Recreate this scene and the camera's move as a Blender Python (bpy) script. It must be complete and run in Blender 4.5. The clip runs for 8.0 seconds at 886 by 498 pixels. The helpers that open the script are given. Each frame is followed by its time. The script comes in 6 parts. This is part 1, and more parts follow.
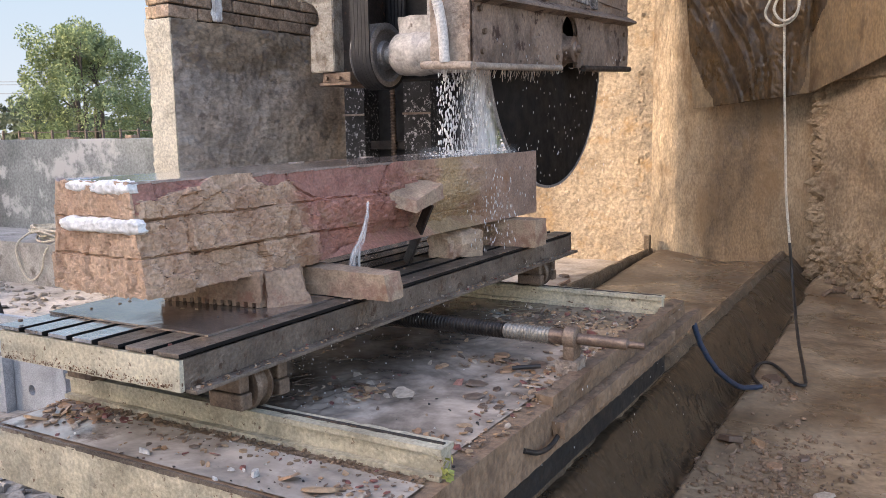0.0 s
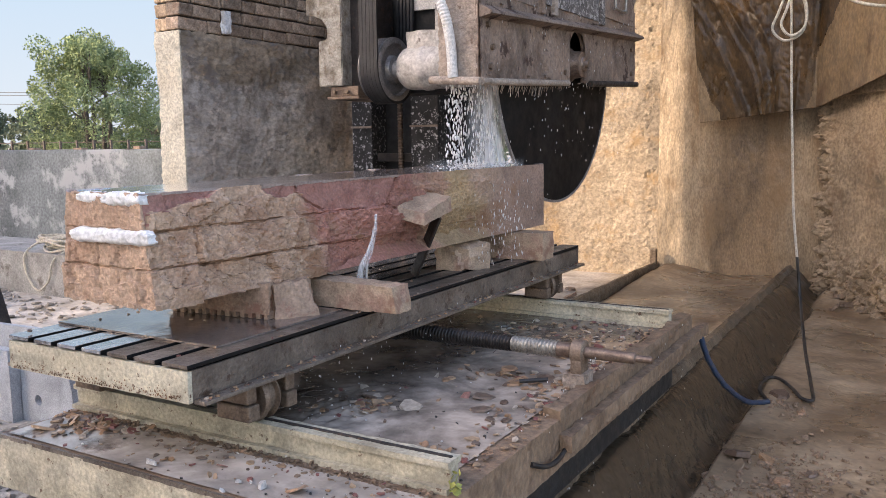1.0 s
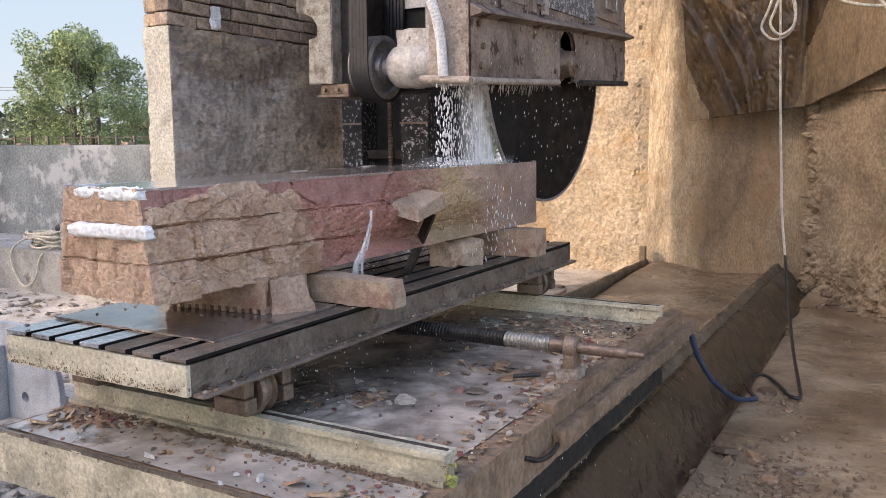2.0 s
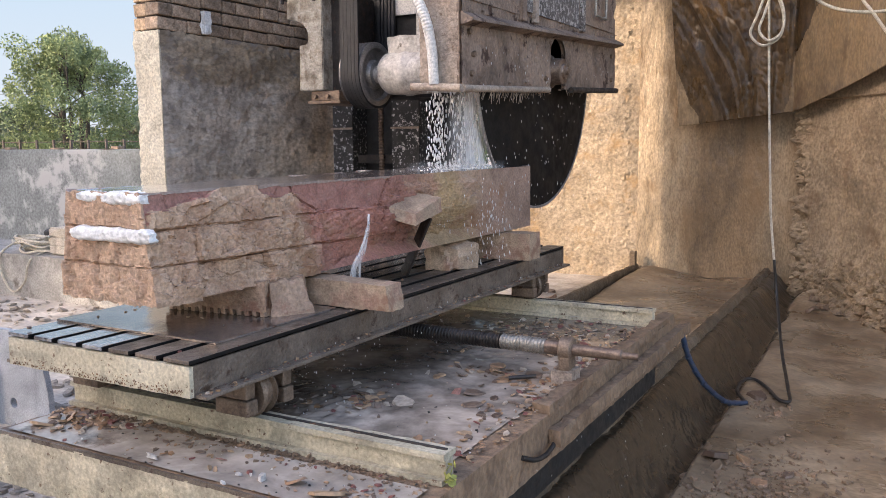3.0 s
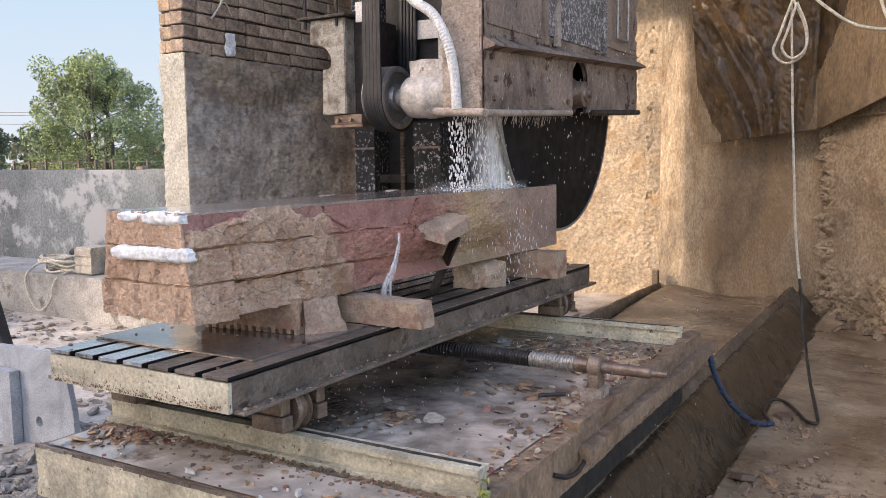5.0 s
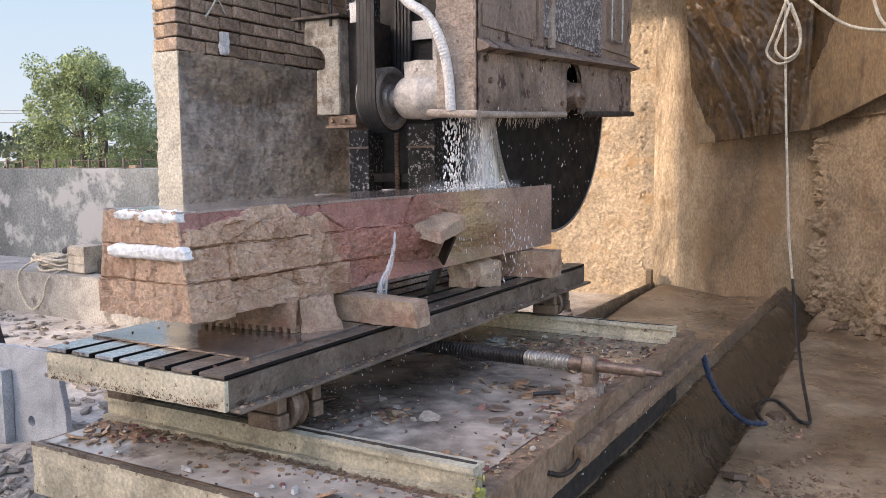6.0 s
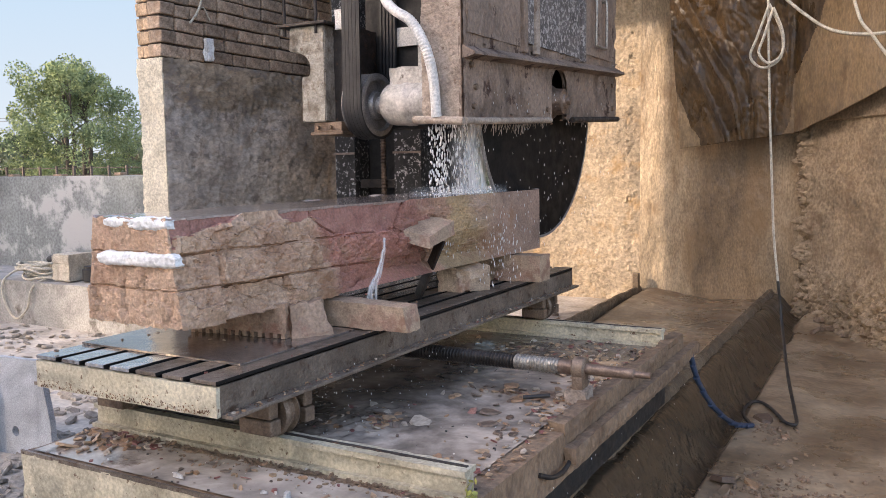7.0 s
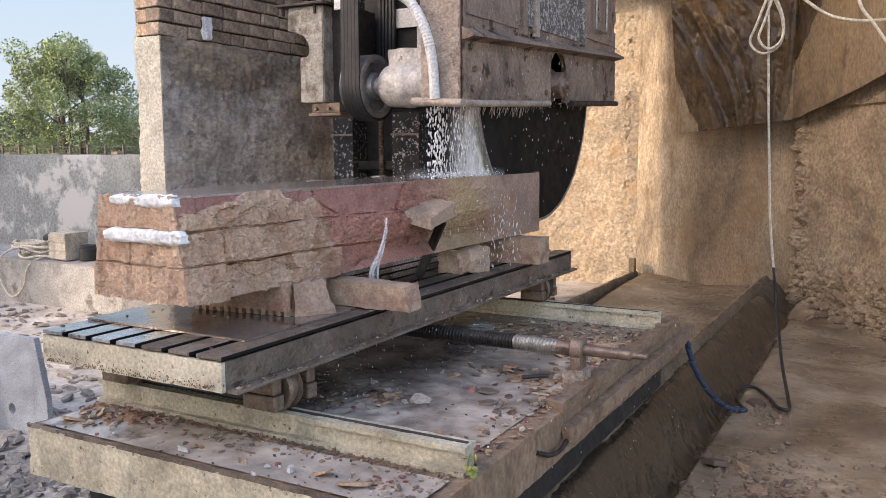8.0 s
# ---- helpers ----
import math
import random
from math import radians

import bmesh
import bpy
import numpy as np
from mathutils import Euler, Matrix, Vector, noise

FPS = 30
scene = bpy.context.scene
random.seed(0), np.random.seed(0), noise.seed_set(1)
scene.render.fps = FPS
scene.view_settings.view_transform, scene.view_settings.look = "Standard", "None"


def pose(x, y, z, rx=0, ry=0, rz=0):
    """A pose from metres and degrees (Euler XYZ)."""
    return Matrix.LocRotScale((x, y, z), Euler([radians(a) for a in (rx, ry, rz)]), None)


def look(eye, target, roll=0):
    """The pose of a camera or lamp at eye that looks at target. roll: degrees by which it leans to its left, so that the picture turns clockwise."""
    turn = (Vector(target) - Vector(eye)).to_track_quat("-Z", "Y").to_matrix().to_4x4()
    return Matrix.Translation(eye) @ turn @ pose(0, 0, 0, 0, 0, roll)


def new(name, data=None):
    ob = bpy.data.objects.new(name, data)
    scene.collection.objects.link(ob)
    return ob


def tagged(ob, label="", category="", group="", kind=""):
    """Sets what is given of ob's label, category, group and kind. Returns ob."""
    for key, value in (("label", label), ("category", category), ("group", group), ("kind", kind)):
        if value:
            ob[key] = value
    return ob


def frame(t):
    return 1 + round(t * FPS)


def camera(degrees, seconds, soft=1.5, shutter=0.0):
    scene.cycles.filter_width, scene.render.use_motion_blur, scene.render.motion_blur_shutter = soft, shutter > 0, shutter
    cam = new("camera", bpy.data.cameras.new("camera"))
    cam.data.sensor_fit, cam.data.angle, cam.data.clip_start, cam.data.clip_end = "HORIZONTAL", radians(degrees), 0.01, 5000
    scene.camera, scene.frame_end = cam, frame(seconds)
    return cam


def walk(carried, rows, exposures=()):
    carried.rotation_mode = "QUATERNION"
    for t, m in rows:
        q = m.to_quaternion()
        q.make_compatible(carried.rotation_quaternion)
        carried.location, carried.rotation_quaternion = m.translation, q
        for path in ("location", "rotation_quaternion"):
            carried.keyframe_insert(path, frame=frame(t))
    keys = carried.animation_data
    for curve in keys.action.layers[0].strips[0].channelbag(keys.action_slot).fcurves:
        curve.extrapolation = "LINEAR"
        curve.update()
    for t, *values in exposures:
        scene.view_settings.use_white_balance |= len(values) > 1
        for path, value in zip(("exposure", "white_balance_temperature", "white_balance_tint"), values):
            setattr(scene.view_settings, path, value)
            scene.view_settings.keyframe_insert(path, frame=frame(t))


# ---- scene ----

# ---------------------------------------------------------------- camera
cam = camera(56.0, 8.0, soft=0.5)
PATH = [
    (0.0, 0.0, 0.0, 1.5, 81.78, 0.98, 29.93), (0.5, 0.001, -0.001, 1.501, 82.42, 0.77, 29.9),
    (1.0, -0.005, -0.004, 1.503, 82.61, 0.71, 30.35), (1.5, -0.007, -0.003, 1.503, 82.37, 0.6, 30.11),
    (3.0, -0.005, -0.007, 1.505, 82.71, 0.4, 29.03), (3.5, -0.009, -0.01, 1.506, 82.99, 0.42, 29.7),
    (4.0, -0.013, -0.01, 1.508, 83.42, 0.62, 30.24), (4.5, -0.017, -0.011, 1.511, 83.94, 0.65, 30.41),
    (6.0, -0.015, -0.009, 1.511, 83.94, 0.48, 30.01), (6.5, -0.014, -0.005, 1.512, 83.96, 0.64, 29.24),
    (7.0, -0.013, -0.004, 1.511, 84.29, 0.83, 29.12), (7.5, -0.012, -0.006, 1.511, 84.12, 0.55, 29.02),
    (8.0, -0.011, -0.009, 1.505, 83.16, 0.18, 28.97)]
walk(cam, [(t, pose(*v)) for t, *v in PATH], [(0.0, 1.98, 6800, 19), (8.0, 1.98, 6800, 19)])
# feed of the carriage (metres along y) and of the saw head (metres along z)
FEED = [(0, 0), (0.5, 0), (1, 0.003), (1.5, 0.016), (3, 0.079), (3.5, 0.094), (4, 0.108), (4.5, 0.118),
        (6, 0.141), (6.5, 0.149), (7, 0.162), (7.5, 0.180), (8, 0.195)]
SINK = [(0, 0), (0.5, -0.004), (1, -0.008), (1.5, -0.012), (3, -0.026), (3.5, -0.032), (4, -0.035), (4.5, -0.039),
        (6, -0.053), (6.5, -0.056), (7, -0.058), (7.5, -0.058), (8, -0.059)]

# ---------------------------------------------------------------- light
SUN_EL, SUN_AZ = 24.0, 35.0        # degrees up; degrees from -y towards -x
world = bpy.data.worlds.new("world")
scene.world = world
world.use_nodes = True
wn = world.node_tree
sky = wn.nodes.new("ShaderNodeTexSky")
sky.sky_type, sky.sun_disc = "NISHITA", False
sky.sun_elevation, sky.sun_rotation = radians(SUN_EL), radians(180 + SUN_AZ)
sky.air_density, sky.dust_density = 1.0, 2.5
wn.links.new(sky.outputs["Color"], wn.nodes["Background"].inputs["Color"])
wn.nodes["Background"].inputs["Strength"].default_value = 0.15
sun_way = Vector((math.sin(radians(SUN_AZ)) * math.cos(radians(SUN_EL)), math.cos(radians(SUN_AZ)) * math.cos(radians(SUN_EL)), -math.sin(radians(SUN_EL))))
sun = new("sun", bpy.data.lights.new("sun", "SUN"))
sun.data.energy, sun.data.angle, sun.data.color = 0.86, radians(1.2), (1.0, 0.86, 0.68)
sun.matrix_world = look((0, 0, 30), Vector((0, 0, 30)) + sun_way)


# ---------------------------------------------------------------- materials
def material(name, colors, scale=3.0, rough=(0.6, 0.9), bump=0.3, grain=60.0, metal=0.0, spots=None, spot_scale=12.0,
             spot_edge=(0.58, 0.66), stretch=(1, 1, 1), bump_distance=0.01, vary=0.0, transmission=0.0, mid=None, coat=0.0, spec=0.5, dirt=0.3, zones=(), octaves=5.0):
    m = bpy.data.materials.new(name)
    m.use_nodes = True
    nt, L = m.node_tree, m.node_tree.links.new
    b = nt.nodes["Principled BSDF"]
    tc = nt.nodes.new("ShaderNodeTexCoord")
    mp = nt.nodes.new("ShaderNodeMapping")
    mp.inputs["Scale"].default_value = stretch
    L(tc.outputs["Object"], mp.inputs["Vector"])

    def noise_node(s, detail=6.0, r=0.6):
        n = nt.nodes.new("ShaderNodeTexNoise")
        n.inputs["Scale"].default_value, n.inputs["Detail"].default_value, n.inputs["Roughness"].default_value = s, detail, r
        L(mp.outputs["Vector"], n.inputs["Vector"])
        return n
    big, fine = noise_node(scale), noise_node(grain, min(octaves, 4.0), 0.6)
    ramp = nt.nodes.new("ShaderNodeValToRGB")
    ramp.color_ramp.elements[0].position, ramp.color_ramp.elements[1].position = 0.32, 0.68
    ramp.color_ramp.elements[0].color, ramp.color_ramp.elements[1].color = (*colors[0], 1), (*colors[-1], 1)
    for i, c in enumerate(colors[1:-1]):
        ramp.color_ramp.elements.new(0.32 + 0.36 * (i + 1) / (len(colors) - 1)).color = (*c, 1)
    L(big.outputs["Fac"], ramp.inputs["Fac"])
    col = ramp.outputs["Color"]

    def mix(fac, a, c, kind="MIX"):
        x = nt.nodes.new("ShaderNodeMix")
        x.data_type, x.blend_type = "RGBA", kind
        for sock, v in ((x.inputs[0], fac), (x.inputs[6], a), (x.inputs[7], c)):
            if isinstance(v, bpy.types.NodeSocket):
                L(v, sock)
            else:
                sock.default_value = v
        return x.outputs[2]
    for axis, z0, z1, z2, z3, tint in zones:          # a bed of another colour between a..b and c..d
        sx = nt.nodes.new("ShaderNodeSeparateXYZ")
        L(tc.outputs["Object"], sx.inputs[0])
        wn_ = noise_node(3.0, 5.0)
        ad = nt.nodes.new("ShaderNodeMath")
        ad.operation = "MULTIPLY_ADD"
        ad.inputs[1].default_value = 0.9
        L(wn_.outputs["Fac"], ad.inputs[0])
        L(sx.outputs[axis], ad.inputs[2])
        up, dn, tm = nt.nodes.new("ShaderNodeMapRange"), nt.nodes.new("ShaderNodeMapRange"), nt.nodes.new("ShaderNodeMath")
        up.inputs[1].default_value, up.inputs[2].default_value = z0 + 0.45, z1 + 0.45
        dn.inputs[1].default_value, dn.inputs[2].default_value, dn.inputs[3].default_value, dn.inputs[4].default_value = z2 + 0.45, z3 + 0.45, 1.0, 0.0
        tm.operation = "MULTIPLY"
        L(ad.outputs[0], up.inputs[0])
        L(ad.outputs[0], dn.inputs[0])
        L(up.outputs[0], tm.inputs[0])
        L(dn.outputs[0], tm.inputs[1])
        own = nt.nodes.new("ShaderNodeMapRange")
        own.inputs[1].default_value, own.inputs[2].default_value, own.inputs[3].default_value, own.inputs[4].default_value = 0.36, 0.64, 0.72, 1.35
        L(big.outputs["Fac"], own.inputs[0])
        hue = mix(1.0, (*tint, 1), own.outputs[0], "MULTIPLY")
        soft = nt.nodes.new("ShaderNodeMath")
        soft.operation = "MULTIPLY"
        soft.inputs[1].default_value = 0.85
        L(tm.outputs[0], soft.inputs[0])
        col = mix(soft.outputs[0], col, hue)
    gr = nt.nodes.new("ShaderNodeMapRange")
    gr.inputs[1].default_value, gr.inputs[2].default_value, gr.inputs[3].default_value, gr.inputs[4].default_value = 0.34, 0.66, 0.74, 1.22
    L(fine.outputs["Fac"], gr.inputs[0])
    col = mix(1.0, col, gr.outputs[0], "MULTIPLY")
    if dirt:
        dn_ = noise_node(scale * 0.7, 9.0, 0.72)
        dn_.inputs["Distortion"].default_value = 0.6
        dr = nt.nodes.new("ShaderNodeMapRange")
        dr.inputs[1].default_value, dr.inputs[2].default_value, dr.inputs[3].default_value, dr.inputs[4].default_value = 0.40, 0.56, 1 - dirt, 1.05
        L(dn_.outputs["Fac"], dr.inputs[0])
        col = mix(1.0, col, dr.outputs[0], "MULTIPLY")
    if spots:
        sp = noise_node(spot_scale, 8.0, 0.7)
        sr = nt.nodes.new("ShaderNodeMapRange")
        sr.inputs[1].default_value, sr.inputs[2].default_value = spot_edge
        L(sp.outputs["Fac"], sr.inputs[0])
        col = mix(sr.outputs[0], col, (*spots, 1))
    if vary:
        oi = nt.nodes.new("ShaderNodeObjectInfo")
        vr = nt.nodes.new("ShaderNodeMapRange")
        vr.inputs[3].default_value, vr.inputs[4].default_value = 1 - vary, 1 + vary
        L(oi.outputs["Random"], vr.inputs[0])
        col = mix(1.0, col, vr.outputs[0], "MULTIPLY")
    L(col, b.inputs["Base Color"])
    rr = nt.nodes.new("ShaderNodeMapRange")
    rr.inputs[1].default_value, rr.inputs[2].default_value = 0.35, 0.65
    rr.inputs[3].default_value, rr.inputs[4].default_value = rough
    rn = noise_node(scale * 2.3, 4.0)
    L(rn.outputs["Fac"], rr.inputs[0])
    L(rr.outputs[0], b.inputs["Roughness"])
    b.inputs["Metallic"].default_value = metal
    b.inputs["Transmission Weight"].default_value = transmission
    b.inputs["Coat Weight"].default_value = coat
    b.inputs["Specular IOR Level"].default_value = spec
    if coat:
        b.inputs["Coat Roughness"].default_value = 0.12
    if bump:
        bp = nt.nodes.new("ShaderNodeBump")
        bp.inputs["Strength"].default_value, bp.inputs["Distance"].default_value = bump, bump_distance
        hn = noise_node(mid or grain * 0.4, octaves, 0.6)
        L(hn.outputs["Fac"], bp.inputs["Height"])
        bf = nt.nodes.new("ShaderNodeBump")
        bf.inputs["Strength"].default_value, bf.inputs["Distance"].default_value = min(bump, 0.7), bump_distance * 0.22
        L(fine.outputs["Fac"], bf.inputs["Height"])
        L(bp.outputs["Normal"], bf.inputs["Normal"])
        L(bf.outputs["Normal"], b.inputs["Normal"])
    return m


M = dict(
    stone=material("sandstone", [(0.41, 0.25, 0.158), (0.54, 0.37, 0.25), (0.45, 0.28, 0.183)], 3.8, (0.45, 0.85), 1.0, 95, spots=(0.30, 0.165, 0.095), spot_scale=5.0, spot_edge=(0.54, 0.66), bump_distance=0.012, mid=42, dirt=0.2, zones=(("Y", -0.52, -0.40, 0.06, 0.16, (0.34, 0.14, 0.105)), ("Y", 0.06, 0.16, 0.24, 0.34, (0.40, 0.225, 0.145)), ("Y", 0.24, 0.34, 0.52, 0.68, (0.36, 0.245, 0.125)), ("Y", 0.58, 0.78, 9.0, 9.5, (0.30, 0.195, 0.145)))),
    stone_skin=material("red_bed_face", [(0.26, 0.11, 0.082), (0.38, 0.185, 0.14), (0.29, 0.125, 0.092)], 6, (0.4, 0.75), 0.8, 110, spots=(0.42, 0.27, 0.19), spot_scale=11, spot_edge=(0.60, 0.68), bump_distance=0.010, mid=40, dirt=0.25),
    stone_plain=material("packing_sandstone", [(0.34, 0.21, 0.14), (0.43, 0.29, 0.195), (0.37, 0.23, 0.155)], 5, (0.5, 0.85), 1.0, 80, spots=(0.28, 0.14, 0.09), spot_scale=8, bump_distance=0.02, mid=22),
    rubble=material("dry_rubble", [(0.26, 0.225, 0.185), (0.38, 0.34, 0.285)], 6, (0.75, 0.95), 0.5, 60),
    stone_top=material("milky_wet_sandstone", [(0.30, 0.23, 0.20), (0.42, 0.35, 0.31)], 4, (0.05, 0.16), 0.05, 90, coat=0.9, dirt=0.2),
    cut=material("sawn_sandstone", [(0.36, 0.24, 0.16), (0.46, 0.33, 0.22), (0.40, 0.24, 0.17)], 9, (0.55, 0.8), 0.5, 140, spots=(0.3, 0.17, 0.11), spot_scale=7, vary=0.12, bump_distance=0.006),
    white=material("white_paint", [(0.74, 0.72, 0.68), (0.84, 0.83, 0.80)], 9, (0.5, 0.8), 0.7, 60, spots=(0.5, 0.36, 0.28), spot_scale=14, spot_edge=(0.68, 0.74), dirt=0.08),
    steel=material("table_steel", [(0.115, 0.086, 0.064), (0.23, 0.182, 0.14)], 6, (0.3, 0.6), 0.7, 110, metal=0.12, spots=(0.07, 0.04, 0.025), spot_scale=22, spot_edge=(0.57, 0.63)),
    plate=material("wet_steel_plate", [(0.24, 0.20, 0.175), (0.40, 0.35, 0.31)], 3, (0.05, 0.22), 0.12, 50, metal=0.7, spots=(0.13, 0.075, 0.05), spot_scale=6, spot_edge=(0.56, 0.66)),
    # left table bars: wet steel, lightened for the sky they reflect
    bar=material("wet_sky_bright_bar", [(0.42, 0.40, 0.38), (0.56, 0.54, 0.52)], 5, (0.06, 0.2), 0.10, 70, metal=0.7, spots=(0.16, 0.13, 0.11), spot_scale=6),
    rusty=material("orange_rust", [(0.15, 0.08, 0.045), (0.26, 0.15, 0.085)], 20, (0.7, 0.9), 0.6, 90),
    quartz=material("broken_pale_stone", [(0.50, 0.455, 0.40), (0.66, 0.62, 0.57)], 30, (0.5, 0.8), 0.6, 90, vary=0.15),
    cream=material("cream_paint", [(0.47, 0.41, 0.285), (0.62, 0.555, 0.41)], 4, (0.45, 0.75), 0.6, 80, spots=(0.14, 0.08, 0.045), spot_scale=34, spot_edge=(0.61, 0.645), dirt=0.42),
    base=material("caked_base", [(0.175, 0.105, 0.063), (0.285, 0.19, 0.118), (0.22, 0.14, 0.087)], 3, (0.45, 0.8), 0.9, 50, spots=(0.14, 0.09, 0.06), spot_scale=6, spot_edge=(0.55, 0.68), stretch=(1, 1, 0.8), bump_distance=0.014, dirt=0.35),
    # darker under the table: its shade and clearer water both in the colour
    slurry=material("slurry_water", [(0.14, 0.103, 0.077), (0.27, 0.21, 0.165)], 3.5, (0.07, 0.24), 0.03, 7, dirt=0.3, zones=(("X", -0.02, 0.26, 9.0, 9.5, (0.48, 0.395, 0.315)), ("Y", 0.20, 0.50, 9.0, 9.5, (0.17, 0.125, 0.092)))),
    milky=material("milky_slurry", [(0.43, 0.365, 0.30), (0.56, 0.485, 0.41)], 3.0, (0.05, 0.22), 0.03, 7, spots=(0.19, 0.15, 0.12), spot_scale=4, spot_edge=(0.55, 0.66), dirt=0.3),
    iron=material("dark_iron", [(0.035, 0.03, 0.027), (0.085, 0.07, 0.06)], 9, (0.4, 0.7), 0.3, 120, metal=0.4, spots=(0.14, 0.08, 0.05), spot_scale=20),
    rust=material("worn_iron", [(0.13, 0.088, 0.06), (0.29, 0.21, 0.15)], 12, (0.4, 0.7), 0.4, 130, metal=0.35, spots=(0.10, 0.055, 0.03), spot_scale=24),
    thread=material("greased_thread", [(0.02, 0.018, 0.016), (0.06, 0.05, 0.045)], 20, (0.25, 0.5), 0.2, 120, metal=0.5),
    bright=material("worn_thread", [(0.30, 0.27, 0.23), (0.48, 0.44, 0.38)], 30, (0.3, 0.5), 0.3, 120, metal=0.6),
    shaft=material("brown_shaft", [(0.13, 0.085, 0.062), (0.27, 0.195, 0.145)], 14, (0.3, 0.55), 0.2, 120, metal=0.4),
    housing=material("splashed_housing", [(0.15, 0.094, 0.065), (0.32, 0.228, 0.167), (0.23, 0.165, 0.122)], 3.2, (0.5, 0.85), 1.0, 70, spots=(0.07, 0.038, 0.026), spot_scale=7, spot_edge=(0.58, 0.615), stretch=(1, 1, 0.8), dirt=0.5, bump_distance=0.014, mid=34),
    speckle=material("speckled_panel", [(0.10, 0.085, 0.075), (0.18, 0.155, 0.14)], 8, (0.5, 0.8), 0.5, 140, spots=(0.46, 0.42, 0.38), spot_scale=48, spot_edge=(0.52, 0.55)),
    slime=material("crusted_cream", [(0.33, 0.25, 0.19), (0.46, 0.375, 0.30)], 5, (0.6, 0.9), 1.0, 90, spots=(0.22, 0.15, 0.105), spot_scale=14, spot_edge=(0.60, 0.65), dirt=0.3, bump_distance=0.02, mid=30),
    casting=material("mottled_casting", [(0.15, 0.12, 0.085), (0.40, 0.365, 0.305), (0.21, 0.16, 0.10)], 9, (0.5, 0.8), 0.9, 90, spots=(0.15, 0.105, 0.065), spot_scale=30, spot_edge=(0.58, 0.66), dirt=0.35),
    rubber=material("black_rubber", [(0.012, 0.012, 0.013), (0.03, 0.03, 0.031)], 9, (0.45, 0.65), 0.1, 120),
    pulley=material("worn_pulley", [(0.26, 0.25, 0.24), (0.36, 0.345, 0.33)], 12, (0.3, 0.45), 0.05, 120, metal=0.4),
    bearing=material("chalky_bearing", [(0.26, 0.23, 0.195), (0.56, 0.53, 0.485), (0.36, 0.325, 0.285)], 4.5, (0.25, 0.5), 0.15, 60, spots=(0.12, 0.09, 0.07), spot_scale=9, spot_edge=(0.60, 0.66), dirt=0.4),
    # also blackens the table slots, where it stands for shade
    blade=material("blade_and_slot_shade", [(0.006, 0.0055, 0.0055), (0.014, 0.013, 0.012)], 5, (0.5, 0.7), 0, 60, spec=0.2),
    hose=material("white_hose", [(0.64, 0.60, 0.545), (0.72, 0.68, 0.62)], 6, (0.35, 0.5), 0.05, 100, dirt=0.05),
    pipe=material("caked_pipe", [(0.35, 0.265, 0.20), (0.48, 0.39, 0.305)], 20, (0.5, 0.8), 0.5, 110),
    blue=material("blue_hose", [(0.02, 0.04, 0.08), (0.04, 0.07, 0.13)], 12, (0.35, 0.55), 0.1, 100, spots=(0.12, 0.09, 0.07), spot_scale=30),
    black=material("black_cable", [(0.015, 0.013, 0.012), (0.035, 0.03, 0.026)], 12, (0.4, 0.6), 0.1, 100),
    rope=material("pale_rope", [(0.53, 0.475, 0.37), (0.66, 0.60, 0.48)], 30, (0.7, 0.9), 0.5, 160),
    ochre=material("ochre_plaster", [(0.36, 0.272, 0.178), (0.455, 0.362, 0.252), (0.40, 0.306, 0.202)], 1.3, (0.7, 0.95), 1.0, 30, spots=(0.39, 0.26, 0.135), spot_scale=3.2, spot_edge=(0.53, 0.66), bump_distance=0.028, mid=20, dirt=0.3, octaves=2.0),
    # stains, plus a left end in ochre that stands for the sunlit fade
    stain=material("stained_sunlit_plaster", [(0.31, 0.22, 0.13), (0.39, 0.285, 0.175), (0.28, 0.195, 0.11)], 1.3, (0.3, 0.7), 0.7, 50, spots=(0.25, 0.155, 0.075), spot_scale=1.8, spot_edge=(0.5, 0.68), stretch=(1.5, 1.5, 0.6), bump_distance=0.03, mid=12, dirt=0.35, zones=(("X", -9.0, -8.9, -2.25, -1.95, (0.47, 0.36, 0.235)), ("X", -2.0, -1.85, -1.3, -1.1, (0.26, 0.17, 0.092))), octaves=2.0),
    daub=material("rough_render", [(0.28, 0.197, 0.118), (0.385, 0.284, 0.18)], 2.2, (0.75, 0.95), 1.0, 35, spots=(0.20, 0.125, 0.07), spot_scale=3, spot_edge=(0.54, 0.68), bump_distance=0.02, mid=16, octaves=2.0),
    cement=material("grey_cement_render", [(0.36, 0.31, 0.255), (0.58, 0.51, 0.43), (0.46, 0.395, 0.33)], 2.8, (0.75, 0.95), 1.0, 30, spots=(0.25, 0.21, 0.175), spot_scale=7, spot_edge=(0.54, 0.62), bump_distance=0.010, mid=22, dirt=0.34, stretch=(1, 0.8, 1.4), zones=(("Y", 4.35, 4.75, 9.0, 9.5, (0.52, 0.42, 0.32)), ("Z", 1.86, 1.94, 9.0, 9.5, (0.36, 0.275, 0.185))), octaves=2.0),
    # pier end: smoother render, paled because that face catches more light
    cement_end=material("lit_end_render", [(0.53, 0.475, 0.365), (0.66, 0.60, 0.47)], 3, (0.75, 0.95), 0.3, 70, bump_distance=0.008, dirt=0.07, octaves=2.0),
    # flank brick browned for shade, end brick orange for sun, both in colour
    brick=material("fired_brick", [(0.33, 0.225, 0.145), (0.46, 0.34, 0.24), (0.37, 0.245, 0.16)], 11, (0.7, 0.95), 0.9, 80, vary=0.26, bump_distance=0.012, octaves=2.0),
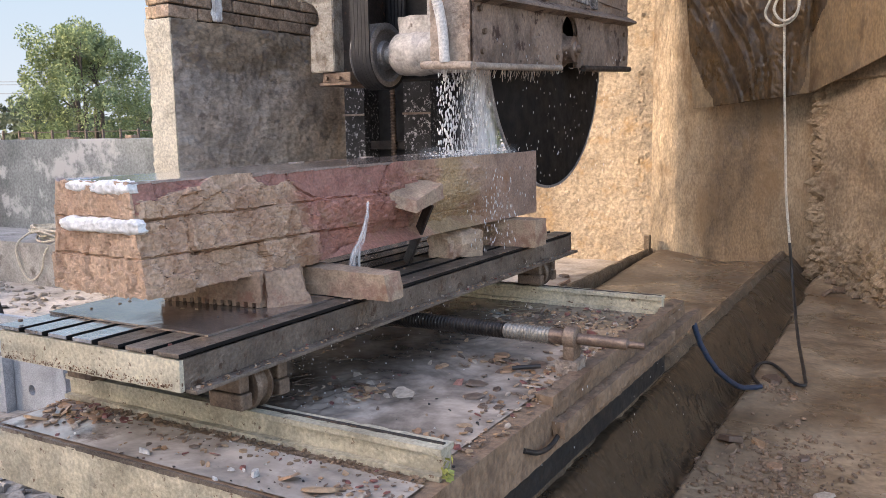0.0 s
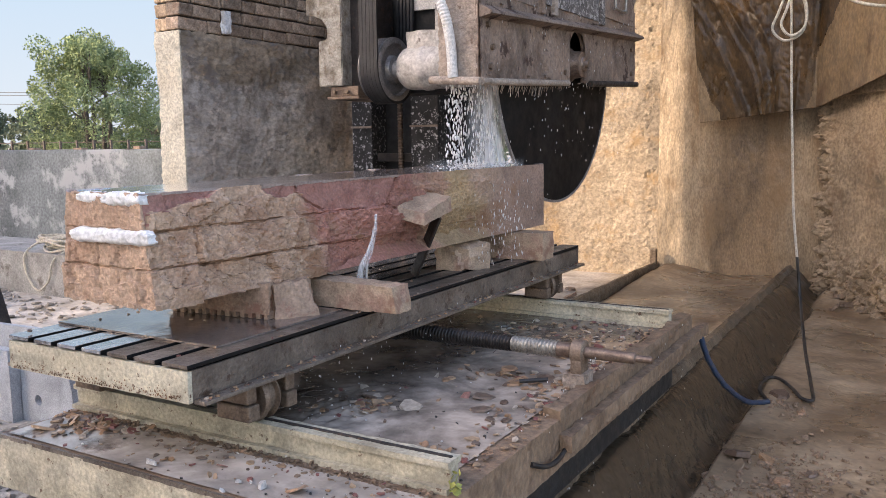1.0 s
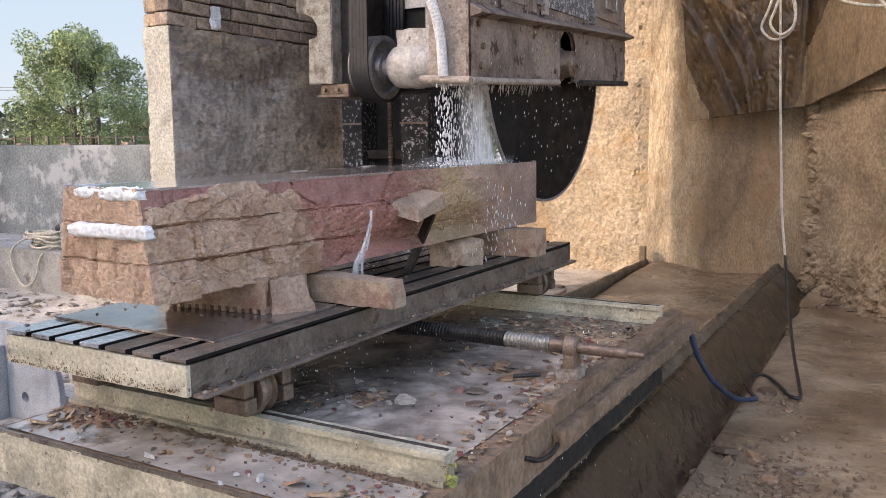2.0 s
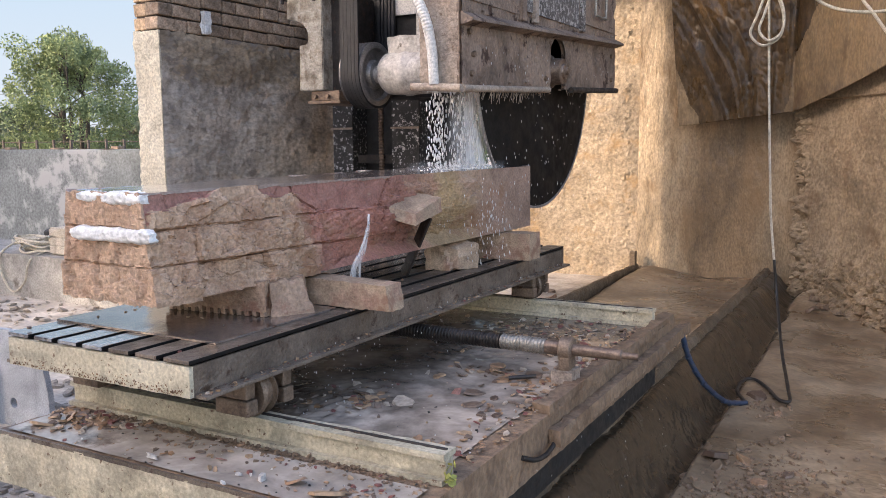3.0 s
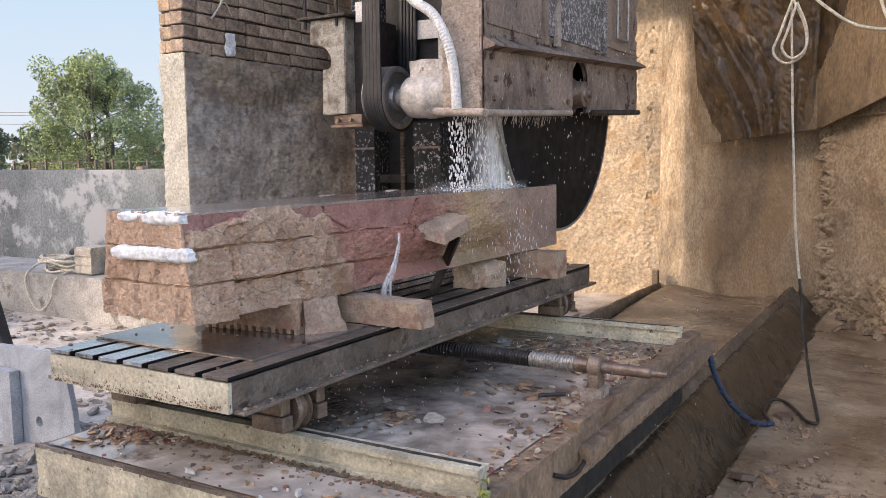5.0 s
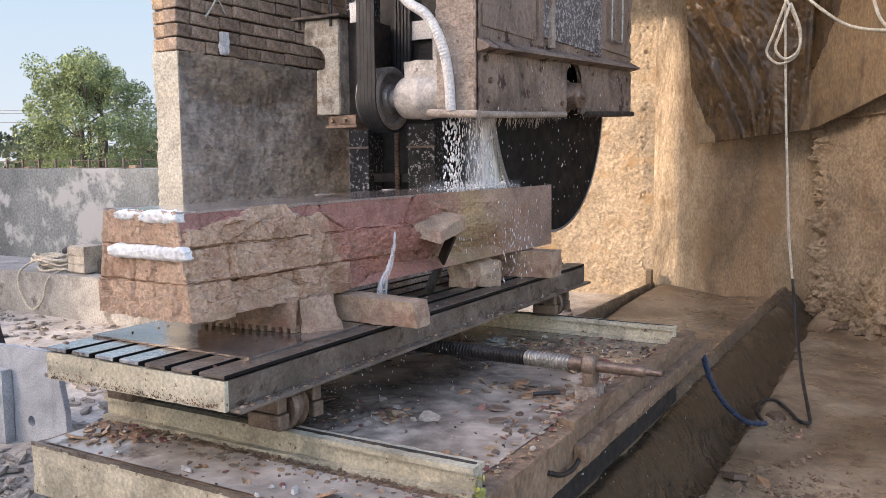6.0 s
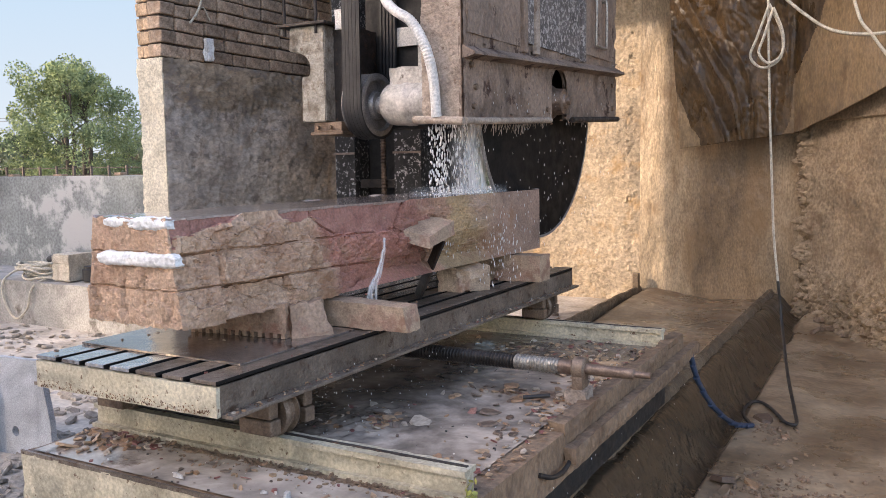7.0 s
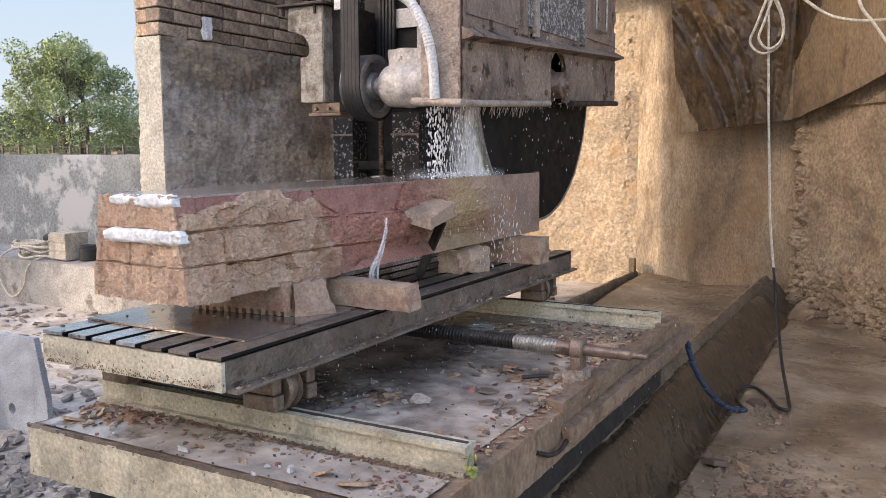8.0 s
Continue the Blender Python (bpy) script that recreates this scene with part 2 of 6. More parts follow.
    brick_end=material("sunlit_end_brick", [(0.48, 0.325, 0.19), (0.60, 0.43, 0.275), (0.52, 0.36, 0.22)], 11, (0.7, 0.95), 0.8, 80, vary=0.16, bump_distance=0.01, octaves=2.0),
    mortar=material("mortar", [(0.07, 0.055, 0.043), (0.15, 0.12, 0.095)], 14, (0.8, 0.95), 0.6, 90),
    yard=material("yard_wall_render", [(0.15, 0.163, 0.158), (0.25, 0.268, 0.26), (0.20, 0.216, 0.21)], 0.9, (0.8, 0.95), 0.5, 30, spots=(0.44, 0.44, 0.43), spot_scale=0.75, spot_edge=(0.53, 0.575), octaves=2.0),
    ledge=material("ledge_concrete", [(0.27, 0.26, 0.235), (0.40, 0.38, 0.345)], 3, (0.75, 0.95), 0.5, 60, spots=(0.13, 0.115, 0.095), spot_scale=3),
    slab=material("grey_stone_slab", [(0.36, 0.375, 0.39), (0.46, 0.475, 0.49)], 5, (0.4, 0.65), 0.3, 140, spots=(0.13, 0.125, 0.12), spot_scale=34, spot_edge=(0.66, 0.69)),
    tarp=material("wet_plastic_sheet", [(0.022, 0.013, 0.007), (0.105, 0.062, 0.026), (0.045, 0.027, 0.013)], 2.2, (0.22, 0.45), 0.7, 30, spec=0.35, bump_distance=0.012, mid=13, stretch=(1.6, 1, 0.8), octaves=2.0),
    tarp_dry=material("mud_coated_sheet", [(0.15, 0.096, 0.048), (0.25, 0.17, 0.09), (0.19, 0.125, 0.063)], 1.6, (0.4, 0.75), 0.7, 40, spots=(0.10, 0.06, 0.03), spot_scale=2.6, spot_edge=(0.55, 0.68), bump_distance=0.02, mid=14, stretch=(1.4, 1, 0.6), octaves=2.0),
    crate=material("weathered_crate", [(0.42, 0.37, 0.29), (0.55, 0.49, 0.40)], 8, (0.7, 0.9), 0.4, 90),
    # dark steel; below the carriage bed it stands for deep shade
    dark=material("black_steel_and_shade", [(0.012, 0.011, 0.01), (0.03, 0.027, 0.024)], 6, (0.5, 0.8), 0.3, 90),
    perforated=material("spattered_column", [(0.03, 0.028, 0.026), (0.07, 0.065, 0.06)], 8, (0.4, 0.7), 0.4, 120, spots=(0.62, 0.60, 0.58), spot_scale=42, spot_edge=(0.565, 0.585)),
    mud=material("wet_mud", [(0.095, 0.066, 0.04), (0.19, 0.135, 0.084)], 3, (0.35, 0.7), 0.8, 60, bump_distance=0.012, mid=30, octaves=2.0),
    bark=material("bark", [(0.06, 0.05, 0.04), (0.12, 0.10, 0.08)], 6, (0.8, 0.95), 0.6, 60),
    leaf=material("leaf", [(0.115, 0.165, 0.095), (0.26, 0.31, 0.14), (0.17, 0.225, 0.115)], 0.75, (0.75, 0.95), 0, 4, spec=0.15),
    leaf_far=material("far_leaf", [(0.10, 0.13, 0.085), (0.17, 0.195, 0.125)], 0.5, (0.75, 0.95), 0, 20, spec=0.15),
    weed=material("weed_leaf", [(0.28, 0.29, 0.06), (0.40, 0.40, 0.10)], 9, (0.5, 0.7), 0, 60),
    roof=material("roof_sheet", [(0.16, 0.14, 0.12), (0.22, 0.20, 0.18)], 2, (0.6, 0.8), 0.2, 30),
)


def water_material(name, base, rough, transmission):
    m = bpy.data.materials.new(name)
    m.use_nodes = True
    b = m.node_tree.nodes["Principled BSDF"]
    b.inputs["Base Color"].default_value = (*base, 1)
    b.inputs["Roughness"].default_value = rough
    b.inputs["IOR"].default_value = 1.33
    b.inputs["Transmission Weight"].default_value = transmission
    return m


def chip_material():
    """Broken sandstone: every fragment tan, buff, orange, maroon or dark by its own chance."""
    m = bpy.data.materials.new("stone_chip")
    m.use_nodes = True
    nt, L = m.node_tree, m.node_tree.links.new
    b = nt.nodes["Principled BSDF"]
    ge, oi, ad, fr, rp, tc, n, mr, mx, bp = (nt.nodes.new("ShaderNode" + k) for k in ("NewGeometry", "ObjectInfo", "Math", "Math", "ValToRGB", "TexCoord", "TexNoise", "MapRange", "Mix", "Bump"))
    L(ge.outputs["Random Per Island"], ad.inputs[0])
    L(oi.outputs["Random"], ad.inputs[1])
    fr.operation = "FRACT"
    L(ad.outputs[0], fr.inputs[0])
    stops = ((0.0, (0.38, 0.245, 0.14)), (0.22, (0.17, 0.115, 0.08)), (0.40, (0.42, 0.34, 0.26)), (0.56, (0.31, 0.18, 0.095)), (0.70, (0.20, 0.07, 0.055)), (0.80, (0.12, 0.075, 0.05)), (0.90, (0.34, 0.20, 0.115)))
    rp.color_ramp.interpolation = "CONSTANT"
    while len(rp.color_ramp.elements) < len(stops):
        rp.color_ramp.elements.new(0.5)
    for e, (p, c) in zip(rp.color_ramp.elements, stops):
        e.position, e.color = p, (*c, 1)
    L(fr.outputs[0], rp.inputs["Fac"])
    n.inputs["Scale"].default_value, n.inputs["Detail"].default_value = 70.0, 5.0
    L(tc.outputs["Object"], n.inputs["Vector"])
    mr.inputs[1].default_value, mr.inputs[2].default_value, mr.inputs[3].default_value, mr.inputs[4].default_value = 0.3, 0.7, 0.7, 1.25
    L(n.outputs["Fac"], mr.inputs[0])
    mx.data_type, mx.blend_type = "RGBA", "MULTIPLY"
    mx.inputs[0].default_value = 1.0
    L(rp.outputs["Color"], mx.inputs[6])
    L(mr.outputs[0], mx.inputs[7])
    L(mx.outputs[2], b.inputs["Base Color"])
    b.inputs["Roughness"].default_value = 0.5
    bp.inputs["Strength"].default_value, bp.inputs["Distance"].default_value = 0.6, 0.004
    L(n.outputs["Fac"], bp.inputs["Height"])
    L(bp.outputs["Normal"], b.inputs["Normal"])
    return m


M["chip"] = chip_material()
M["drop"] = water_material("water_drop", (0.90, 0.885, 0.86), 0.25, 0.25)
M["foam"] = water_material("foaming_water", (0.85, 0.83, 0.80), 0.35, 0.25)


def mist_material(name, most, axis="", stops=(), stretch=(2.0, 2.0, 0.3)):
    """Thin water: alpha from streaky noise, thinning along an axis of the sheet."""
    m = bpy.data.materials.new(name)
    m.use_nodes = True
    nt = m.node_tree
    b = nt.nodes["Principled BSDF"]
    b.inputs["Base Color"].default_value = (0.9, 0.88, 0.85, 1)
    b.inputs["Roughness"].default_value = 0.6
    tc, n, r = nt.nodes.new("ShaderNodeTexCoord"), nt.nodes.new("ShaderNodeTexNoise"), nt.nodes.new("ShaderNodeMapRange")
    n.inputs["Scale"].default_value, n.inputs["Detail"].default_value = 24.0, 6.0
    mp = nt.nodes.new("ShaderNodeMapping")
    mp.inputs["Scale"].default_value = stretch
    nt.links.new(tc.outputs["Object"], mp.inputs["Vector"])
    nt.links.new(mp.outputs["Vector"], n.inputs["Vector"])
    r.inputs[1].default_value, r.inputs[2].default_value, r.inputs[3].default_value, r.inputs[4].default_value = 0.32, 0.70, 0.0, most
    nt.links.new(n.outputs["Fac"], r.inputs[0])
    alpha = r.outputs[0]
    if axis:
        sp, rp, mu = nt.nodes.new("ShaderNodeSeparateXYZ"), nt.nodes.new("ShaderNodeValToRGB"), nt.nodes.new("ShaderNodeMath")
        nt.links.new(tc.outputs["Generated"], sp.inputs[0])
        nt.links.new(sp.outputs[axis], rp.inputs["Fac"])
        while len(rp.color_ramp.elements) < len(stops):
            rp.color_ramp.elements.new(0.5)
        for e, (p, v) in zip(rp.color_ramp.elements, stops):
            e.position, e.color = p, (v, v, v, 1)
        mu.operation = "MULTIPLY"
        nt.links.new(alpha, mu.inputs[0])
        nt.links.new(rp.outputs["Color"], mu.inputs[1])
        alpha = mu.outputs[0]
    nt.links.new(alpha, b.inputs["Alpha"])
    return m


M["mist"] = mist_material("water_mist", 0.85, "Y", ((0.0, 0.0), (0.25, 0.35), (0.55, 0.8), (0.8, 1.0), (1.0, 0.0)))
M["spray"] = mist_material("spray_haze", 0.6, "Z", ((0.0, 0.8), (0.3, 0.3), (0.85, 0.0)), (0.9, 0.9, 0.9))
M["trickle"] = mist_material("clear_trickle", 0.5)


def ground_material():
    """Dry pale rubble in the yard, wet brown slurry mud in the shed, by place."""
    m = bpy.data.materials.new("yard_ground")
    m.use_nodes = True
    nt, L = m.node_tree, m.node_tree.links.new
    b = nt.nodes["Principled BSDF"]
    geo = nt.nodes.new("ShaderNodeNewGeometry")

    def nz(s, d=6.0):
        n = nt.nodes.new("ShaderNodeTexNoise")
        n.inputs["Scale"].default_value, n.inputs["Detail"].default_value = s, d
        L(geo.outputs["Position"], n.inputs["Vector"])
        return n

    def ramp(src, stops):
        r = nt.nodes.new("ShaderNodeValToRGB")
        while len(r.color_ramp.elements) < len(stops):
            r.color_ramp.elements.new(0.5)
        for e, (p, c) in zip(r.color_ramp.elements, stops):
            e.position, e.color = p, (*c, 1)
        L(src, r.inputs["Fac"])
        return r.outputs["Color"]
    wet = ramp(nz(1.7).outputs["Fac"], [(0.36, (0.165, 0.108, 0.062)), (0.5, (0.265, 0.185, 0.112)), (0.64, (0.37, 0.27, 0.17))])
    dry = ramp(nz(4.0).outputs["Fac"], [(0.3, (0.31, 0.27, 0.22)), (0.5, (0.45, 0.40, 0.34)), (0.7, (0.54, 0.485, 0.415))])
    sep = nt.nodes.new("ShaderNodeSeparateXYZ")
    L(geo.outputs["Position"], sep.inputs[0])
    mr = nt.nodes.new("ShaderNodeMapRange")
    mr.inputs[1].default_value, mr.inputs[2].default_value = -3.0, -2.4
    L(sep.outputs["X"], mr.inputs[0])
    mx = nt.nodes.new("ShaderNodeMix")
    mx.data_type = "RGBA"
    L(mr.outputs[0], mx.inputs[0])
    L(dry, mx.inputs[6])
    L(wet, mx.inputs[7])
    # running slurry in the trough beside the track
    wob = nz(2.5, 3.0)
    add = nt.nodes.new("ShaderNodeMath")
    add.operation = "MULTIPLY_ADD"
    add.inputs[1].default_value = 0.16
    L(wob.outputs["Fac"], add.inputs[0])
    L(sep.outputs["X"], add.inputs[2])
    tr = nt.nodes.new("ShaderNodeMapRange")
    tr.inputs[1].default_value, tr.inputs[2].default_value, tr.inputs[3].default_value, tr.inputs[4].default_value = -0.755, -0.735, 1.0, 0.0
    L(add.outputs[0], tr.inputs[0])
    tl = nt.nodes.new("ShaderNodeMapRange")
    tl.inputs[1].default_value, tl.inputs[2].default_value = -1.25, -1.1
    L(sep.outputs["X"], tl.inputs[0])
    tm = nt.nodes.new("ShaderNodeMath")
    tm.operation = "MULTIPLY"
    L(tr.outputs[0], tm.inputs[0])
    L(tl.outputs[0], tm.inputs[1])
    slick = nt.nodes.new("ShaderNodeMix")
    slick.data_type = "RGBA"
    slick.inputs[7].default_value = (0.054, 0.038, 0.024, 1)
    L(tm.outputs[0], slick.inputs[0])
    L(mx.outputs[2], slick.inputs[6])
    fine = nz(30.0, 2.0)
    fr = nt.nodes.new("ShaderNodeMapRange")
    fr.inputs[1].default_value, fr.inputs[2].default_value, fr.inputs[3].default_value, fr.inputs[4].default_value = 0.3, 0.7, 0.80, 1.18
    L(fine.outputs["Fac"], fr.inputs[0])
    mu = nt.nodes.new("ShaderNodeMix")
    mu.data_type, mu.blend_type = "RGBA", "MULTIPLY"
    mu.inputs[0].default_value = 1.0
    L(slick.outputs[2], mu.inputs[6])
    L(fr.outputs[0], mu.inputs[7])
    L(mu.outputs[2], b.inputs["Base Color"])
    ro = nt.nodes.new("ShaderNodeMapRange")
    ro.inputs[3].default_value, ro.inputs[4].default_value = 0.9, 0.45
    L(mr.outputs[0], ro.inputs[0])
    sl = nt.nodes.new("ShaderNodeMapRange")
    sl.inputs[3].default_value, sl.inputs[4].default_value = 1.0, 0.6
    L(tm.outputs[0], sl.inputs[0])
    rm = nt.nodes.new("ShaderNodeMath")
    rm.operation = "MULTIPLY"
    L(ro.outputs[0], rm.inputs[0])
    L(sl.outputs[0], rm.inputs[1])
    pool = nt.nodes.new("ShaderNodeMapRange")          # wet films here and there
    pool.inputs[1].default_value, pool.inputs[2].default_value, pool.inputs[3].default_value, pool.inputs[4].default_value = 0.42, 0.56, 0.5, 1.15
    L(nz(2.2, 5.0).outputs["Fac"], pool.inputs[0])
    rw = nt.nodes.new("ShaderNodeMath")
    rw.operation = "MULTIPLY"
    L(rm.outputs[0], rw.inputs[0])
    L(pool.outputs[0], rw.inputs[1])
    L(rw.outputs[0], b.inputs["Roughness"])
    bp = nt.nodes.new("ShaderNodeBump")
    bp.inputs["Strength"].default_value, bp.inputs["Distance"].default_value = 0.7, 0.02
    L(nz(11.0, 2.5).outputs["Fac"], bp.inputs["Height"])
    L(bp.outputs["Normal"], b.inputs["Normal"])
    return m


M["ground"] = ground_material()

# ---------------------------------------------------------------- building blocks
CARRIED, SUNK = [], []             # things that ride on the carriage; things that sink with the saw head
rnd = random.Random(4)


def thing(name, origin, label, category, group="", kind=""):
    ob = new(name)
    ob.location = origin
    return tagged(ob, label, category, group, kind)


def world_origin(ob):
    v = Vector(ob.location)
    while ob.parent:
        ob = ob.parent
        v += ob.location
    return v


def part(name, bm, mat, parent=None, label="", smooth=None, origin=None, mats=()):
    """Links a bmesh, built in world places, as one mesh object under a thing or a part."""
    o = Vector(origin) if origin is not None else (world_origin(parent) if parent else Vector((0, 0, 0)))
    bmesh.ops.translate(bm, verts=bm.verts, vec=-o)
    me = bpy.data.meshes.new(name)
    bm.normal_update()
    bm.to_mesh(me)
    bm.free()
    for x in (mat, *mats):
        me.materials.append(M[x])
    if smooth:
        me.polygons.foreach_set("use_smooth", [True] * len(me.polygons))
        me.set_sharp_from_angle(angle=radians(smooth))
    ob = new(name, me)
    if parent:
        ob.parent = parent
        ob.location = o - world_origin(parent)
    else:
        ob.location = o
    return tagged(ob, label) if label else ob


def box(bm, x0, x1, y0, y1, z0, z1, bevel=0.0, turn=None, at=None):
    r = bmesh.ops.create_cube(bm, size=1.0)
    vs = r["verts"]
    bmesh.ops.scale(bm, verts=vs, vec=(x1 - x0, y1 - y0, z1 - z0))
    if bevel:
        es = list({e for v in vs for e in v.link_edges})
        g = bmesh.ops.bevel(bm, geom=es, offset=bevel, segments=2, affect="EDGES", profile=0.5)
        vs = list({v for f in g["faces"] for v in f.verts} | {v for v in vs if v.is_valid})
        vs = connected(vs)
    if turn:
        bmesh.ops.rotate(bm, verts=vs, cent=(0, 0, 0), matrix=Euler([radians(a) for a in turn]).to_matrix())
    bmesh.ops.translate(bm, verts=vs, vec=((x0 + x1) / 2, (y0 + y1) / 2, (z0 + z1) / 2))
    return vs


def connected(vs):
    seen, todo = set(vs), list(vs)
    while todo:
        v = todo.pop()
        for e in v.link_edges:
            o = e.other_vert(v)
            if o not in seen:
                seen.add(o)
                todo.append(o)
    return list(seen)


def rod(bm, a, b, r, segs=16, r2=None, caps=True):
    a, b = Vector(a), Vector(b)
    g = bmesh.ops.create_cone(bm, cap_ends=caps, segments=segs, radius1=r, radius2=r if r2 is None else r2, depth=(b - a).length)
    m = (b - a).to_track_quat("Z", "Y").to_matrix().to_4x4()
    bmesh.ops.transform(bm, matrix=Matrix.Translation((a + b) / 2) @ m, verts=g["verts"])
    return g["verts"]


def lathe(bm, axis_o, axis_d, profile, segs=40):
    """Turns a profile of (distance along the axis, radius) round an axis."""
    d = Vector(axis_d).normalized()
    u = d.orthogonal().normalized()
    w = d.cross(u)
    rings = [[bm.verts.new(Vector(axis_o) + d * t + (u * math.cos(2 * math.pi * k / segs) + w * math.sin(2 * math.pi * k / segs)) * r) for k in range(segs)] for t, r in profile]
    for a, b in zip(rings, rings[1:]):
        for k in range(segs):
            bm.faces.new((a[k], a[(k + 1) % segs], b[(k + 1) % segs], b[k]))
    for ring in (rings[0][::-1], rings[-1]):
        bm.faces.new(ring)


def turned_ring(bm, axis_o, axis_d, profile, segs=60):
    """Turns a closed profile of (distance along the axis, radius) round an axis into a ring."""
    d = Vector(axis_d).normalized()
    u = d.orthogonal().normalized()
    w = d.cross(u)
    loops = [[bm.verts.new(Vector(axis_o) + d * t + (u * math.cos(2 * math.pi * k / segs) + w * math.sin(2 * math.pi * k / segs)) * r) for k in range(segs)] for t, r in profile]
    for a, b in zip(loops, loops[1:] + loops[:1]):
        for k in range(segs):
            bm.faces.new((a[k], a[(k + 1) % segs], b[(k + 1) % segs], b[k]))
    bmesh.ops.recalc_face_normals(bm, faces=bm.faces)


def smooth_path(pts, n):
    """n points on a Catmull-Rom line through pts."""
    pts = [Vector(p) for p in pts]
    p = [pts[0] * 2 - pts[1], *pts, pts[-1] * 2 - pts[-2]]
    out = []
    for i in range(n):
        s = i / (n - 1) * (len(pts) - 1)
        k = min(int(s), len(pts) - 2)
        t = s - k
        a, b, c, d = p[k:k + 4]
        out.append(0.5 * ((2 * b) + (c - a) * t + (2 * a - 5 * b + 4 * c - d) * t * t + (3 * b - a - 3 * c + d) * t ** 3))
    return out


def tube(bm, pts, r, segs=8):
    """A round tube along points; r may be a number or a function of 0..1."""
    rings = []
    n = len(pts)
    u = None
    for i, p in enumerate(pts):
        d = (pts[min(i + 1, n - 1)] - pts[max(i - 1, 0)]).normalized()
        u = (u - d * u.dot(d)).normalized() if u else d.orthogonal().normalized()
        w = d.cross(u)
        rr = r(i / (n - 1)) if callable(r) else r
        rings.append([bm.verts.new(p + (u * math.cos(2 * math.pi * k / segs) + w * math.sin(2 * math.pi * k / segs)) * rr) for k in range(segs)])
    for a, b in zip(rings, rings[1:]):
        for k in range(segs):
            bm.faces.new((a[k], a[(k + 1) % segs], b[(k + 1) % segs], b[k]))
    bm.faces.new(rings[0][::-1])
    bm.faces.new(rings[-1])


def grid(bm, nu, nv, place):
    """A sheet of nu x nv cells; place(u, v) with u, v in 0..1."""
    vs = [[bm.verts.new(place(i / nu, j / nv)) for i in range(nu + 1)] for j in range(nv + 1)]
    for j in range(nv):
        for i in range(nu):
            bm.faces.new((vs[j][i], vs[j][i + 1], vs[j + 1][i + 1], vs[j + 1][i]))
    return vs


def hexa(bm, c, nx, ny, nz, rough=None):
    """A block with eight corners c[(i, j, k)], split finely; rough(p, n) pushes its skin in or out."""
    def at(u, v, w):
        s = Vector((0, 0, 0))
        for (i, j, k), p in c.items():
            s += Vector(p) * ((u if i else 1 - u) * (v if j else 1 - v) * (w if k else 1 - w))
        return s
    vs0 = set(bm.verts)
    for a, b, f in ((nx, ny, lambda s, t: at(1 - s, t, 0)), (nx, ny, lambda s, t: at(s, t, 1)), (nx, nz, lambda s, t: at(s, 0, t)),
                    (nx, nz, lambda s, t: at(1 - s, 1, t)), (ny, nz, lambda s, t: at(0, 1 - s, t)), (ny, nz, lambda s, t: at(1, s, t))):
        grid(bm, a, b, f)
    bmesh.ops.remove_doubles(bm, verts=[v for v in bm.verts if v not in vs0], dist=1e-5)
    bm.normal_update()
    if rough:
        for v, p in [(v, v.co + v.normal * rough(v.co.copy(), v.normal.copy())) for v in bm.verts if v not in vs0]:
            v.co = p


def corners(x0, x1, y0, y1, z0, z1):
    return {(i, j, k): ((x0, x1)[i], (y0, y1)[j], (z0, z1)[k]) for i in (0, 1) for j in (0, 1) for k in (0, 1)}


def fbm(p, s, o=4):
    return noise.fractal(Vector(p) * s, 1.0, 2.0, o)


def facet(p, s):
    """Flat chipped facets: 0..1."""
    d, q = noise.voronoi(Vector(p) * s)
    return (noise.noise(q[0] * 3.1) + 1) / 2 + 0.6 * (Vector(p) * s - q[0]).dot(Vector((0.5, 0.6, 0.6)))


def rough_stone(bm, c, n, amount=0.012, seed=0.0):
    hexa(bm, c, *n, lambda p, nn: amount * (facet(p + Vector((seed, seed, 0)), 14) - 0.5) + amount * 0.5 * fbm(p + Vector((seed, 0, 0)), 40))


# ---------------------------------------------------------------- ground
def ground_height(x, y):
    h = 0.012 * noise.noise(Vector((x * 2.1, y * 2.1, 0))) + 0.006 * noise.noise(Vector((x * 7, y * 7, 3)))
    if -4.2 < x < 3 and -3 < y < 8.8:
        def ease(a, b, v):
            t = min(max((v - a) / (b - a), 0), 1)
            return t * t * (3 - 2 * t)
        bank = 0.25 * ease(-0.82, -1.08, x) * (1 - 0.32 * ease(-1.15, -1.28, x)) * (1 - 0.2 * ease(-1.3, -2.1, x)) * (1 - 0.3 * ease(-2.4, -2.6, x))
        h += bank
        mud = 0.10 * (1 - min(abs(x + 2.25) / 0.55, 1)) * ease(5.6, 8.2, y) if x > -2.35 else 0.0
        h += mud
        h += 0.13 * ease(7.2, 8.4, y) * ease(-1.0, -0.7, x)
        h -= 0.05 * ease(-0.80, -0.835, x) * (1 - ease(-0.90, -1.06, x)) * ease(6.8, 5.8, y)
        h += 0.02 * ease(-0.85, -0.82, x) * (1 - ease(-0.80, -0.4, x))
    if -1.25 < x < 0.6 and 1 < y < 8.8:
        h += (0.010 * noise.noise(Vector((x * 9, y * 5, 4))) + 0.005 * noise.noise(Vector((x * 22, y * 14, 8)))) * (1 if x > -0.80 else 0.35)
    if x < -3 and y < 7:
        h += 0.03 * max(noise.noise(Vector((x * 3, y * 3, 9))), 0)
    return h


def build_ground():
    def steps(a, b, fine, n):
        out = [a + (b - a) * i / n for i in range(n + 1)]
        d = fine
        lo, hi = [a], [b]
        while hi[-1] < 900:
            d *= 1.45
            hi.append(hi[-1] + d)
            lo.append(lo[-1] - d)
        return sorted(set(lo[1:] + out + hi[1:]))
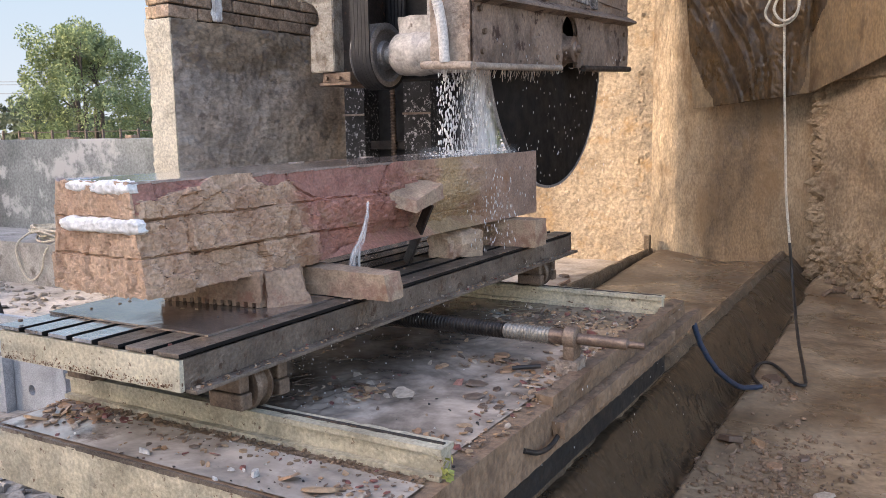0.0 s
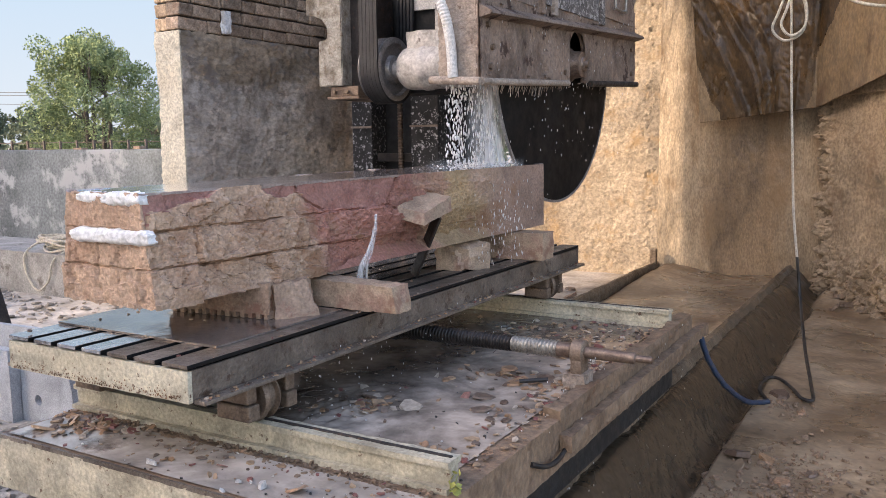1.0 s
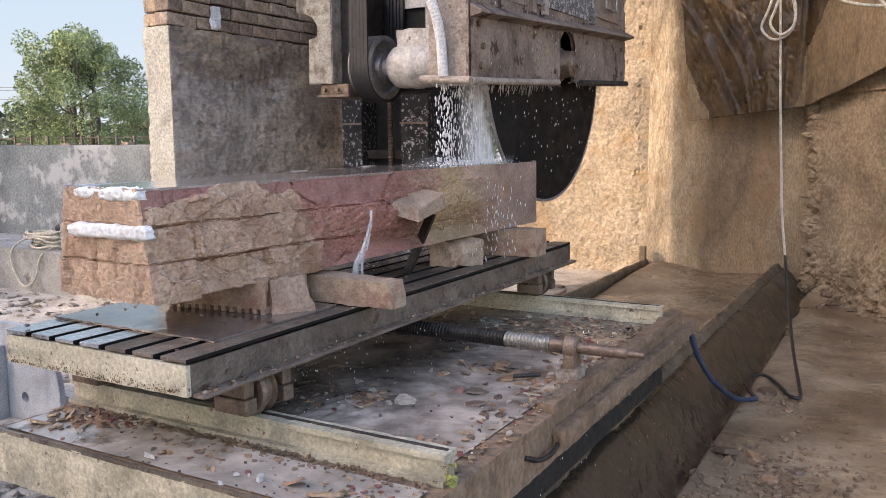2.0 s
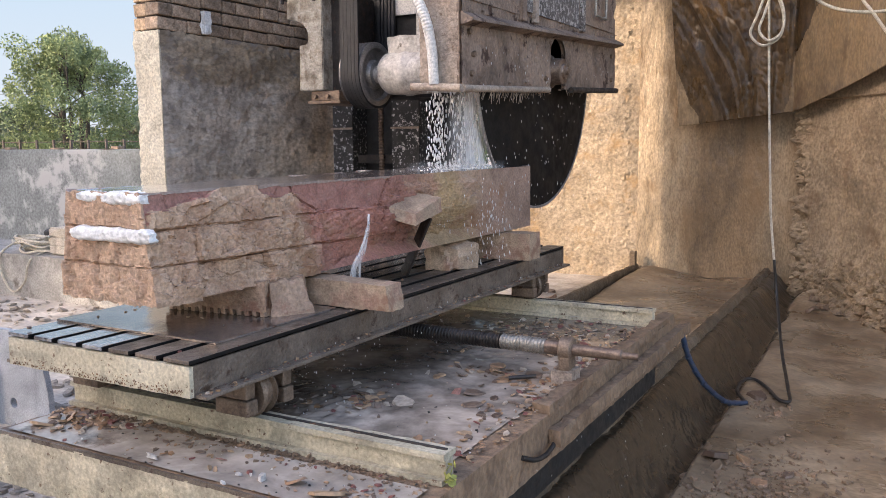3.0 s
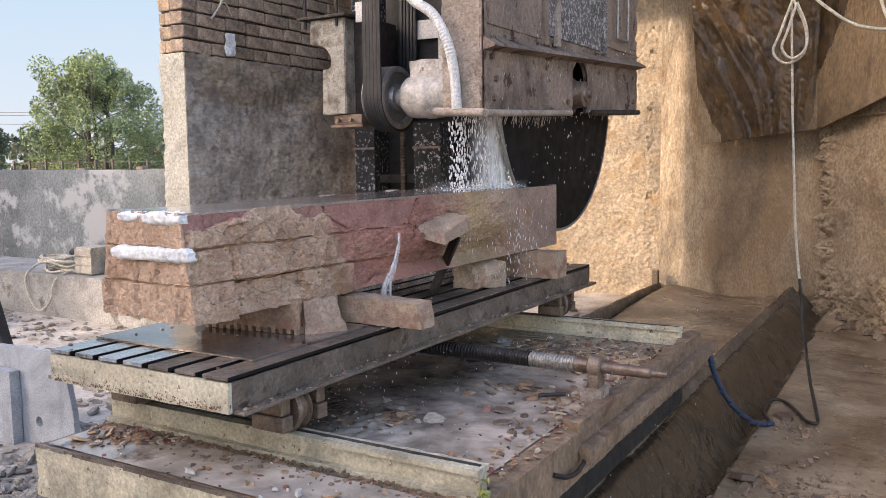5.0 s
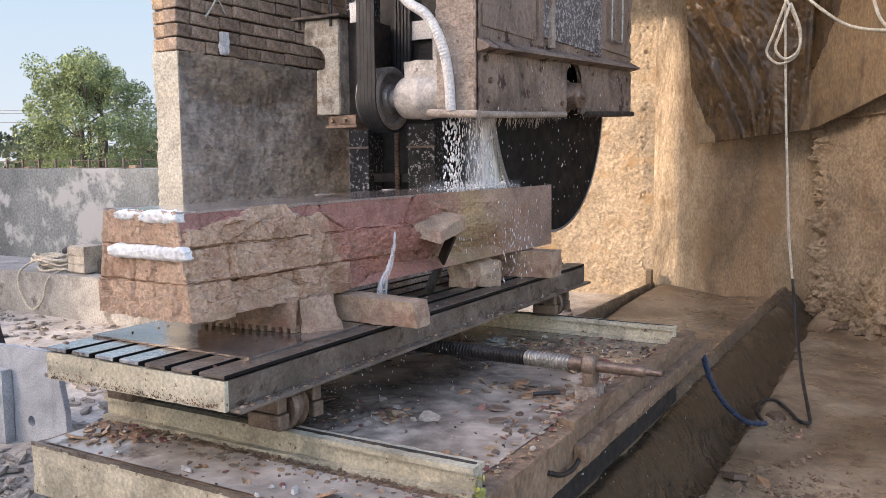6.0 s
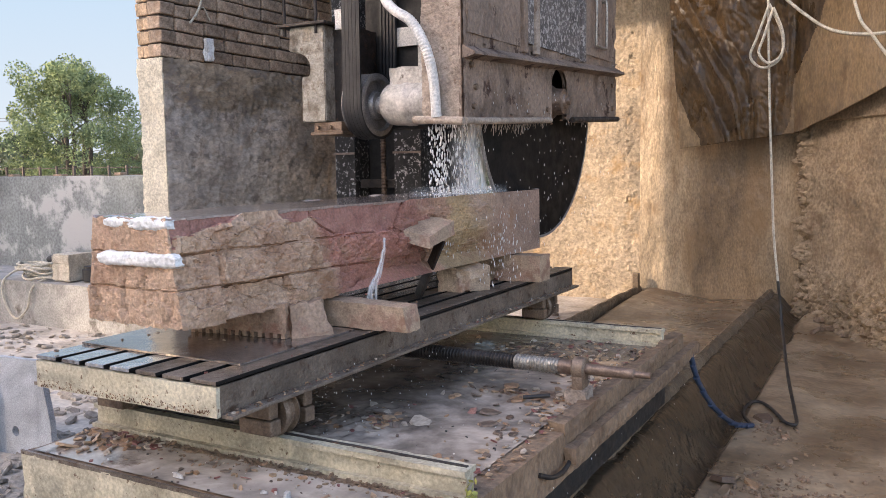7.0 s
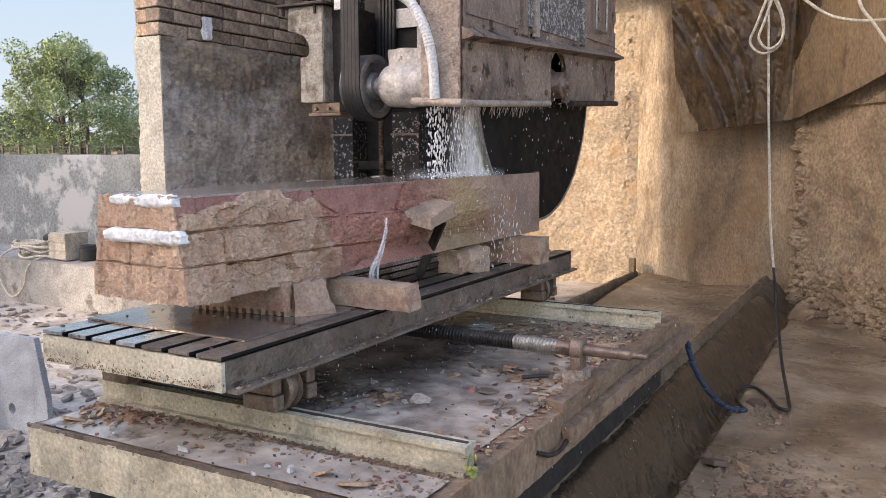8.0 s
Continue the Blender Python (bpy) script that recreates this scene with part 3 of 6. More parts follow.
    xs, ys = steps(-5.0, 1.4, 0.05, 220), steps(0.5, 8.8, 0.06, 240)
    xs = sorted(set(xs) | {-1.2 + 0.01 * i for i in range(51)})
    bm = bmesh.new()
    vs = [[bm.verts.new((x, y, ground_height(x, y))) for x in xs] for y in ys]
    for j in range(len(ys) - 1):
        for i in range(len(xs) - 1):
            bm.faces.new((vs[j][i], vs[j][i + 1], vs[j + 1][i + 1], vs[j + 1][i]))
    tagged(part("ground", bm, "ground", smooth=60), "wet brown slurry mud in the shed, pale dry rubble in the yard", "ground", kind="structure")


build_ground()


# ---------------------------------------------------------------- shed walls
def build_walls():
    # back wall: sunlit ochre plaster, then a smoother stained bay
    bm = bmesh.new()
    hexa(bm, corners(-4.0, -2.38, 8.4, 8.7, -0.1, 4.4), 90, 2, 200,
         lambda p, n: min(1.0, max(0.0, (-2.382 - p.x) / 0.10)) * (0.025 * fbm(p, 1.8) + 0.010 * fbm(p, 12) + 0.006 * fbm(p, 40) - 0.03 * max(0, noise.noise(p * 11) - 0.25) * max(0, noise.noise(p * 2.3) + 0.3) + (0.05 * abs(noise.noise(p * 24)) - 0.012 if abs(p.x + 2.50 - 0.04 * noise.noise(p * 4)) < 0.045 and noise.noise(p * 2 + Vector((9, 0, 0))) > -0.3 else 0)) if n.y < -0.4 else 0)
    tagged(part("wall_north", bm, "ochre", smooth=40), "sunlit uneven ochre plaster wall with worn patches", "wall", kind="structure")
    bm = bmesh.new()
    hexa(bm, corners(-2.40, -0.86, 8.392, 8.7, -0.1, 4.4), 70, 2, 150,
         lambda p, n: (min(1.0, max(0.0, (p.x + 2.40) / 0.1)) * (0.012 * fbm(p, 1.6) + 0.004 * fbm(p, 14) + 0.012 * max(0, noise.noise(Vector((p.x * 16, 0, p.z * 9))) - 0.3)) - 0.09 * math.sin((p.x + 2.40) / 1.54 * math.pi)) if n.y < -0.4 else 0)
    tagged(part("wall_north_bay", bm, "stain", smooth=40), "brown water-stained plaster bay of the shed wall, left end paled for sun", "wall", kind="structure")
    # rough rendered wall that swings towards the yard
    bm = bmesh.new()
    a, d = Vector((-0.86, 8.3, 0)), Vector((0.62, -0.785, 0))
    nrm = Vector((-0.785, -0.62, 0))

    def push(u, z):
        rough = 1.25 if z < 1.85 + 0.05 * noise.noise(Vector((u * 3, 0, 0))) else 0.25
        edge = max(0, 1 - u / 0.16)
        low = max(0, 1 - (z - 0.1) / 0.5)
        k = 0.10 + 0.90 * max(edge ** 0.6, low * 0.8)
        return rough * k * (0.07 * fbm((u, z, 0), 8) + 0.09 * abs(noise.noise(Vector((u * 13, z * 13, 2)))) + 0.06 * abs(noise.noise(Vector((u * 30, z * 30, 5)))) + 0.03 * abs(noise.noise(Vector((u * 60, z * 60, 5))))) + (0.03 if z > 1.85 else 0.0)
    grid(bm, 210, 330, lambda u, v: a + d * (1.5 * u) + Vector((0, 0, -0.1 + 4.4 * v)) + nrm * push(1.5 * u, -0.1 + 4.4 * v))
    grid(bm, 1, 1, lambda u, v: a + d * (1.5 * (1 - u)) - nrm * 0.3 + Vector((0, 0, -0.1 + 4.4 * v)))
    tagged(part("wall_east", bm, "daub", smooth=50), "rough trowelled brown render wall", "wall", kind="structure")
    bm = bmesh.new()
    e = a + d * 1.5
    box(bm, e.x + 0.05, e.x + 5.0, e.y - 0.1, e.y + 0.2, -0.1, 4.4)
    tagged(part("wall_east_long", bm, "daub"), "plain rendered wall at the side of the shed", "wall", kind="structure")
    # unseen houses added behind the camera, across the yard; gap shapes the sun strip
    along = Vector((math.sin(radians(SUN_AZ)), math.cos(radians(SUN_AZ)), 0))
    across = Vector((along.y, -along.x, 0))
    for q0, q1, h in ((-5.85, 18.0, 17.0), (-44.0, -8.75, 12.5)):
        bm = bmesh.new()
        box(bm, q0, q1, -32.0, -24.0, -0.1, h)
        o = across * ((q0 + q1) / 2) - along * 28
        bmesh.ops.rotate(bm, verts=bm.verts, cent=(0, 0, 0), matrix=Matrix.Rotation(-radians(SUN_AZ), 3, "Z"))
        tagged(part("house", bm, "yard", origin=o), "unseen grey block added across the yard to shade the scene", "house", kind="structure")
    # unseen roof, set so its edge shades the top of the back wall
    bm = bmesh.new()
    box(bm, -6.0, 3.0, 5.6, 8.7, 4.41, 4.5)
    tagged(part("shed_roof", bm, "roof"), "unseen sheet roof over the saw, placed to shade the wall top", "roof", kind="structure")


def build_sky_backdrop():
    m = bpy.data.materials.new("pale_sky")
    m.use_nodes = True
    nt = m.node_tree
    for n in list(nt.nodes):
        nt.nodes.remove(n)
    out, em, ge, sp, mr, rp = (nt.nodes.new("ShaderNode" + k) for k in ("OutputMaterial", "Emission", "NewGeometry", "SeparateXYZ", "MapRange", "ValToRGB"))
    nt.links.new(ge.outputs["Position"], sp.inputs[0])
    nt.links.new(sp.outputs["Z"], mr.inputs[0])
    mr.inputs[1].default_value, mr.inputs[2].default_value = 0.0, 220.0
    rp.color_ramp.elements[0].color, rp.color_ramp.elements[1].color = (0.195, 0.225, 0.24, 1), (0.125, 0.19, 0.245, 1)
    nt.links.new(mr.outputs[0], rp.inputs["Fac"])
    nt.links.new(rp.outputs["Color"], em.inputs["Color"])
    nt.links.new(em.outputs[0], out.inputs["Surface"])
    M["sky"] = m
    bm = bmesh.new()
    grid(bm, 1, 1, lambda u, v: (-900 + 700 * u, 300 + 560 * u, -10 + 420 * v))
    tagged(part("backdrop_sky", bm, "sky"), "pale blue hazy sky beyond the yard", "sky", kind="structure")


build_sky_backdrop()
build_walls()


def build_plinths():
    for x, top, w, y0, lab in ((-1.13, 0.295, 0.042, 1.3, "mud-covered concrete track kerb beside the trough"), (-2.39, 0.26, 0.035, 1.3, "concrete track kerb half buried in grey mud")):
        bm = bmesh.new()
        hexa(bm, corners(x - w, x + w, y0, 8.36, -0.05, top), 6, 260, 22, lambda p, n: 0.008 * fbm(p, 9) + 0.006 * fbm(p, 30))
        for v in bm.verts:                    # worn round along the top
            k = max(0.0, (v.co.z - top + 0.05) / 0.05)
            v.co.x = x + (v.co.x - x) * (1 - 0.62 * min(k, 1) ** 2)
        ob = tagged(part("track_kerb", bm, "mud", smooth=50, origin=(x, y0, 0)), lab, "kerb", "track kerbs", "structure")
    bm = bmesh.new()
    box(bm, -2.42, -2.36, 8.22, 8.28, 0.2, 0.40, 0.006)
    tagged(part("stub_post", bm, "mud", origin=(-2.39, 8.25, 0.2)), "short muddy concrete stub at the end of the kerb", "post")


build_plinths()


# ---------------------------------------------------------------- brick pier
def build_pier():
    x0, x1, y0, y1 = -4.148, -3.942, 3.61, 5.32
    z_top = 2.18
    bm = bmesh.new()
    hexa(bm, corners(x0, x1, y0, y1, -0.1, z_top), 18, 150, 190,
         lambda p, n: 0.012 * fbm(p, 4) + 0.008 * fbm(p, 14) + 0.012 * max(0, noise.noise(p * 9) - 0.1) + (0.010 * abs(noise.noise(p * 24)) if p.z > 1.88 + 0.16 * noise.noise(Vector((p.y * 3, 0, 4))) else 0.003 * fbm(p, 40)) if p.z > 0 else 0)
    # the end face takes the paler, lit render
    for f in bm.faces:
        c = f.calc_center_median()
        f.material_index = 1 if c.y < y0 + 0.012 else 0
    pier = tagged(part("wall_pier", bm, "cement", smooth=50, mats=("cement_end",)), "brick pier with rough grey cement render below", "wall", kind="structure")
    bm = bmesh.new()
    box(bm, x0 + 0.016, x1 - 0.018, y0 + 0.014, y1, z_top, 4.4)
    part("mortar_core", bm, "mortar", pier)
    # courses of brick above the render, stretchers along the flank and headers on the end
    lengths = (0.228, 0.108, 0.165)

    def brick(kind, lx, ly, mat):
        b = bmesh.new()
        box(b, -lx / 2, lx / 2, -ly / 2, ly / 2, -0.0365, 0.0365, 0.006)
        for v in b.verts:
            v.co += Vector((noise.noise(v.co * 23 + Vector((kind, 0, 0))), noise.noise(v.co * 21 + Vector((0, kind, 4))), noise.noise(v.co * 19))) * 0.006
        o = part("brick", b, mat, pier, origin=(0, 0, 0))
        return o
    r = random.Random(8)
    z, row = z_top + 0.045, 0
    first = {}

    def lay(key, lx, ly, x, y, zz):
        if key not in first:
            # bricks on the end take the sunlit copy of the colour
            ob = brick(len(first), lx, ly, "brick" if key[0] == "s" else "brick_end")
            first[key] = ob.data
        else:
            ob = new("brick", first[key])
            ob.parent = pier
        ob.location = (x + r.uniform(-0.003, 0.003), y, zz + r.uniform(-0.003, 0.003))
        ob.rotation_euler = (r.uniform(-0.015, 0.015), 0, r.uniform(-0.02, 0.02))
    while z < 3.25:
        y = y0 + (0.0 if row % 2 else 0.0)
        k = 0
        while y < y1 - 0.02:
            ln = (0.108 if row % 2 and k == 0 else r.choice((0.228, 0.228, 0.228, 0.17, 0.11)))
            ln = min(ln, y1 - y)
            if ln > 0.04:
                lay(("s", round(ln, 2)), 0.105, round(ln, 2), x1 - 0.052 + r.uniform(-0.006, 0.006), y + ln / 2, z)
            y += ln + 0.016
            k += 1
        if row % 2:
            lay(("h", 0.1), 0.098, 0.20, x0 + 0.05, y0 + 0.102, z)
        else:
            lay(("e", 0.06), 0.05, 0.11, x0 + 0.027, y0 + 0.055, z)
            lay(("e2", 0.05), 0.046, 0.11, x0 + 0.078, y0 + 0.055, z)
        z += 0.083
        row += 1
    # hidden wall added behind the pier; its end sets the bay's shadow edge
    bm = bmesh.new()
    hexa(bm, corners(x0, x1, y1 + 0.003, 5.62, -0.1, 4.4), 3, 8, 40, lambda p, n: 0.006 * fbm(p, 5))
    tagged(part("wall_pier_rear", bm, "cement", smooth=50), "hidden wall added behind the brick pier to shade the bay", "wall", kind="structure")
    # white patch standing in for sky through a hole, and a frayed cord
    bm = bmesh.new()
    rough_stone(bm, corners(-3.93, -3.895, 3.945, 3.995, 2.19, 2.33), (4, 5, 8), 0.016)
    tagged(part("plaster_lump", bm, "white", origin=(-3.9, 3.97, 2.2), smooth=40), "white patch standing in for sky seen through a hole in the pier", "plaster")
    bm = bmesh.new()
    tube(bm, smooth_path([(-3.90, 3.92, 2.72), (-3.88, 3.90, 2.58), (-3.88, 3.86, 2.48), (-3.89, 3.80, 2.40)], 16), 0.008, 6)
    tube(bm, smooth_path([(-3.90, 3.84, 2.44), (-3.88, 3.90, 2.51), (-3.88, 3.96, 2.44)], 10), 0.005, 6)
    tagged(part("frayed_cord", bm, "rope", origin=(-3.9, 3.92, 2.72), smooth=60), "pale frayed cord hanging on the brick pier", "cord")


# ---------------------------------------------------------------- carriage
def build_carriage():
    X0, X1, Y0, Y1, ZT = -2.43, -0.975, 1.41, 4.02, 0.63
    ob = thing("saw_carriage", (-1.7, 2.7, 0.05), "long caked steel carriage holding grey slurry water", "carriage")
    CARRIED.append(ob)
    bm = bmesh.new()
    hexa(bm, corners(X0, X1, Y0, Y1, 0.47, ZT), 60, 90, 8, lambda p, n: 0.004 * fbm(p, 14) + 0.003 * fbm(p, 40) if abs(n.z) < 0.9 else 0.003 * fbm(p, 9))
    for f in bm.faces:
        if f.normal.y < -0.7:
            f.material_index = 1
    part("bed", bm, "base", ob, smooth=40, mats=("cream",))
    # black box under the bed, standing in for the deep shade there
    bm = bmesh.new()
    box(bm, X0 + 0.10, X1 - 0.065, Y0 + 0.14, Y1 - 0.10, 0.315, 0.472)
    part("underframe", bm, "dark", ob)
    for y in (1.95, 3.55):
        for x in (-2.39, -1.13):
            bm = bmesh.new()
            lathe(bm, (x - 0.04, y, 0.40), (1, 0, 0), [(0, 0.10), (0.05, 0.10), (0.052, 0.125), (0.07, 0.125)], 28)
            part("wheel", bm, "dark", ob, smooth=40)
    # standing slurry between the rails and on the front strip
    bm = bmesh.new()
    
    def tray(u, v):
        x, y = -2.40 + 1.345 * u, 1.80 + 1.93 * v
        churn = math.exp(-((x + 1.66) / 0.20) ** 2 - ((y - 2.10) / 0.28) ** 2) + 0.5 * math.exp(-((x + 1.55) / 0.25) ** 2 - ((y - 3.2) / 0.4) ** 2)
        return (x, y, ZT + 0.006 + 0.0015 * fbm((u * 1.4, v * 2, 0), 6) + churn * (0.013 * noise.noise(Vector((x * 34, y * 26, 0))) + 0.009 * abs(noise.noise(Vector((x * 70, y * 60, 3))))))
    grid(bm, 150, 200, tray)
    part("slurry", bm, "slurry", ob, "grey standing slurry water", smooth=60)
    bm = bmesh.new()
    grid(bm, 40, 10, lambda u, v: (-2.40 + 1.38 * u, 1.435 + 0.215 * v, ZT + 0.006 + 0.0015 * fbm((u * 1.4, v * .3, 7), 6)))
    part("slurry", bm, "milky", ob, smooth=60)
    # proud strip along the flank, with its end bracket
    bm = bmesh.new()
    hexa(bm, corners(X1, X1 + 0.042, 2.35, 4.18, 0.530, 0.582), 5, 150, 5, lambda p, n: 0.006 * fbm(p, 14) + 0.005 * fbm(p, 45))
    part("flank_strip", bm, "base", ob, smooth=50)
    bm = bmesh.new()
    hexa(bm, corners(X1 - 0.05, X1 + 0.004, 2.35, 4.0, ZT - 0.01, ZT + 0.03), 4, 90, 4, lambda p, n: 0.014 * fbm(p, 12) + 0.006 * fbm(p, 45))
    part("flank_lip", bm, "base", ob, smooth=50)
    bm = bmesh.new()
    tube(bm, smooth_path([(X1 + 0.004, 2.13, 0.562), (X1 + 0.022, 2.2, 0.535), (X1 + 0.024, 2.3, 0.528), (X1 + 0.012, 2.42, 0.548)], 16), 0.008, 8)
    part("cable_loop", bm, "black", ob, smooth=60)
    # rails: channel sections with a top flange
    for y, x_a, x_b, lab in ((1.735, -2.45, -1.0, ""), (3.80, -2.45, -1.02, "")):
        bm = bmesh.new()
        box(bm, x_a, x_b, y - 0.022, y + 0.018, ZT - 0.01, 0.695, 0.004)
        rail = part("rail", bm, "cream", ob, "cream painted rail caked with slurry")
        bm = bmesh.new()
        hexa(bm, corners(x_a, x_b, y - 0.036, y + 0.030, 0.6955, 0.712), 60, 3, 1, lambda p, n: 0.0025 * fbm(p, 30))
        part("top_flange", bm, "cream", rail, smooth=50)
        bm = bmesh.new()
        hexa(bm, corners(x_a, x_b, y - 0.046, y - 0.0225, ZT + 0.001, ZT + 0.016), 60, 3, 1, lambda p, n: 0.003 * fbm(p, 30))
        part("foot_flange", bm, "cream", rail, smooth=50)
        bm = bmesh.new()
        box(bm, x_a, x_b - 0.01, y - 0.004, y + 0.008, 0.708, 0.716, 0.002)
        part("rail_head", bm, "iron", rail)
    # lump of weed at the rail's end
    bm = bmesh.new()
    for i in range(16):
        p = Vector((-0.985 + rnd.uniform(-0.012, 0.018), 1.70 + rnd.uniform(-0.012, 0.012), 0.64 + rnd.uniform(0, 0.06)))
        a, b = Vector((rnd.gauss(0, 1), rnd.gauss(0, 1), rnd.gauss(0, 1))).normalized() * 0.012, Vector((rnd.gauss(0, 1), rnd.gauss(0, 1), rnd.gauss(0, 1))).normalized() * 0.008
        bm.faces.new([bm.verts.new(p + q) for q in (a, b, -a, -b)])
    part("weed_tuft", bm, "weed", ob, "yellow-green weed tuft")
    bm = bmesh.new()
    hexa(bm, corners(X0, X1, Y0 - 0.002, Y0 + 0.006, ZT - 0.003, ZT + 0.009), 90, 2, 2, lambda p, n: 0.002 * fbm(p, 30))
    part("front_edge", bm, "steel", ob, smooth=50)
    bm = bmesh.new()
    rod(bm, (-1.23, 2.60, 0.655), (-1.14, 2.645, 0.662), 0.008, 10)
    part("dark_pin", bm, "black", ob, smooth=40)
    # feed screw with its bearing block
    axis = Vector((0, 2.69, 0.765))
    bm = bmesh.new()
    prof = []
    for i in range(340):
        x = -2.3 + i * 0.0035
        prof.append((x, 0.030 if i % 4 < 2 else 0.0255))
    cutx = -1.19
    lathe(bm, axis, (1, 0, 0), [q for q in prof if q[0] < -1.30], 24)
    sc = part("feed_screw", bm, "thread", ob, "black greased feed screw", smooth=20)
    bm = bmesh.new()
    lathe(bm, axis, (1, 0, 0), [q for q in prof if -1.302 <= q[0] < -1.12], 24)
    part("worn_thread", bm, "bright", sc, smooth=20)
    bm = bmesh.new()
    lathe(bm, axis, (1, 0, 0), [(-1.12, 0.027), (-1.06, 0.029), (-1.055, 0.022), (-0.84, 0.020), (-0.835, 0.013), (-0.78, 0.012)], 24)
    part("screw_shaft", bm, "shaft", sc, smooth=30)
    bm = bmesh.new()
    lathe(bm, axis, (1, 0, 0), [(-1.065, 0.036), (-1.06, 0.043), (-1.022, 0.043), (-1.017, 0.036)], 24)
    box(bm, -1.062, -1.02, 2.655, 2.725, 0.69, 0.76, 0.006)
    part("screw_bearing", bm, "rust", ob, smooth=40)
    bm = bmesh.new()
    rough_stone(bm, corners(-1.085, -1.005, 2.645, 2.735, 0.625, 0.692), (6, 6, 5), 0.008)
    part("bearing_foot", bm, "slime", ob, smooth=40)
    return ob


# ---------------------------------------------------------------- table
def build_table():
    X0, X1, Y0, Y1, ZT, H = -2.355, -1.604, 1.43, 4.13, 0.947, 0.100
    ob = thing("saw_table", (-1.98, 2.78, 0.712), "long slotted steel saw table with cream painted end on wheels", "saw table")
    CARRIED.append(ob)
    # end channel
    bm = bmesh.new()
    hexa(bm, corners(X0, X1, Y0, Y0 + 0.014, ZT - H, ZT - 0.0165), 60, 2, 8, lambda p, n: 0.0012 * fbm(p, 30) if n.y < -0.5 else 0)
    part("end_channel", bm, "cream", ob, "chipped cream paint, rust along the lower edge", smooth=40)
    bm = bmesh.new()
    for i in range(420):
        x = rnd.uniform(X0, X1)
        if X0 + 0.02 < x < X1 - 0.02:
            a0, z0 = rnd.uniform(0.0008, 0.0034), ZT - H + 0.004 + abs(rnd.gauss(0, 0.016)) * (0.5 + 0.8 * abs(noise.noise(Vector((x * 9, 0, 0)))))
            pts = [(x + a0 * math.cos(k * 1.05) * rnd.uniform(0.6, 1.2), Y0 - 0.0022, z0 + a0 * math.sin(k * 1.05) * rnd.uniform(0.6, 1.2)) for k in range(6)]
            bm.faces.new([bm.verts.new(q) for q in pts])
    tagged(part("rust_scale", bm, "rusty", ob), kind="stuff")
    bm = bmesh.new()
    box(bm, X0, X1, Y1 - 0.012, Y1, ZT - H, ZT - 0.012, 0.002)
    part("end_channel", bm, "steel", ob)
    for x, sgn in ((X1, 1), (X0, -1)):
        bm = bmesh.new()
        hexa(bm, corners(min(x, x - sgn * 0.010), max(x, x - sgn * 0.010), Y0 + 0.0145, Y1 - 0.0125, ZT - H, ZT - 0.0165), 2, 120, 6, lambda p, n: 0.0012 * fbm(p, 25))
        box(bm, min(x + sgn * 0.001, x + sgn * 0.042), max(x + sgn * 0.001, x + sgn * 0.042), Y0 + 0.016, Y1 - 0.014, ZT - H - 0.004, ZT - H + 0.007, 0.002)
        part("side_channel", bm, "steel", ob, "grey-brown steel channel with a wet lower flange", smooth=40)
    # top bars with slots between
    n = 7
    edges = [X0 + (X1 - X0) * i / n for i in range(n + 1)]
    for i in range(n):
        bm = bmesh.new()
        a, b = edges[i] + (0.013 if i else 0), edges[i + 1] - (0.013 if i < n - 1 else 0)
        box(bm, a, b, Y0 + 0.001, Y1 - 0.001, ZT - 0.0115, ZT, 0.002)
        bm.normal_update()
        # bar edges black: slot shade put into their colour
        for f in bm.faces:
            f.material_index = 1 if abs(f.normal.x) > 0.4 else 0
        # left four bars pale, others dark: sky reflection put into the colour
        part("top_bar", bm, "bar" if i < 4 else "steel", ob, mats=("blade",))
    # black plate added below the slots for their shade
    bm = bmesh.new()
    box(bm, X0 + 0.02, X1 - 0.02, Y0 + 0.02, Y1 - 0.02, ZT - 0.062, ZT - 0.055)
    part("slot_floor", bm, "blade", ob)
    # sheet laid over the bars behind the slotted end
    bm = bmesh.new()
    hexa(bm, corners(X0 + 0.003, X1 - 0.065, Y0 + 0.165, 2.16, ZT + 0.0012, ZT + 0.0075), 20, 20, 1, lambda p, n: 0.0012 * fbm(p, 7) if n.z > .5 else 0)
    part("cover_sheet", bm, "plate", ob, "dark wet steel cover sheet reflecting the sky", smooth=40)
    # grit and crust caught on the lower flange and along the top edge
    bm = bmesh.new()
    gr = random.Random(61)
    for _ in range(520):
        y = gr.uniform(Y0 + 0.02, Y1 - 0.02)
        if gr.random() < 0.65:
            flake(bm, (X1 + gr.uniform(0.004, 0.04), y, ZT - H + 0.006), gr.choice((0.002, 0.003, 0.004, 0.007)), gr, 0.6)
        else:
            flake(bm, (X1 - gr.uniform(-0.001, 0.012), y, ZT - 0.002), gr.choice((0.0015, 0.002, 0.003, 0.005)), gr, 0.5)
    tagged(part("flange_grit", bm, "chip", ob, "grit and crust caught on the flange"), kind="stuff")
    # wheels on the rails, each in a split bearing
    for y in (1.735, 3.80):
        for x in (-1.655, -2.28):
            bm = bmesh.new()
            lathe(bm, (x, y - 0.04, 0.782), (0, 1, 0), [(0, 0.066), (0.012, 0.072), (0.014, 0.060), (0.05, 0.058), (0.052, 0.072), (0.064, 0.066)], 30)
            wheel = part("wheel", bm, "rust", ob, "worn grooved iron wheel", smooth=40)
            bm = bmesh.new()
            lathe(bm, (x, y - 0.058, 0.782), (0, 1, 0), [(0, 0.014), (0.004, 0.018), (0.10, 0.018)], 16)
            part("axle", bm, "iron", wheel, smooth=40)
            for yy in (y - 0.105, y + 0.055):
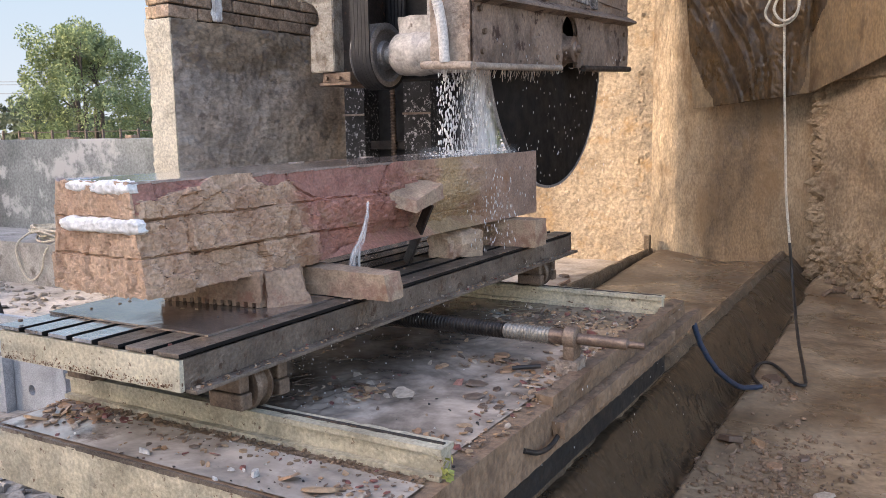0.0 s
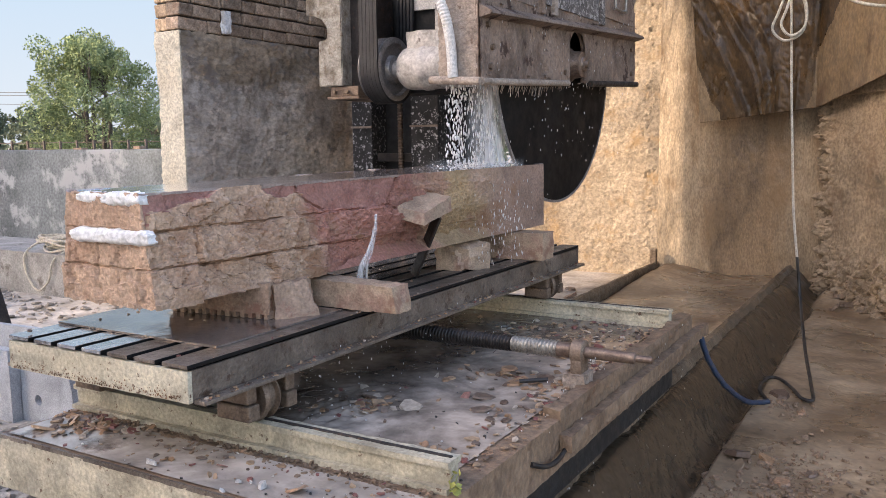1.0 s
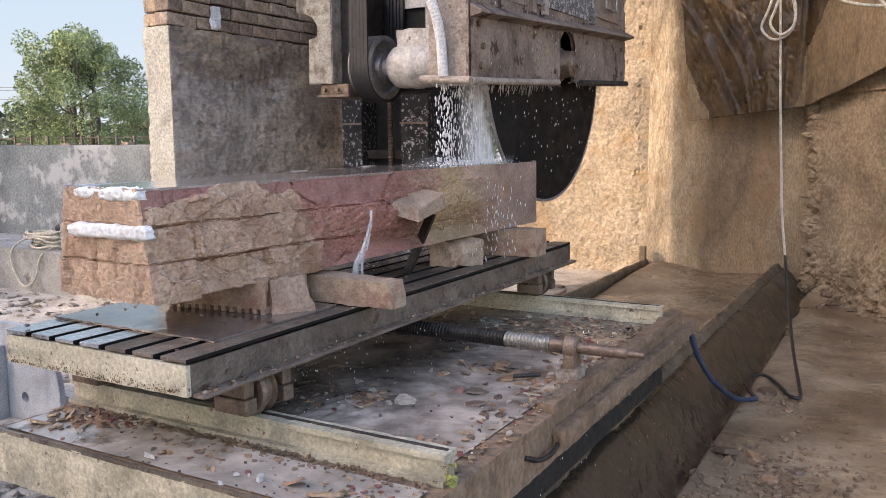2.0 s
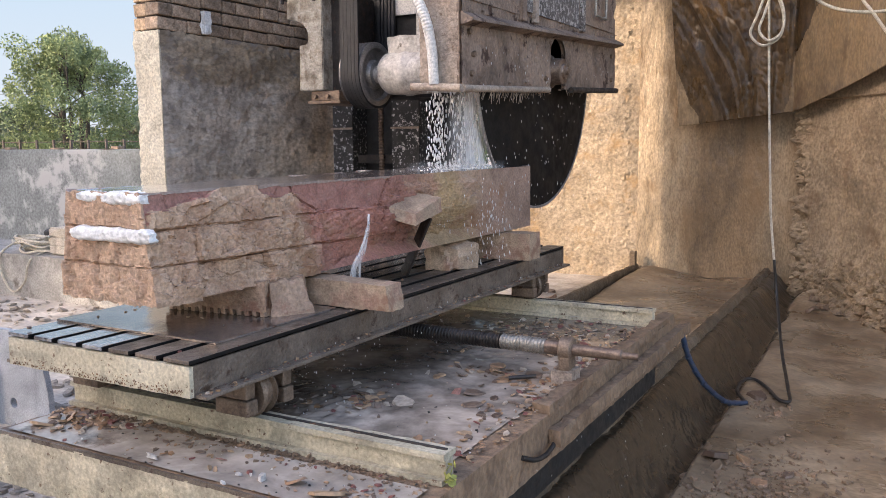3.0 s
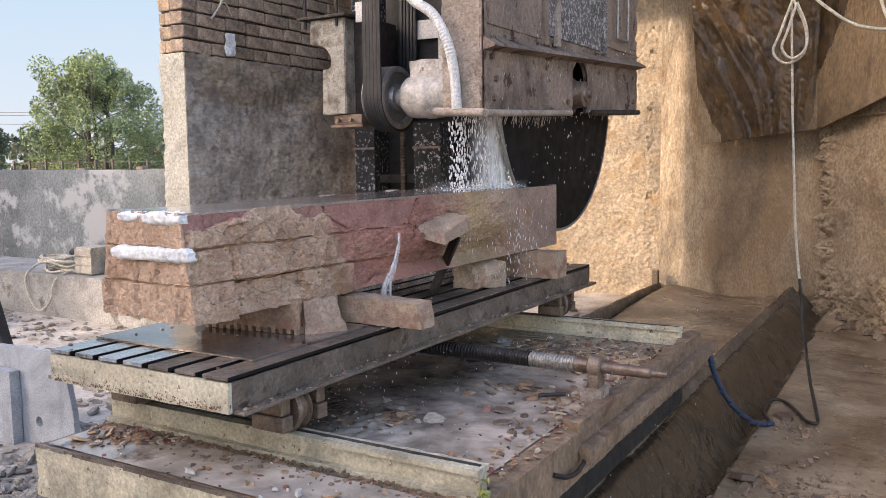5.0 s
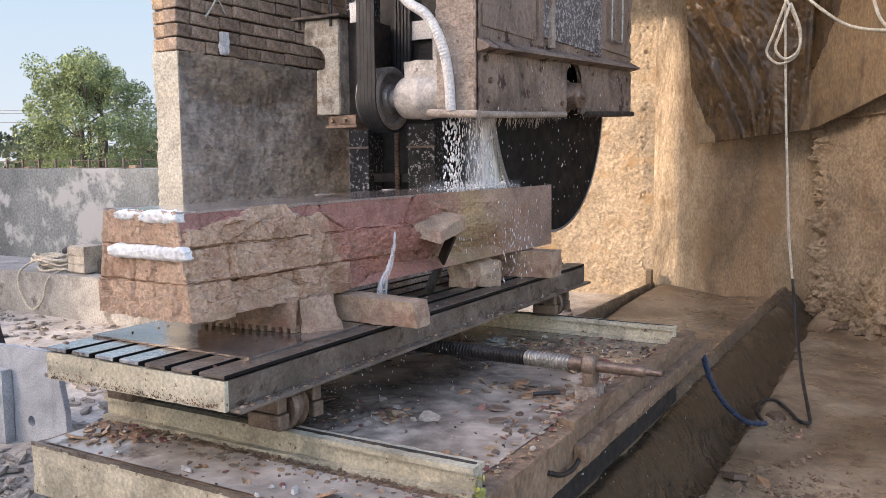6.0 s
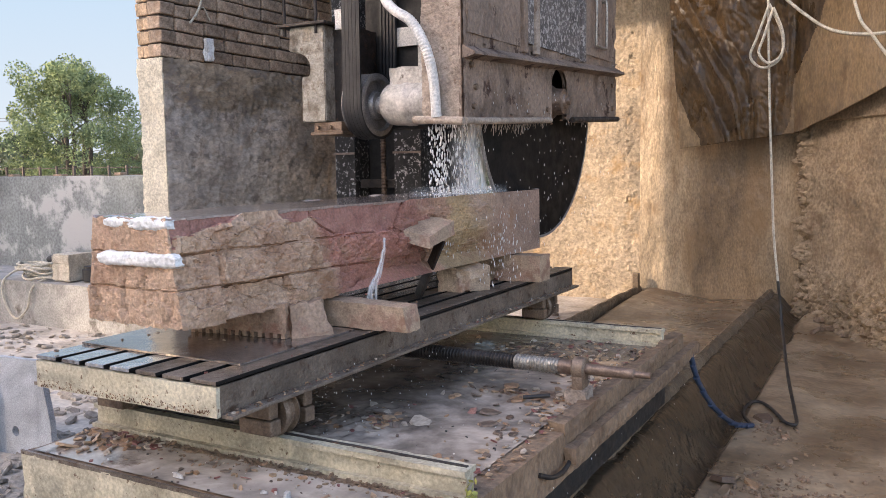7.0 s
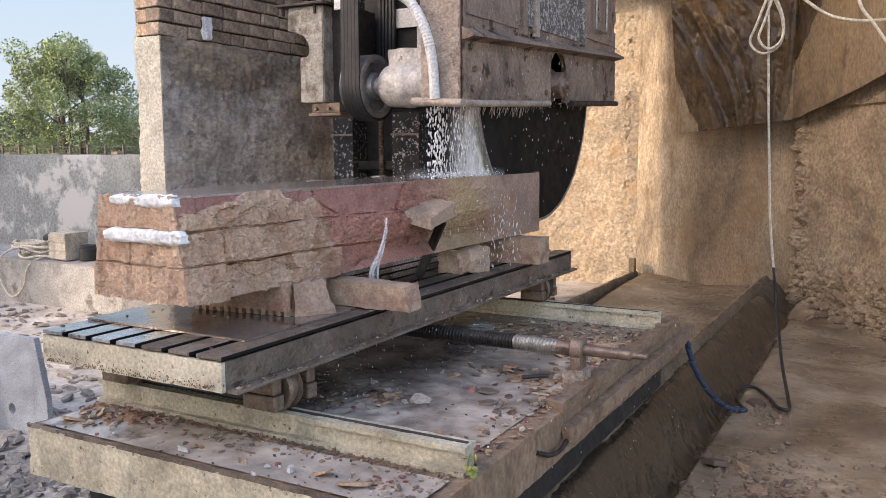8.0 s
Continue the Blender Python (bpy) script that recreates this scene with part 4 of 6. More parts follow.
                bm = bmesh.new()
                box(bm, x - 0.062, x + 0.062, yy, yy + 0.045, 0.735, 0.782, 0.005)
                box(bm, x - 0.056, x + 0.056, yy + 0.003, yy + 0.042, 0.784, 0.842, 0.005)
                part("bearing_block", bm, "rust", ob)
    return ob


# ---------------------------------------------------------------- stone block
def build_block():
    c = {(0, 0, 0): (-2.262, 1.555, 1.047), (1, 0, 0): (-1.822, 1.53, 1.05), (0, 1, 0): (-2.10, 3.80, 1.085), (1, 1, 0): (-1.655, 3.79, 1.085),
         (0, 0, 1): (-2.235, 1.57, 1.368), (1, 0, 1): (-1.888, 1.55, 1.368), (0, 1, 1): (-2.10, 3.80, 1.385), (1, 1, 1): (-1.658, 3.79, 1.385)}
    ob = thing("stone_block", (-1.97, 2.67, 1.05), "long rough-split red and tan sandstone block, wet on top", "stone block")
    CARRIED.append(ob)

    def near_line(p, pts, w):
        best = 9.0
        for (ya, za), (yb, zb) in zip(pts, pts[1:]):
            dy, dz = yb - ya, zb - za
            t = min(max(((p.y - ya) * dy + (p.z - za) * dz) / (dy * dy + dz * dz), 0), 1)
            best = min(best, math.hypot(p.y - ya - t * dy, p.z - za - t * dz))
        return 1.0 if best < w * 0.55 else 0.0

    def along(pts, y):
        for (ya, za), (yb, zb) in zip(pts, pts[1:]):
            if ya <= y <= yb:
                return za + (zb - za) * (y - ya) / (yb - ya)
        return 9.0
    skin_edge = [(1.50, 1.264), (1.556, 1.27), (1.566, 1.31), (1.63, 1.318), (1.70, 1.337), (1.76, 1.345), (1.833, 1.372)]
    skin_far = [(1.985, 1.372), (2.022, 1.33), (2.095, 1.326), (2.145, 1.343), (2.20, 1.30), (2.256, 1.272), (2.56, 1.268), (2.60, 1.28), (2.69, 1.378)]
    cracks = (([(2.69, 1.39), (2.60, 1.275), (2.575, 1.20)], 0.009), ([(2.156, 1.39), (2.14, 1.338), (2.19, 1.305), (2.256, 1.271)], 0.008), ([(2.60, 1.275), (2.65, 1.245), (2.68, 1.235)], 0.006))

    def skin(p):
        w = 0.006 * noise.noise(Vector((p.y * 30, p.z * 30, 3)))
        return p.z > along(skin_edge, p.y) + w or p.z > along(skin_far, p.y) + w

    def seam(p):
        g = 0.0
        for z, y_end, more in ((1.263, 2.46, ()), (1.158, 2.26, ((2.26, 2.42), (2.93, 3.26)))):
            zz = z + 0.006 * noise.noise(Vector((p.y * 6, p.x * 6, z * 40))) + 0.003 * noise.noise(Vector((p.y * 31, p.x * 31, z * 40)))
            k = 1.0 if p.y < y_end else (0.55 if any(a < p.y < b for a, b in more) else 0.0)
            g = max(g, k if abs(p.z - zz) < 0.0030 else 0.0)
        return max(g, 0.0)
    steps = {0: ((1.697, 0.004), (1.983, -0.012), (2.22, 0.008), (9, -0.006)), 1: ((1.71, -0.004), (2.14, 0.008), (2.21, -0.002), (9, 0.003)), 2: ((1.75, 0.004), (1.99, 0.008), (9, -0.002))}

    def rough(p, n):
        if n.z > 0.8 or n.z < -0.8:
            return 0.0005 * fbm(p, 20)
        if n.x > 0.3:                       # split flank, sawn smooth near the far end
            k = min(max((3.42 - p.y) / 0.2, 0.06), 1)
            d = 0.032 * (facet(p, 5.2) - 0.5) + 0.022 * (facet(p + Vector((3, 1, 2)), 12) - 0.5) + 0.013 * (facet(p + Vector((1, 4, 2)), 27) - 0.5) + 0.006 * abs(noise.noise(Vector((p.y * 34 + p.z * 20, p.z * 44, 1)))) + 0.003 * fbm(p, 60)
            top = min((c[(1, 0, 1)][2] + 0.01 - p.z) / 0.05, 1)
            top *= 0.3 + 0.7 * min(max((p.z - 1.05) / 0.035, 0), 1)
            under = 0.075 * min(max((1.23 - p.z) / 0.17, 0), 1) * min(max((p.y - 2.25) / 0.3, 0), 1) * min(max((3.45 - p.y) / 0.2, 0), 1)
            crack = max(near_line(p, pts, w) for pts, w in cracks)
            if skin(p):
                return -0.012 + 0.28 * d - 0.010 * max(seam(p), crack)
            course = 0 if p.z < 1.158 else 1 if p.z < 1.263 else 2
            wob = 0.02 * noise.noise(Vector((p.z * 25, course, 2)))
            st = next(q for y, q in steps[course] if p.y + wob < y) if p.y < 2.7 else 0.0
            return -under + k * (d * max(top, 0.15) + 1.6 * st * max(top, 0.3)) - 0.011 * max(seam(p), crack) * max(k, 0.3)
        if n.y < -0.3:                      # near end, coursed
            d = 0.012 * (facet(p * 1.3, 12) - 0.5) + 0.006 * (facet(p, 30) - 0.5) + 0.003 * fbm(p, 50)
            g = max(0, 1 - abs(p.x + 2.085 + 0.006 * noise.noise(p * 9)) / 0.006) if p.z < 1.235 else max(0, 1 - abs(p.x + 2.05) / 0.006)
            g = max(g, max(0, 1 - abs(p.x + 1.99 + 0.01 * noise.noise(p * 9)) / 0.006) if p.z < 1.23 else 0, max(0, 1 - abs(p.x + 1.90 + 0.01 * noise.noise(p * 9)) / 0.006) if p.z < 1.16 else 0, max(0, 1 - abs(p.x + 2.225) / 0.006) if p.z < 1.26 else 0)
            return d - 0.009 * max(g, seam(p))
        return 0.01 * fbm(p, 6)
    bm = bmesh.new()
    hexa(bm, c, 70, 430, 100, rough)
    for f in bm.faces:
        m = f.calc_center_median()
        if f.normal.z > 0.85 and m.z > 1.33:
            f.material_index = 1
        elif f.normal.x > 0.3 and skin(m):
            f.material_index = 2
    part("block_body", bm, "stone", ob, smooth=22, mats=("stone_top", "stone_skin"))
    # white marking paint on the near end
    for x0, x1, z0, z1, y0 in ((-2.165, -2.055, 1.338, 1.369, 1.553), (-2.045, -1.886, 1.332, 1.3705, 1.545), (-2.175, -1.842, 1.226, 1.266, 1.530)):
        bm = bmesh.new()
        hexa(bm, corners(x0, x1, y0, y0 + 0.03, z0, z1), 60, 4, 12, lambda p, n: 0.003 * fbm(p, 35) + 0.003 * fbm(p, 90))
        for v in bm.verts:                    # ragged brushed edges, rounded ends
            e = min(v.co.x - x0, x1 - v.co.x)
            mid, half = (z0 + z1) / 2, (z1 - z0) / 2
            v.co.z = mid + (v.co.z - mid) * (0.55 + 0.45 * min(max(e, 0) / 0.025, 1)) + (0.007 * noise.noise(Vector((v.co.x * 45, z0, 0))) if v.co.z < mid else 0.002 * noise.noise(Vector((v.co.x * 45, z0, 9))))
            v.co.y += 0.010 * (abs(v.co.z - mid) / half) ** 3
        part("paint_mark", bm, "white", ob, "thick white paint band", smooth=50)
    return ob


def stone_thing(name, c, n, amount, label, mat="cut", turn=0.0, seed=0.0, category="stone"):
    bm = bmesh.new()
    rough_stone(bm, c, n, amount, seed)
    p = [Vector(v) for v in c.values()]
    o = sum(p, Vector()) / 8
    o.z = min(v.z for v in p)
    if turn:
        bmesh.ops.rotate(bm, verts=bm.verts, cent=o, matrix=Matrix.Rotation(radians(turn), 3, "Z"))
    ob = tagged(part(name, bm, mat, origin=o, smooth=30), label, category)
    CARRIED.append(ob)
    return ob


def build_packing():
    zt = 0.9555
    # comb-sawn wedge below the near end
    bm = bmesh.new()
    hexa(bm, {(0, 0, 0): (-2.17, 1.875, 0.972), (1, 0, 0): (-1.765, 1.915, 0.972), (0, 1, 0): (-2.17, 2.06, 0.972), (1, 1, 0): (-1.85, 2.14, 0.972),
              (0, 0, 1): (-2.17, 1.875, 1.06), (1, 0, 1): (-1.77, 1.92, 1.07), (0, 1, 1): (-2.17, 2.06, 1.06), (1, 1, 1): (-1.85, 2.14, 1.065)}, 24, 14, 6,
         lambda p, n: 0.008 * (facet(p, 18) - 0.5) + 0.004 * fbm(p, 50))
    comb = thing("packing_stone", (-2.0, 1.95, zt), "reddish packing stone with comb-sawn underside", "stone", "packing stones")
    CARRIED.append(comb)
    part("stone_body", bm, "stone_plain", comb, smooth=30)
    for i in range(13):
        p = Vector((-2.15 + 0.0305 * i, 1.878 + 0.003 * i, 0))
        bm = bmesh.new()
        box(bm, p.x - 0.009, p.x + 0.007, p.y, p.y + 0.17, zt, 0.978, 0, turn=(0, 0, 4))
        part("tooth", bm, "stone_plain", comb)
    tagged(stone_thing("packing_stone", {(0, 0, 0): (-1.755, 1.93, zt - 0.008), (1, 0, 0): (-1.675, 2.055, zt - 0.008), (0, 1, 0): (-1.90, 2.02, zt), (1, 1, 0): (-1.80, 2.15, zt),
                                         (0, 0, 1): (-1.765, 1.94, 1.06), (1, 0, 1): (-1.735, 2.06, 1.065), (0, 1, 1): (-1.90, 2.02, 1.06), (1, 1, 1): (-1.80, 2.15, 1.06)}, (8, 10, 8), 0.016,
                       "broken tan packing stone under the block", "stone_plain", seed=2), group="packing stones")
    tagged(stone_thing("stone_bar", {(0, 0, 0): (-1.92, 2.16, zt + .001), (1, 0, 0): (-1.475, 2.19, zt - 0.005), (0, 1, 0): (-1.92, 2.28, zt + .001), (1, 1, 0): (-1.475, 2.285, zt - 0.005),
                                     (0, 0, 1): (-1.92, 2.16, 1.05), (1, 0, 1): (-1.49, 2.19, 1.035), (0, 1, 1): (-1.92, 2.28, 1.05), (1, 1, 1): (-1.49, 2.285, 1.035)}, (30, 10, 8), 0.007,
                       "sawn tan sandstone bar jutting past the table edge", seed=5), group="packing stones")
    tagged(stone_thing("packing_stone", {(0, 0, 0): (-1.84, 3.05, 0.949), (1, 0, 0): (-1.70, 3.10, 0.949), (0, 1, 0): (-1.84, 3.20, 0.949), (1, 1, 0): (-1.655, 3.22, 0.949),
                                         (0, 0, 1): (-1.84, 3.05, 1.075), (1, 0, 1): (-1.70, 3.10, 1.04), (0, 1, 1): (-1.84, 3.20, 1.075), (1, 1, 1): (-1.66, 3.22, 1.06)}, (12, 10, 8), 0.014,
                       "small tan packing stone with sawn notches", seed=8), group="packing stones")
    tagged(stone_thing("stone_bar", corners(-2.0, -1.535, 3.50, 3.63, 0.949, 1.075), (24, 8, 8), 0.006, "sawn tan sandstone bar under the far end", seed=11), group="packing stones")
    # wedge stone pressed on the flank by an iron prop
    ob = stone_thing("wedge_stone", {(0, 0, 0): (-1.76, 2.63, 1.215), (1, 0, 0): (-1.655, 2.665, 1.185), (0, 1, 0): (-1.76, 2.84, 1.235), (1, 1, 0): (-1.645, 2.85, 1.228),
                                     (0, 0, 1): (-1.76, 2.64, 1.258), (1, 0, 1): (-1.66, 2.675, 1.232), (0, 1, 1): (-1.76, 2.83, 1.305), (1, 1, 1): (-1.65, 2.86, 1.285)}, (8, 18, 8), 0.005,
                     "tan wedge stone held against the block by an iron prop", seed=14)
    bm = bmesh.new()
    a, b = Vector((-1.85, 2.89, 0.950)), Vector((-1.675, 2.80, 1.215))
    vs = box(bm, -0.006, 0.006, -0.024, 0.024, 0, (b - a).length, 0.002)
    bmesh.ops.transform(bm, matrix=Matrix.Translation(a) @ (b - a).to_track_quat("Z", "Y").to_matrix().to_4x4(), verts=bm.verts)
    prop = tagged(part("iron_prop", bm, "iron", origin=a), "flat dark iron prop leaning under the wedge stone", "prop")
    CARRIED.append(prop)


def flake(bm, p, s, r, thick=0.25):
    n = r.randint(5, 7)
    a0 = r.uniform(0, 6.28)
    st = r.uniform(0.45, 0.9)
    ang = r.uniform(0, 3.14)
    tilt = Euler((r.gauss(0, 0.22), r.gauss(0, 0.22), ang)).to_matrix()
    lo, hi = [], []
    for k in range(n):
        a = a0 + 2 * math.pi * k / n + r.uniform(-0.25, 0.25)
        q = Vector((math.cos(a), math.sin(a) * st, 0)) * s * r.uniform(0.7, 1.1)
        t = s * thick * r.uniform(0.6, 1.2)
        lo.append(bm.verts.new(Vector(p) + tilt @ q + Vector((0, 0, 0.002))))
        hi.append(bm.verts.new(Vector(p) + tilt @ (q * r.uniform(0.75, 0.95)) + Vector((0, 0, t + 0.002))))
    bm.faces.new(lo[::-1])
    bm.faces.new(hi)
    for k in range(n):
        bm.faces.new((lo[k], lo[(k + 1) % n], hi[(k + 1) % n], hi[k]))


def build_chips():
    r = random.Random(21)
    spots = []

    def scatter(count, box_, size, centre=None):
        for _ in range(count):
            if centre:
                x, y = r.gauss(centre[0], centre[2]), r.gauss(centre[1], centre[3])
                x, y = min(max(x, box_[0]), box_[1]), min(max(y, box_[2]), box_[3])
            else:
                x, y = r.uniform(*box_[:2]), r.uniform(*box_[2:])
            spots.append((x, y, r.uniform(*size)))
    tray = (-2.35, -1.03, 1.82, 3.7)
    front = (-2.40, -1.02, 1.43, 1.66)
    # larger flakes, one by one
    for x, y, s in ((-1.338, 2.395, 0.026), (-1.225, 2.30, 0.045), (-1.16, 2.28, 0.028), (-1.60, 2.15, 0.040), (-1.55, 2.20, 0.035), (-1.63, 2.20, 0.03), (-1.56, 2.12, 0.022), (-1.26, 2.62, 0.045),
                    (-1.20, 2.66, 0.04), (-1.32, 2.70, 0.035), (-1.10, 2.48, 0.035), (-1.15, 2.55, 0.03), (-1.42, 2.60, 0.03), (-1.30, 2.52, 0.028), (-1.70, 2.32, 0.03), (-1.12, 2.05, 0.03),
                    (-1.25, 3.05, 0.05), (-1.40, 3.10, 0.03), (-1.62, 1.55, 0.024), (-1.34, 1.52, 0.055), (-1.80, 1.474, 0.022), (-2.30, 1.58, 0.045), (-2.25, 1.62, 0.035), (-2.33, 1.50, 0.05),
                    (-2.18, 1.60, 0.03), (-1.17, 3.25, 0.035), (-1.30, 3.30, 0.03), (-2.06, 1.62, 0.03), (-1.06, 2.75, 0.03), (-1.45, 2.22, 0.05), (-1.28, 2.42, 0.05), (-1.36, 2.78, 0.055), (-1.18, 2.72, 0.05), (-1.22, 1.50, 0.06), (-1.62, 2.24, 0.05)):
        bm = bmesh.new()
        flake(bm, (x, y, 0.636), s, r, 0.16)
        CARRIED.append(tagged(part("stone_flake", bm, "stone_skin" if s in (0.026, 0.024) else "chip", origin=(x, y, 0.636)), "thin flake of split sandstone in the slurry", "stone flake", "stone flakes"))
    for x, y, s in ((-1.788, 1.46, 0.022), (-1.427, 1.494, 0.018), (-1.497, 1.486, 0.012), (-1.498, 1.425, 0.010), (-1.47, 1.50, 0.008), (-1.509, 1.68, 0.007)):
        bm = bmesh.new()
        flake(bm, (x, y, 0.638), s, r, 0.7)
        CARRIED.append(tagged(part("white_pebble", bm, "quartz", origin=(x, y, 0.638)), "broken white pebble lying in grey slurry", "pebble", "white pebbles"))
    scatter(90, tray, (0.003, 0.010))
    scatter(110, tray, (0.006, 0.022), (-1.10, 2.62, 0.05, 0.25))
    scatter(40, tray, (0.010, 0.026), (-1.30, 2.68, 0.12, 0.07))
    scatter(90, tray, (0.004, 0.018), (-1.2, 3.35, 0.12, 0.2))
    scatter(150, (-1.9, -1.03, 2.9, 3.72), (0.005, 0.022), (-1.35, 3.4, 0.22, 0.2))
    scatter(30, tray, (0.006, 0.018), (-1.12, 1.9, 0.05, 0.05))
    scatter(60, tray, (0.008, 0.022), (-1.6, 2.15, 0.10, 0.07))
    scatter(70, front, (0.003, 0.009))
    scatter(70, front, (0.004, 0.014), (-1.12, 1.52, 0.06, 0.05))
    scatter(110, front, (0.006, 0.024), (-2.24, 1.60, 0.09, 0.05))
    scatter(26, front, (0.010, 0.020), (-1.8, 1.55, 0.25, 0.05))
    scatter(120, (-1.08, -0.99, 1.85, 3.7), (0.006, 0.018))
    bm = bmesh.new()
    for x, y, s in spots:
        flake(bm, (x, y, 0.636), s, r, 0.3)
    CARRIED.append(tagged(part("stone_chips", bm, "chip", origin=(-1.7, 2.6, 0.636)), "scattered small sandstone chips on the carriage", "stone chips", kind="stuff"))
    for name, mat, count, sizes, lab in (("dark_grit", "iron", 130, (0.002, 0.006), "dark wet grit scattered in the slurry"), ("pale_grit", "quartz", 110, (0.0015, 0.005), "pale stone grit scattered in the slurry")):
        bm = bmesh.new()
        for _ in range(count):
            a = r.choice((tray, front, tray, (-1.10, -0.985, 1.45, 3.95)))
            flake(bm, (r.uniform(a[0], a[1]), r.uniform(a[2], a[3]), 0.636), r.uniform(*sizes), r, 0.6)
        CARRIED.append(tagged(part(name, bm, mat, origin=(-1.7, 2.6, 0.636)), lab, "grit", kind="stuff"))
    # muddy crumbs banked along the rail's foot
    bm = bmesh.new()
    for _ in range(650):
        x = r.uniform(-2.3, -1.03)
        flake(bm, (x, 1.686 - abs(r.gauss(0, 0.035)), 0.633), r.choice((0.002, 0.003, 0.004, 0.006, 0.010)), r, 0.5)
    CARRIED.append(tagged(part("mud_crumbs", bm, "base", origin=(-1.7, 1.68, 0.634)), "brown muddy crumbs banked along the rail", "mud", kind="stuff"))
    bm = bmesh.new()
    for _ in range(70):
        flake(bm, (r.uniform(-2.33, -1.62), r.uniform(1.46, 4.1), 0.951), r.uniform(0.003, 0.011), r, 0.5)
    CARRIED.append(tagged(part("table_grit", bm, "chip", origin=(-2.0, 2.8, 0.951)), "scattered grit on the steel table", "grit", kind="stuff"))


# ---------------------------------------------------------------- saw head
AX_Y, AX_Z = 4.12, 1.925           # axle of blade and pulley at the start
BX = -1.72


def build_head():
    ob = thing("bridge_saw", (BX, AX_Y, AX_Z), "splashed brown bridge saw with blade housing, belts and pulley", "saw")
    SUNK.append(ob)
    y0, y1, x0, x1 = 3.06, 5.08, -1.815, -1.62
    rise = 0.092 / 2.02

    def zb(y):
        return 1.752 + (y - y0) * rise
    zt = 3.0
    # housing side with an arch cut for the axle
    ac, ar, ah = 4.13, 0.105, 0.17

    def side(name, xx, mat):
        bm = bmesh.new()
        th = 0.012
        ny = 80
        outline = [(y0, zt), (y0, zb(y0))]
        yl, yr = ac - ar, ac + ar
        outline.append((yl, zb(yl)))
        for k in range(13):
            a = math.pi - math.pi * k / 12
            outline.append((ac + ar * math.cos(a) * (1 if k not in (0, 12) else 1), zb(ac) + ah + 0.09 * math.sin(a)))
        outline += [(yr, zb(yr)), (y1, zb(y1)), (y1, zt)]
        f = bm.faces.new([bm.verts.new((xx, y, z)) for y, z in outline])
        g = bmesh.ops.extrude_face_region(bm, geom=[f])
        bmesh.ops.translate(bm, verts=[v for v in g["geom"] if isinstance(v, bmesh.types.BMVert)], vec=(-th, 0, 0))
        bmesh.ops.recalc_face_normals(bm, faces=bm.faces)
        bmesh.ops.triangulate(bm, faces=bm.faces)
        return part(name, bm, mat, ob)
    side("housing_side", x1 - 0.008, "housing")
    bm = bmesh.new()
    ny, nz = 180, 110

    def arch_top(y):
        return zb(ac) + ah + 0.09 * math.sqrt(max(0, 1 - ((y - ac) / ar) ** 2))
    rows, gone = [], set()
    for j in range(nz + 1):
        row = []
        for i in range(ny + 1):
            y = y0 + (y1 - y0) * i / ny
            z = zb(y) + (zt - zb(y)) * j / nz
            if abs(y - ac) < ar and z < arch_top(y):
                gone.add((i, j))
                if ar - abs(y - ac) < arch_top(y) - z:
                    y = ac + math.copysign(ar, y - ac)
                else:
                    z = arch_top(y)
            flaked = noise.noise(Vector((y * 5, z * 3.2, 2))) + 0.5 * noise.noise(Vector((y * 21, z * 16, 5)))
            x = x1 + 0.003 + 0.005 * fbm((y, z, 0), 3) + 0.003 * fbm((y, z, 0), 30) - (0.009 if flaked > 0.52 else 0)
            row.append(bm.verts.new((x, y, z + (0.012 * noise.noise(Vector((y * 14, 0, 1))) if j == 0 else 0))))
        rows.append(row)
    for j in range(nz):
        for i in range(ny):
            if not {(i, j), (i + 1, j), (i, j + 1), (i + 1, j + 1)} <= gone:
                bm.faces.new((rows[j][i], rows[j][i + 1], rows[j + 1][i + 1], rows[j + 1][i]))
    part("sludge_crust", bm, "housing", ob, "flaking crust of dried brown sludge", smooth=35)
    # loose curls of crust along the lower edge and the ledge
    bm = bmesh.new()
    fr = random.Random(12)
    for _ in range(60):
        y = fr.uniform(y0 + 0.05, y1)
        z = zb(y) + fr.choice((0.01, 0.30)) + fr.gauss(0, 0.012)
        flake(bm, (x1 + 0.008, y, z), fr.uniform(0.005, 0.014), fr, 0.4)
    tagged(part("crust_curls", bm, "housing", ob), kind="stuff")
    bm = bmesh.new()
    hexa(bm, {**corners(x0, x1 - 0.0125, y0, y0 + 0.014, zb(y0), zt)}, 14, 2, 90, lambda p, n: 0.004 * fbm(p, 20) + 0.004 * fbm(p, 55) if n.y < -.5 else 0)
    part("housing_front", bm, "slime", ob, "crusted cream housing edge", smooth=40)
    bm = bmesh.new()
    box(bm, x0, x1 - 0.0125, y1 - 0.014, y1, zb(y1), zt, 0.002)
    part("housing_back", bm, "housing", ob)
    bm = bmesh.new()
    box(bm, x0, x0 + 0.012, y0 + 0.0145, y1 - 0.0145, 1.86, zt)
    part("housing_inner", bm, "housing", ob)
    bm = bmesh.new()
    box(bm, x0, x1, y0, y1, zt, zt + 0.02, 0.002)
    part("housing_top", bm, "housing", ob)
    # angle ledge along the side
    bm = bmesh.new()
    zl = 0.272
    for a, b, t in ((y0 - 0.005, y1 + 0.005, 0),):
        ring = [(0.0, 0.035), (0.055, 0.005), (0.058, -0.006), (0.0, -0.02)]
        va = [bm.verts.new((x1 + 0.001 + dx, a, zb(a) + zl + dz)) for dx, dz in ring]
        vb = [bm.verts.new((x1 + 0.001 + dx, b, zb(b) + zl + dz)) for dx, dz in ring]
        for k in range(4):
            bm.faces.new((va[k], va[(k + 1) % 4], vb[(k + 1) % 4], vb[k]))
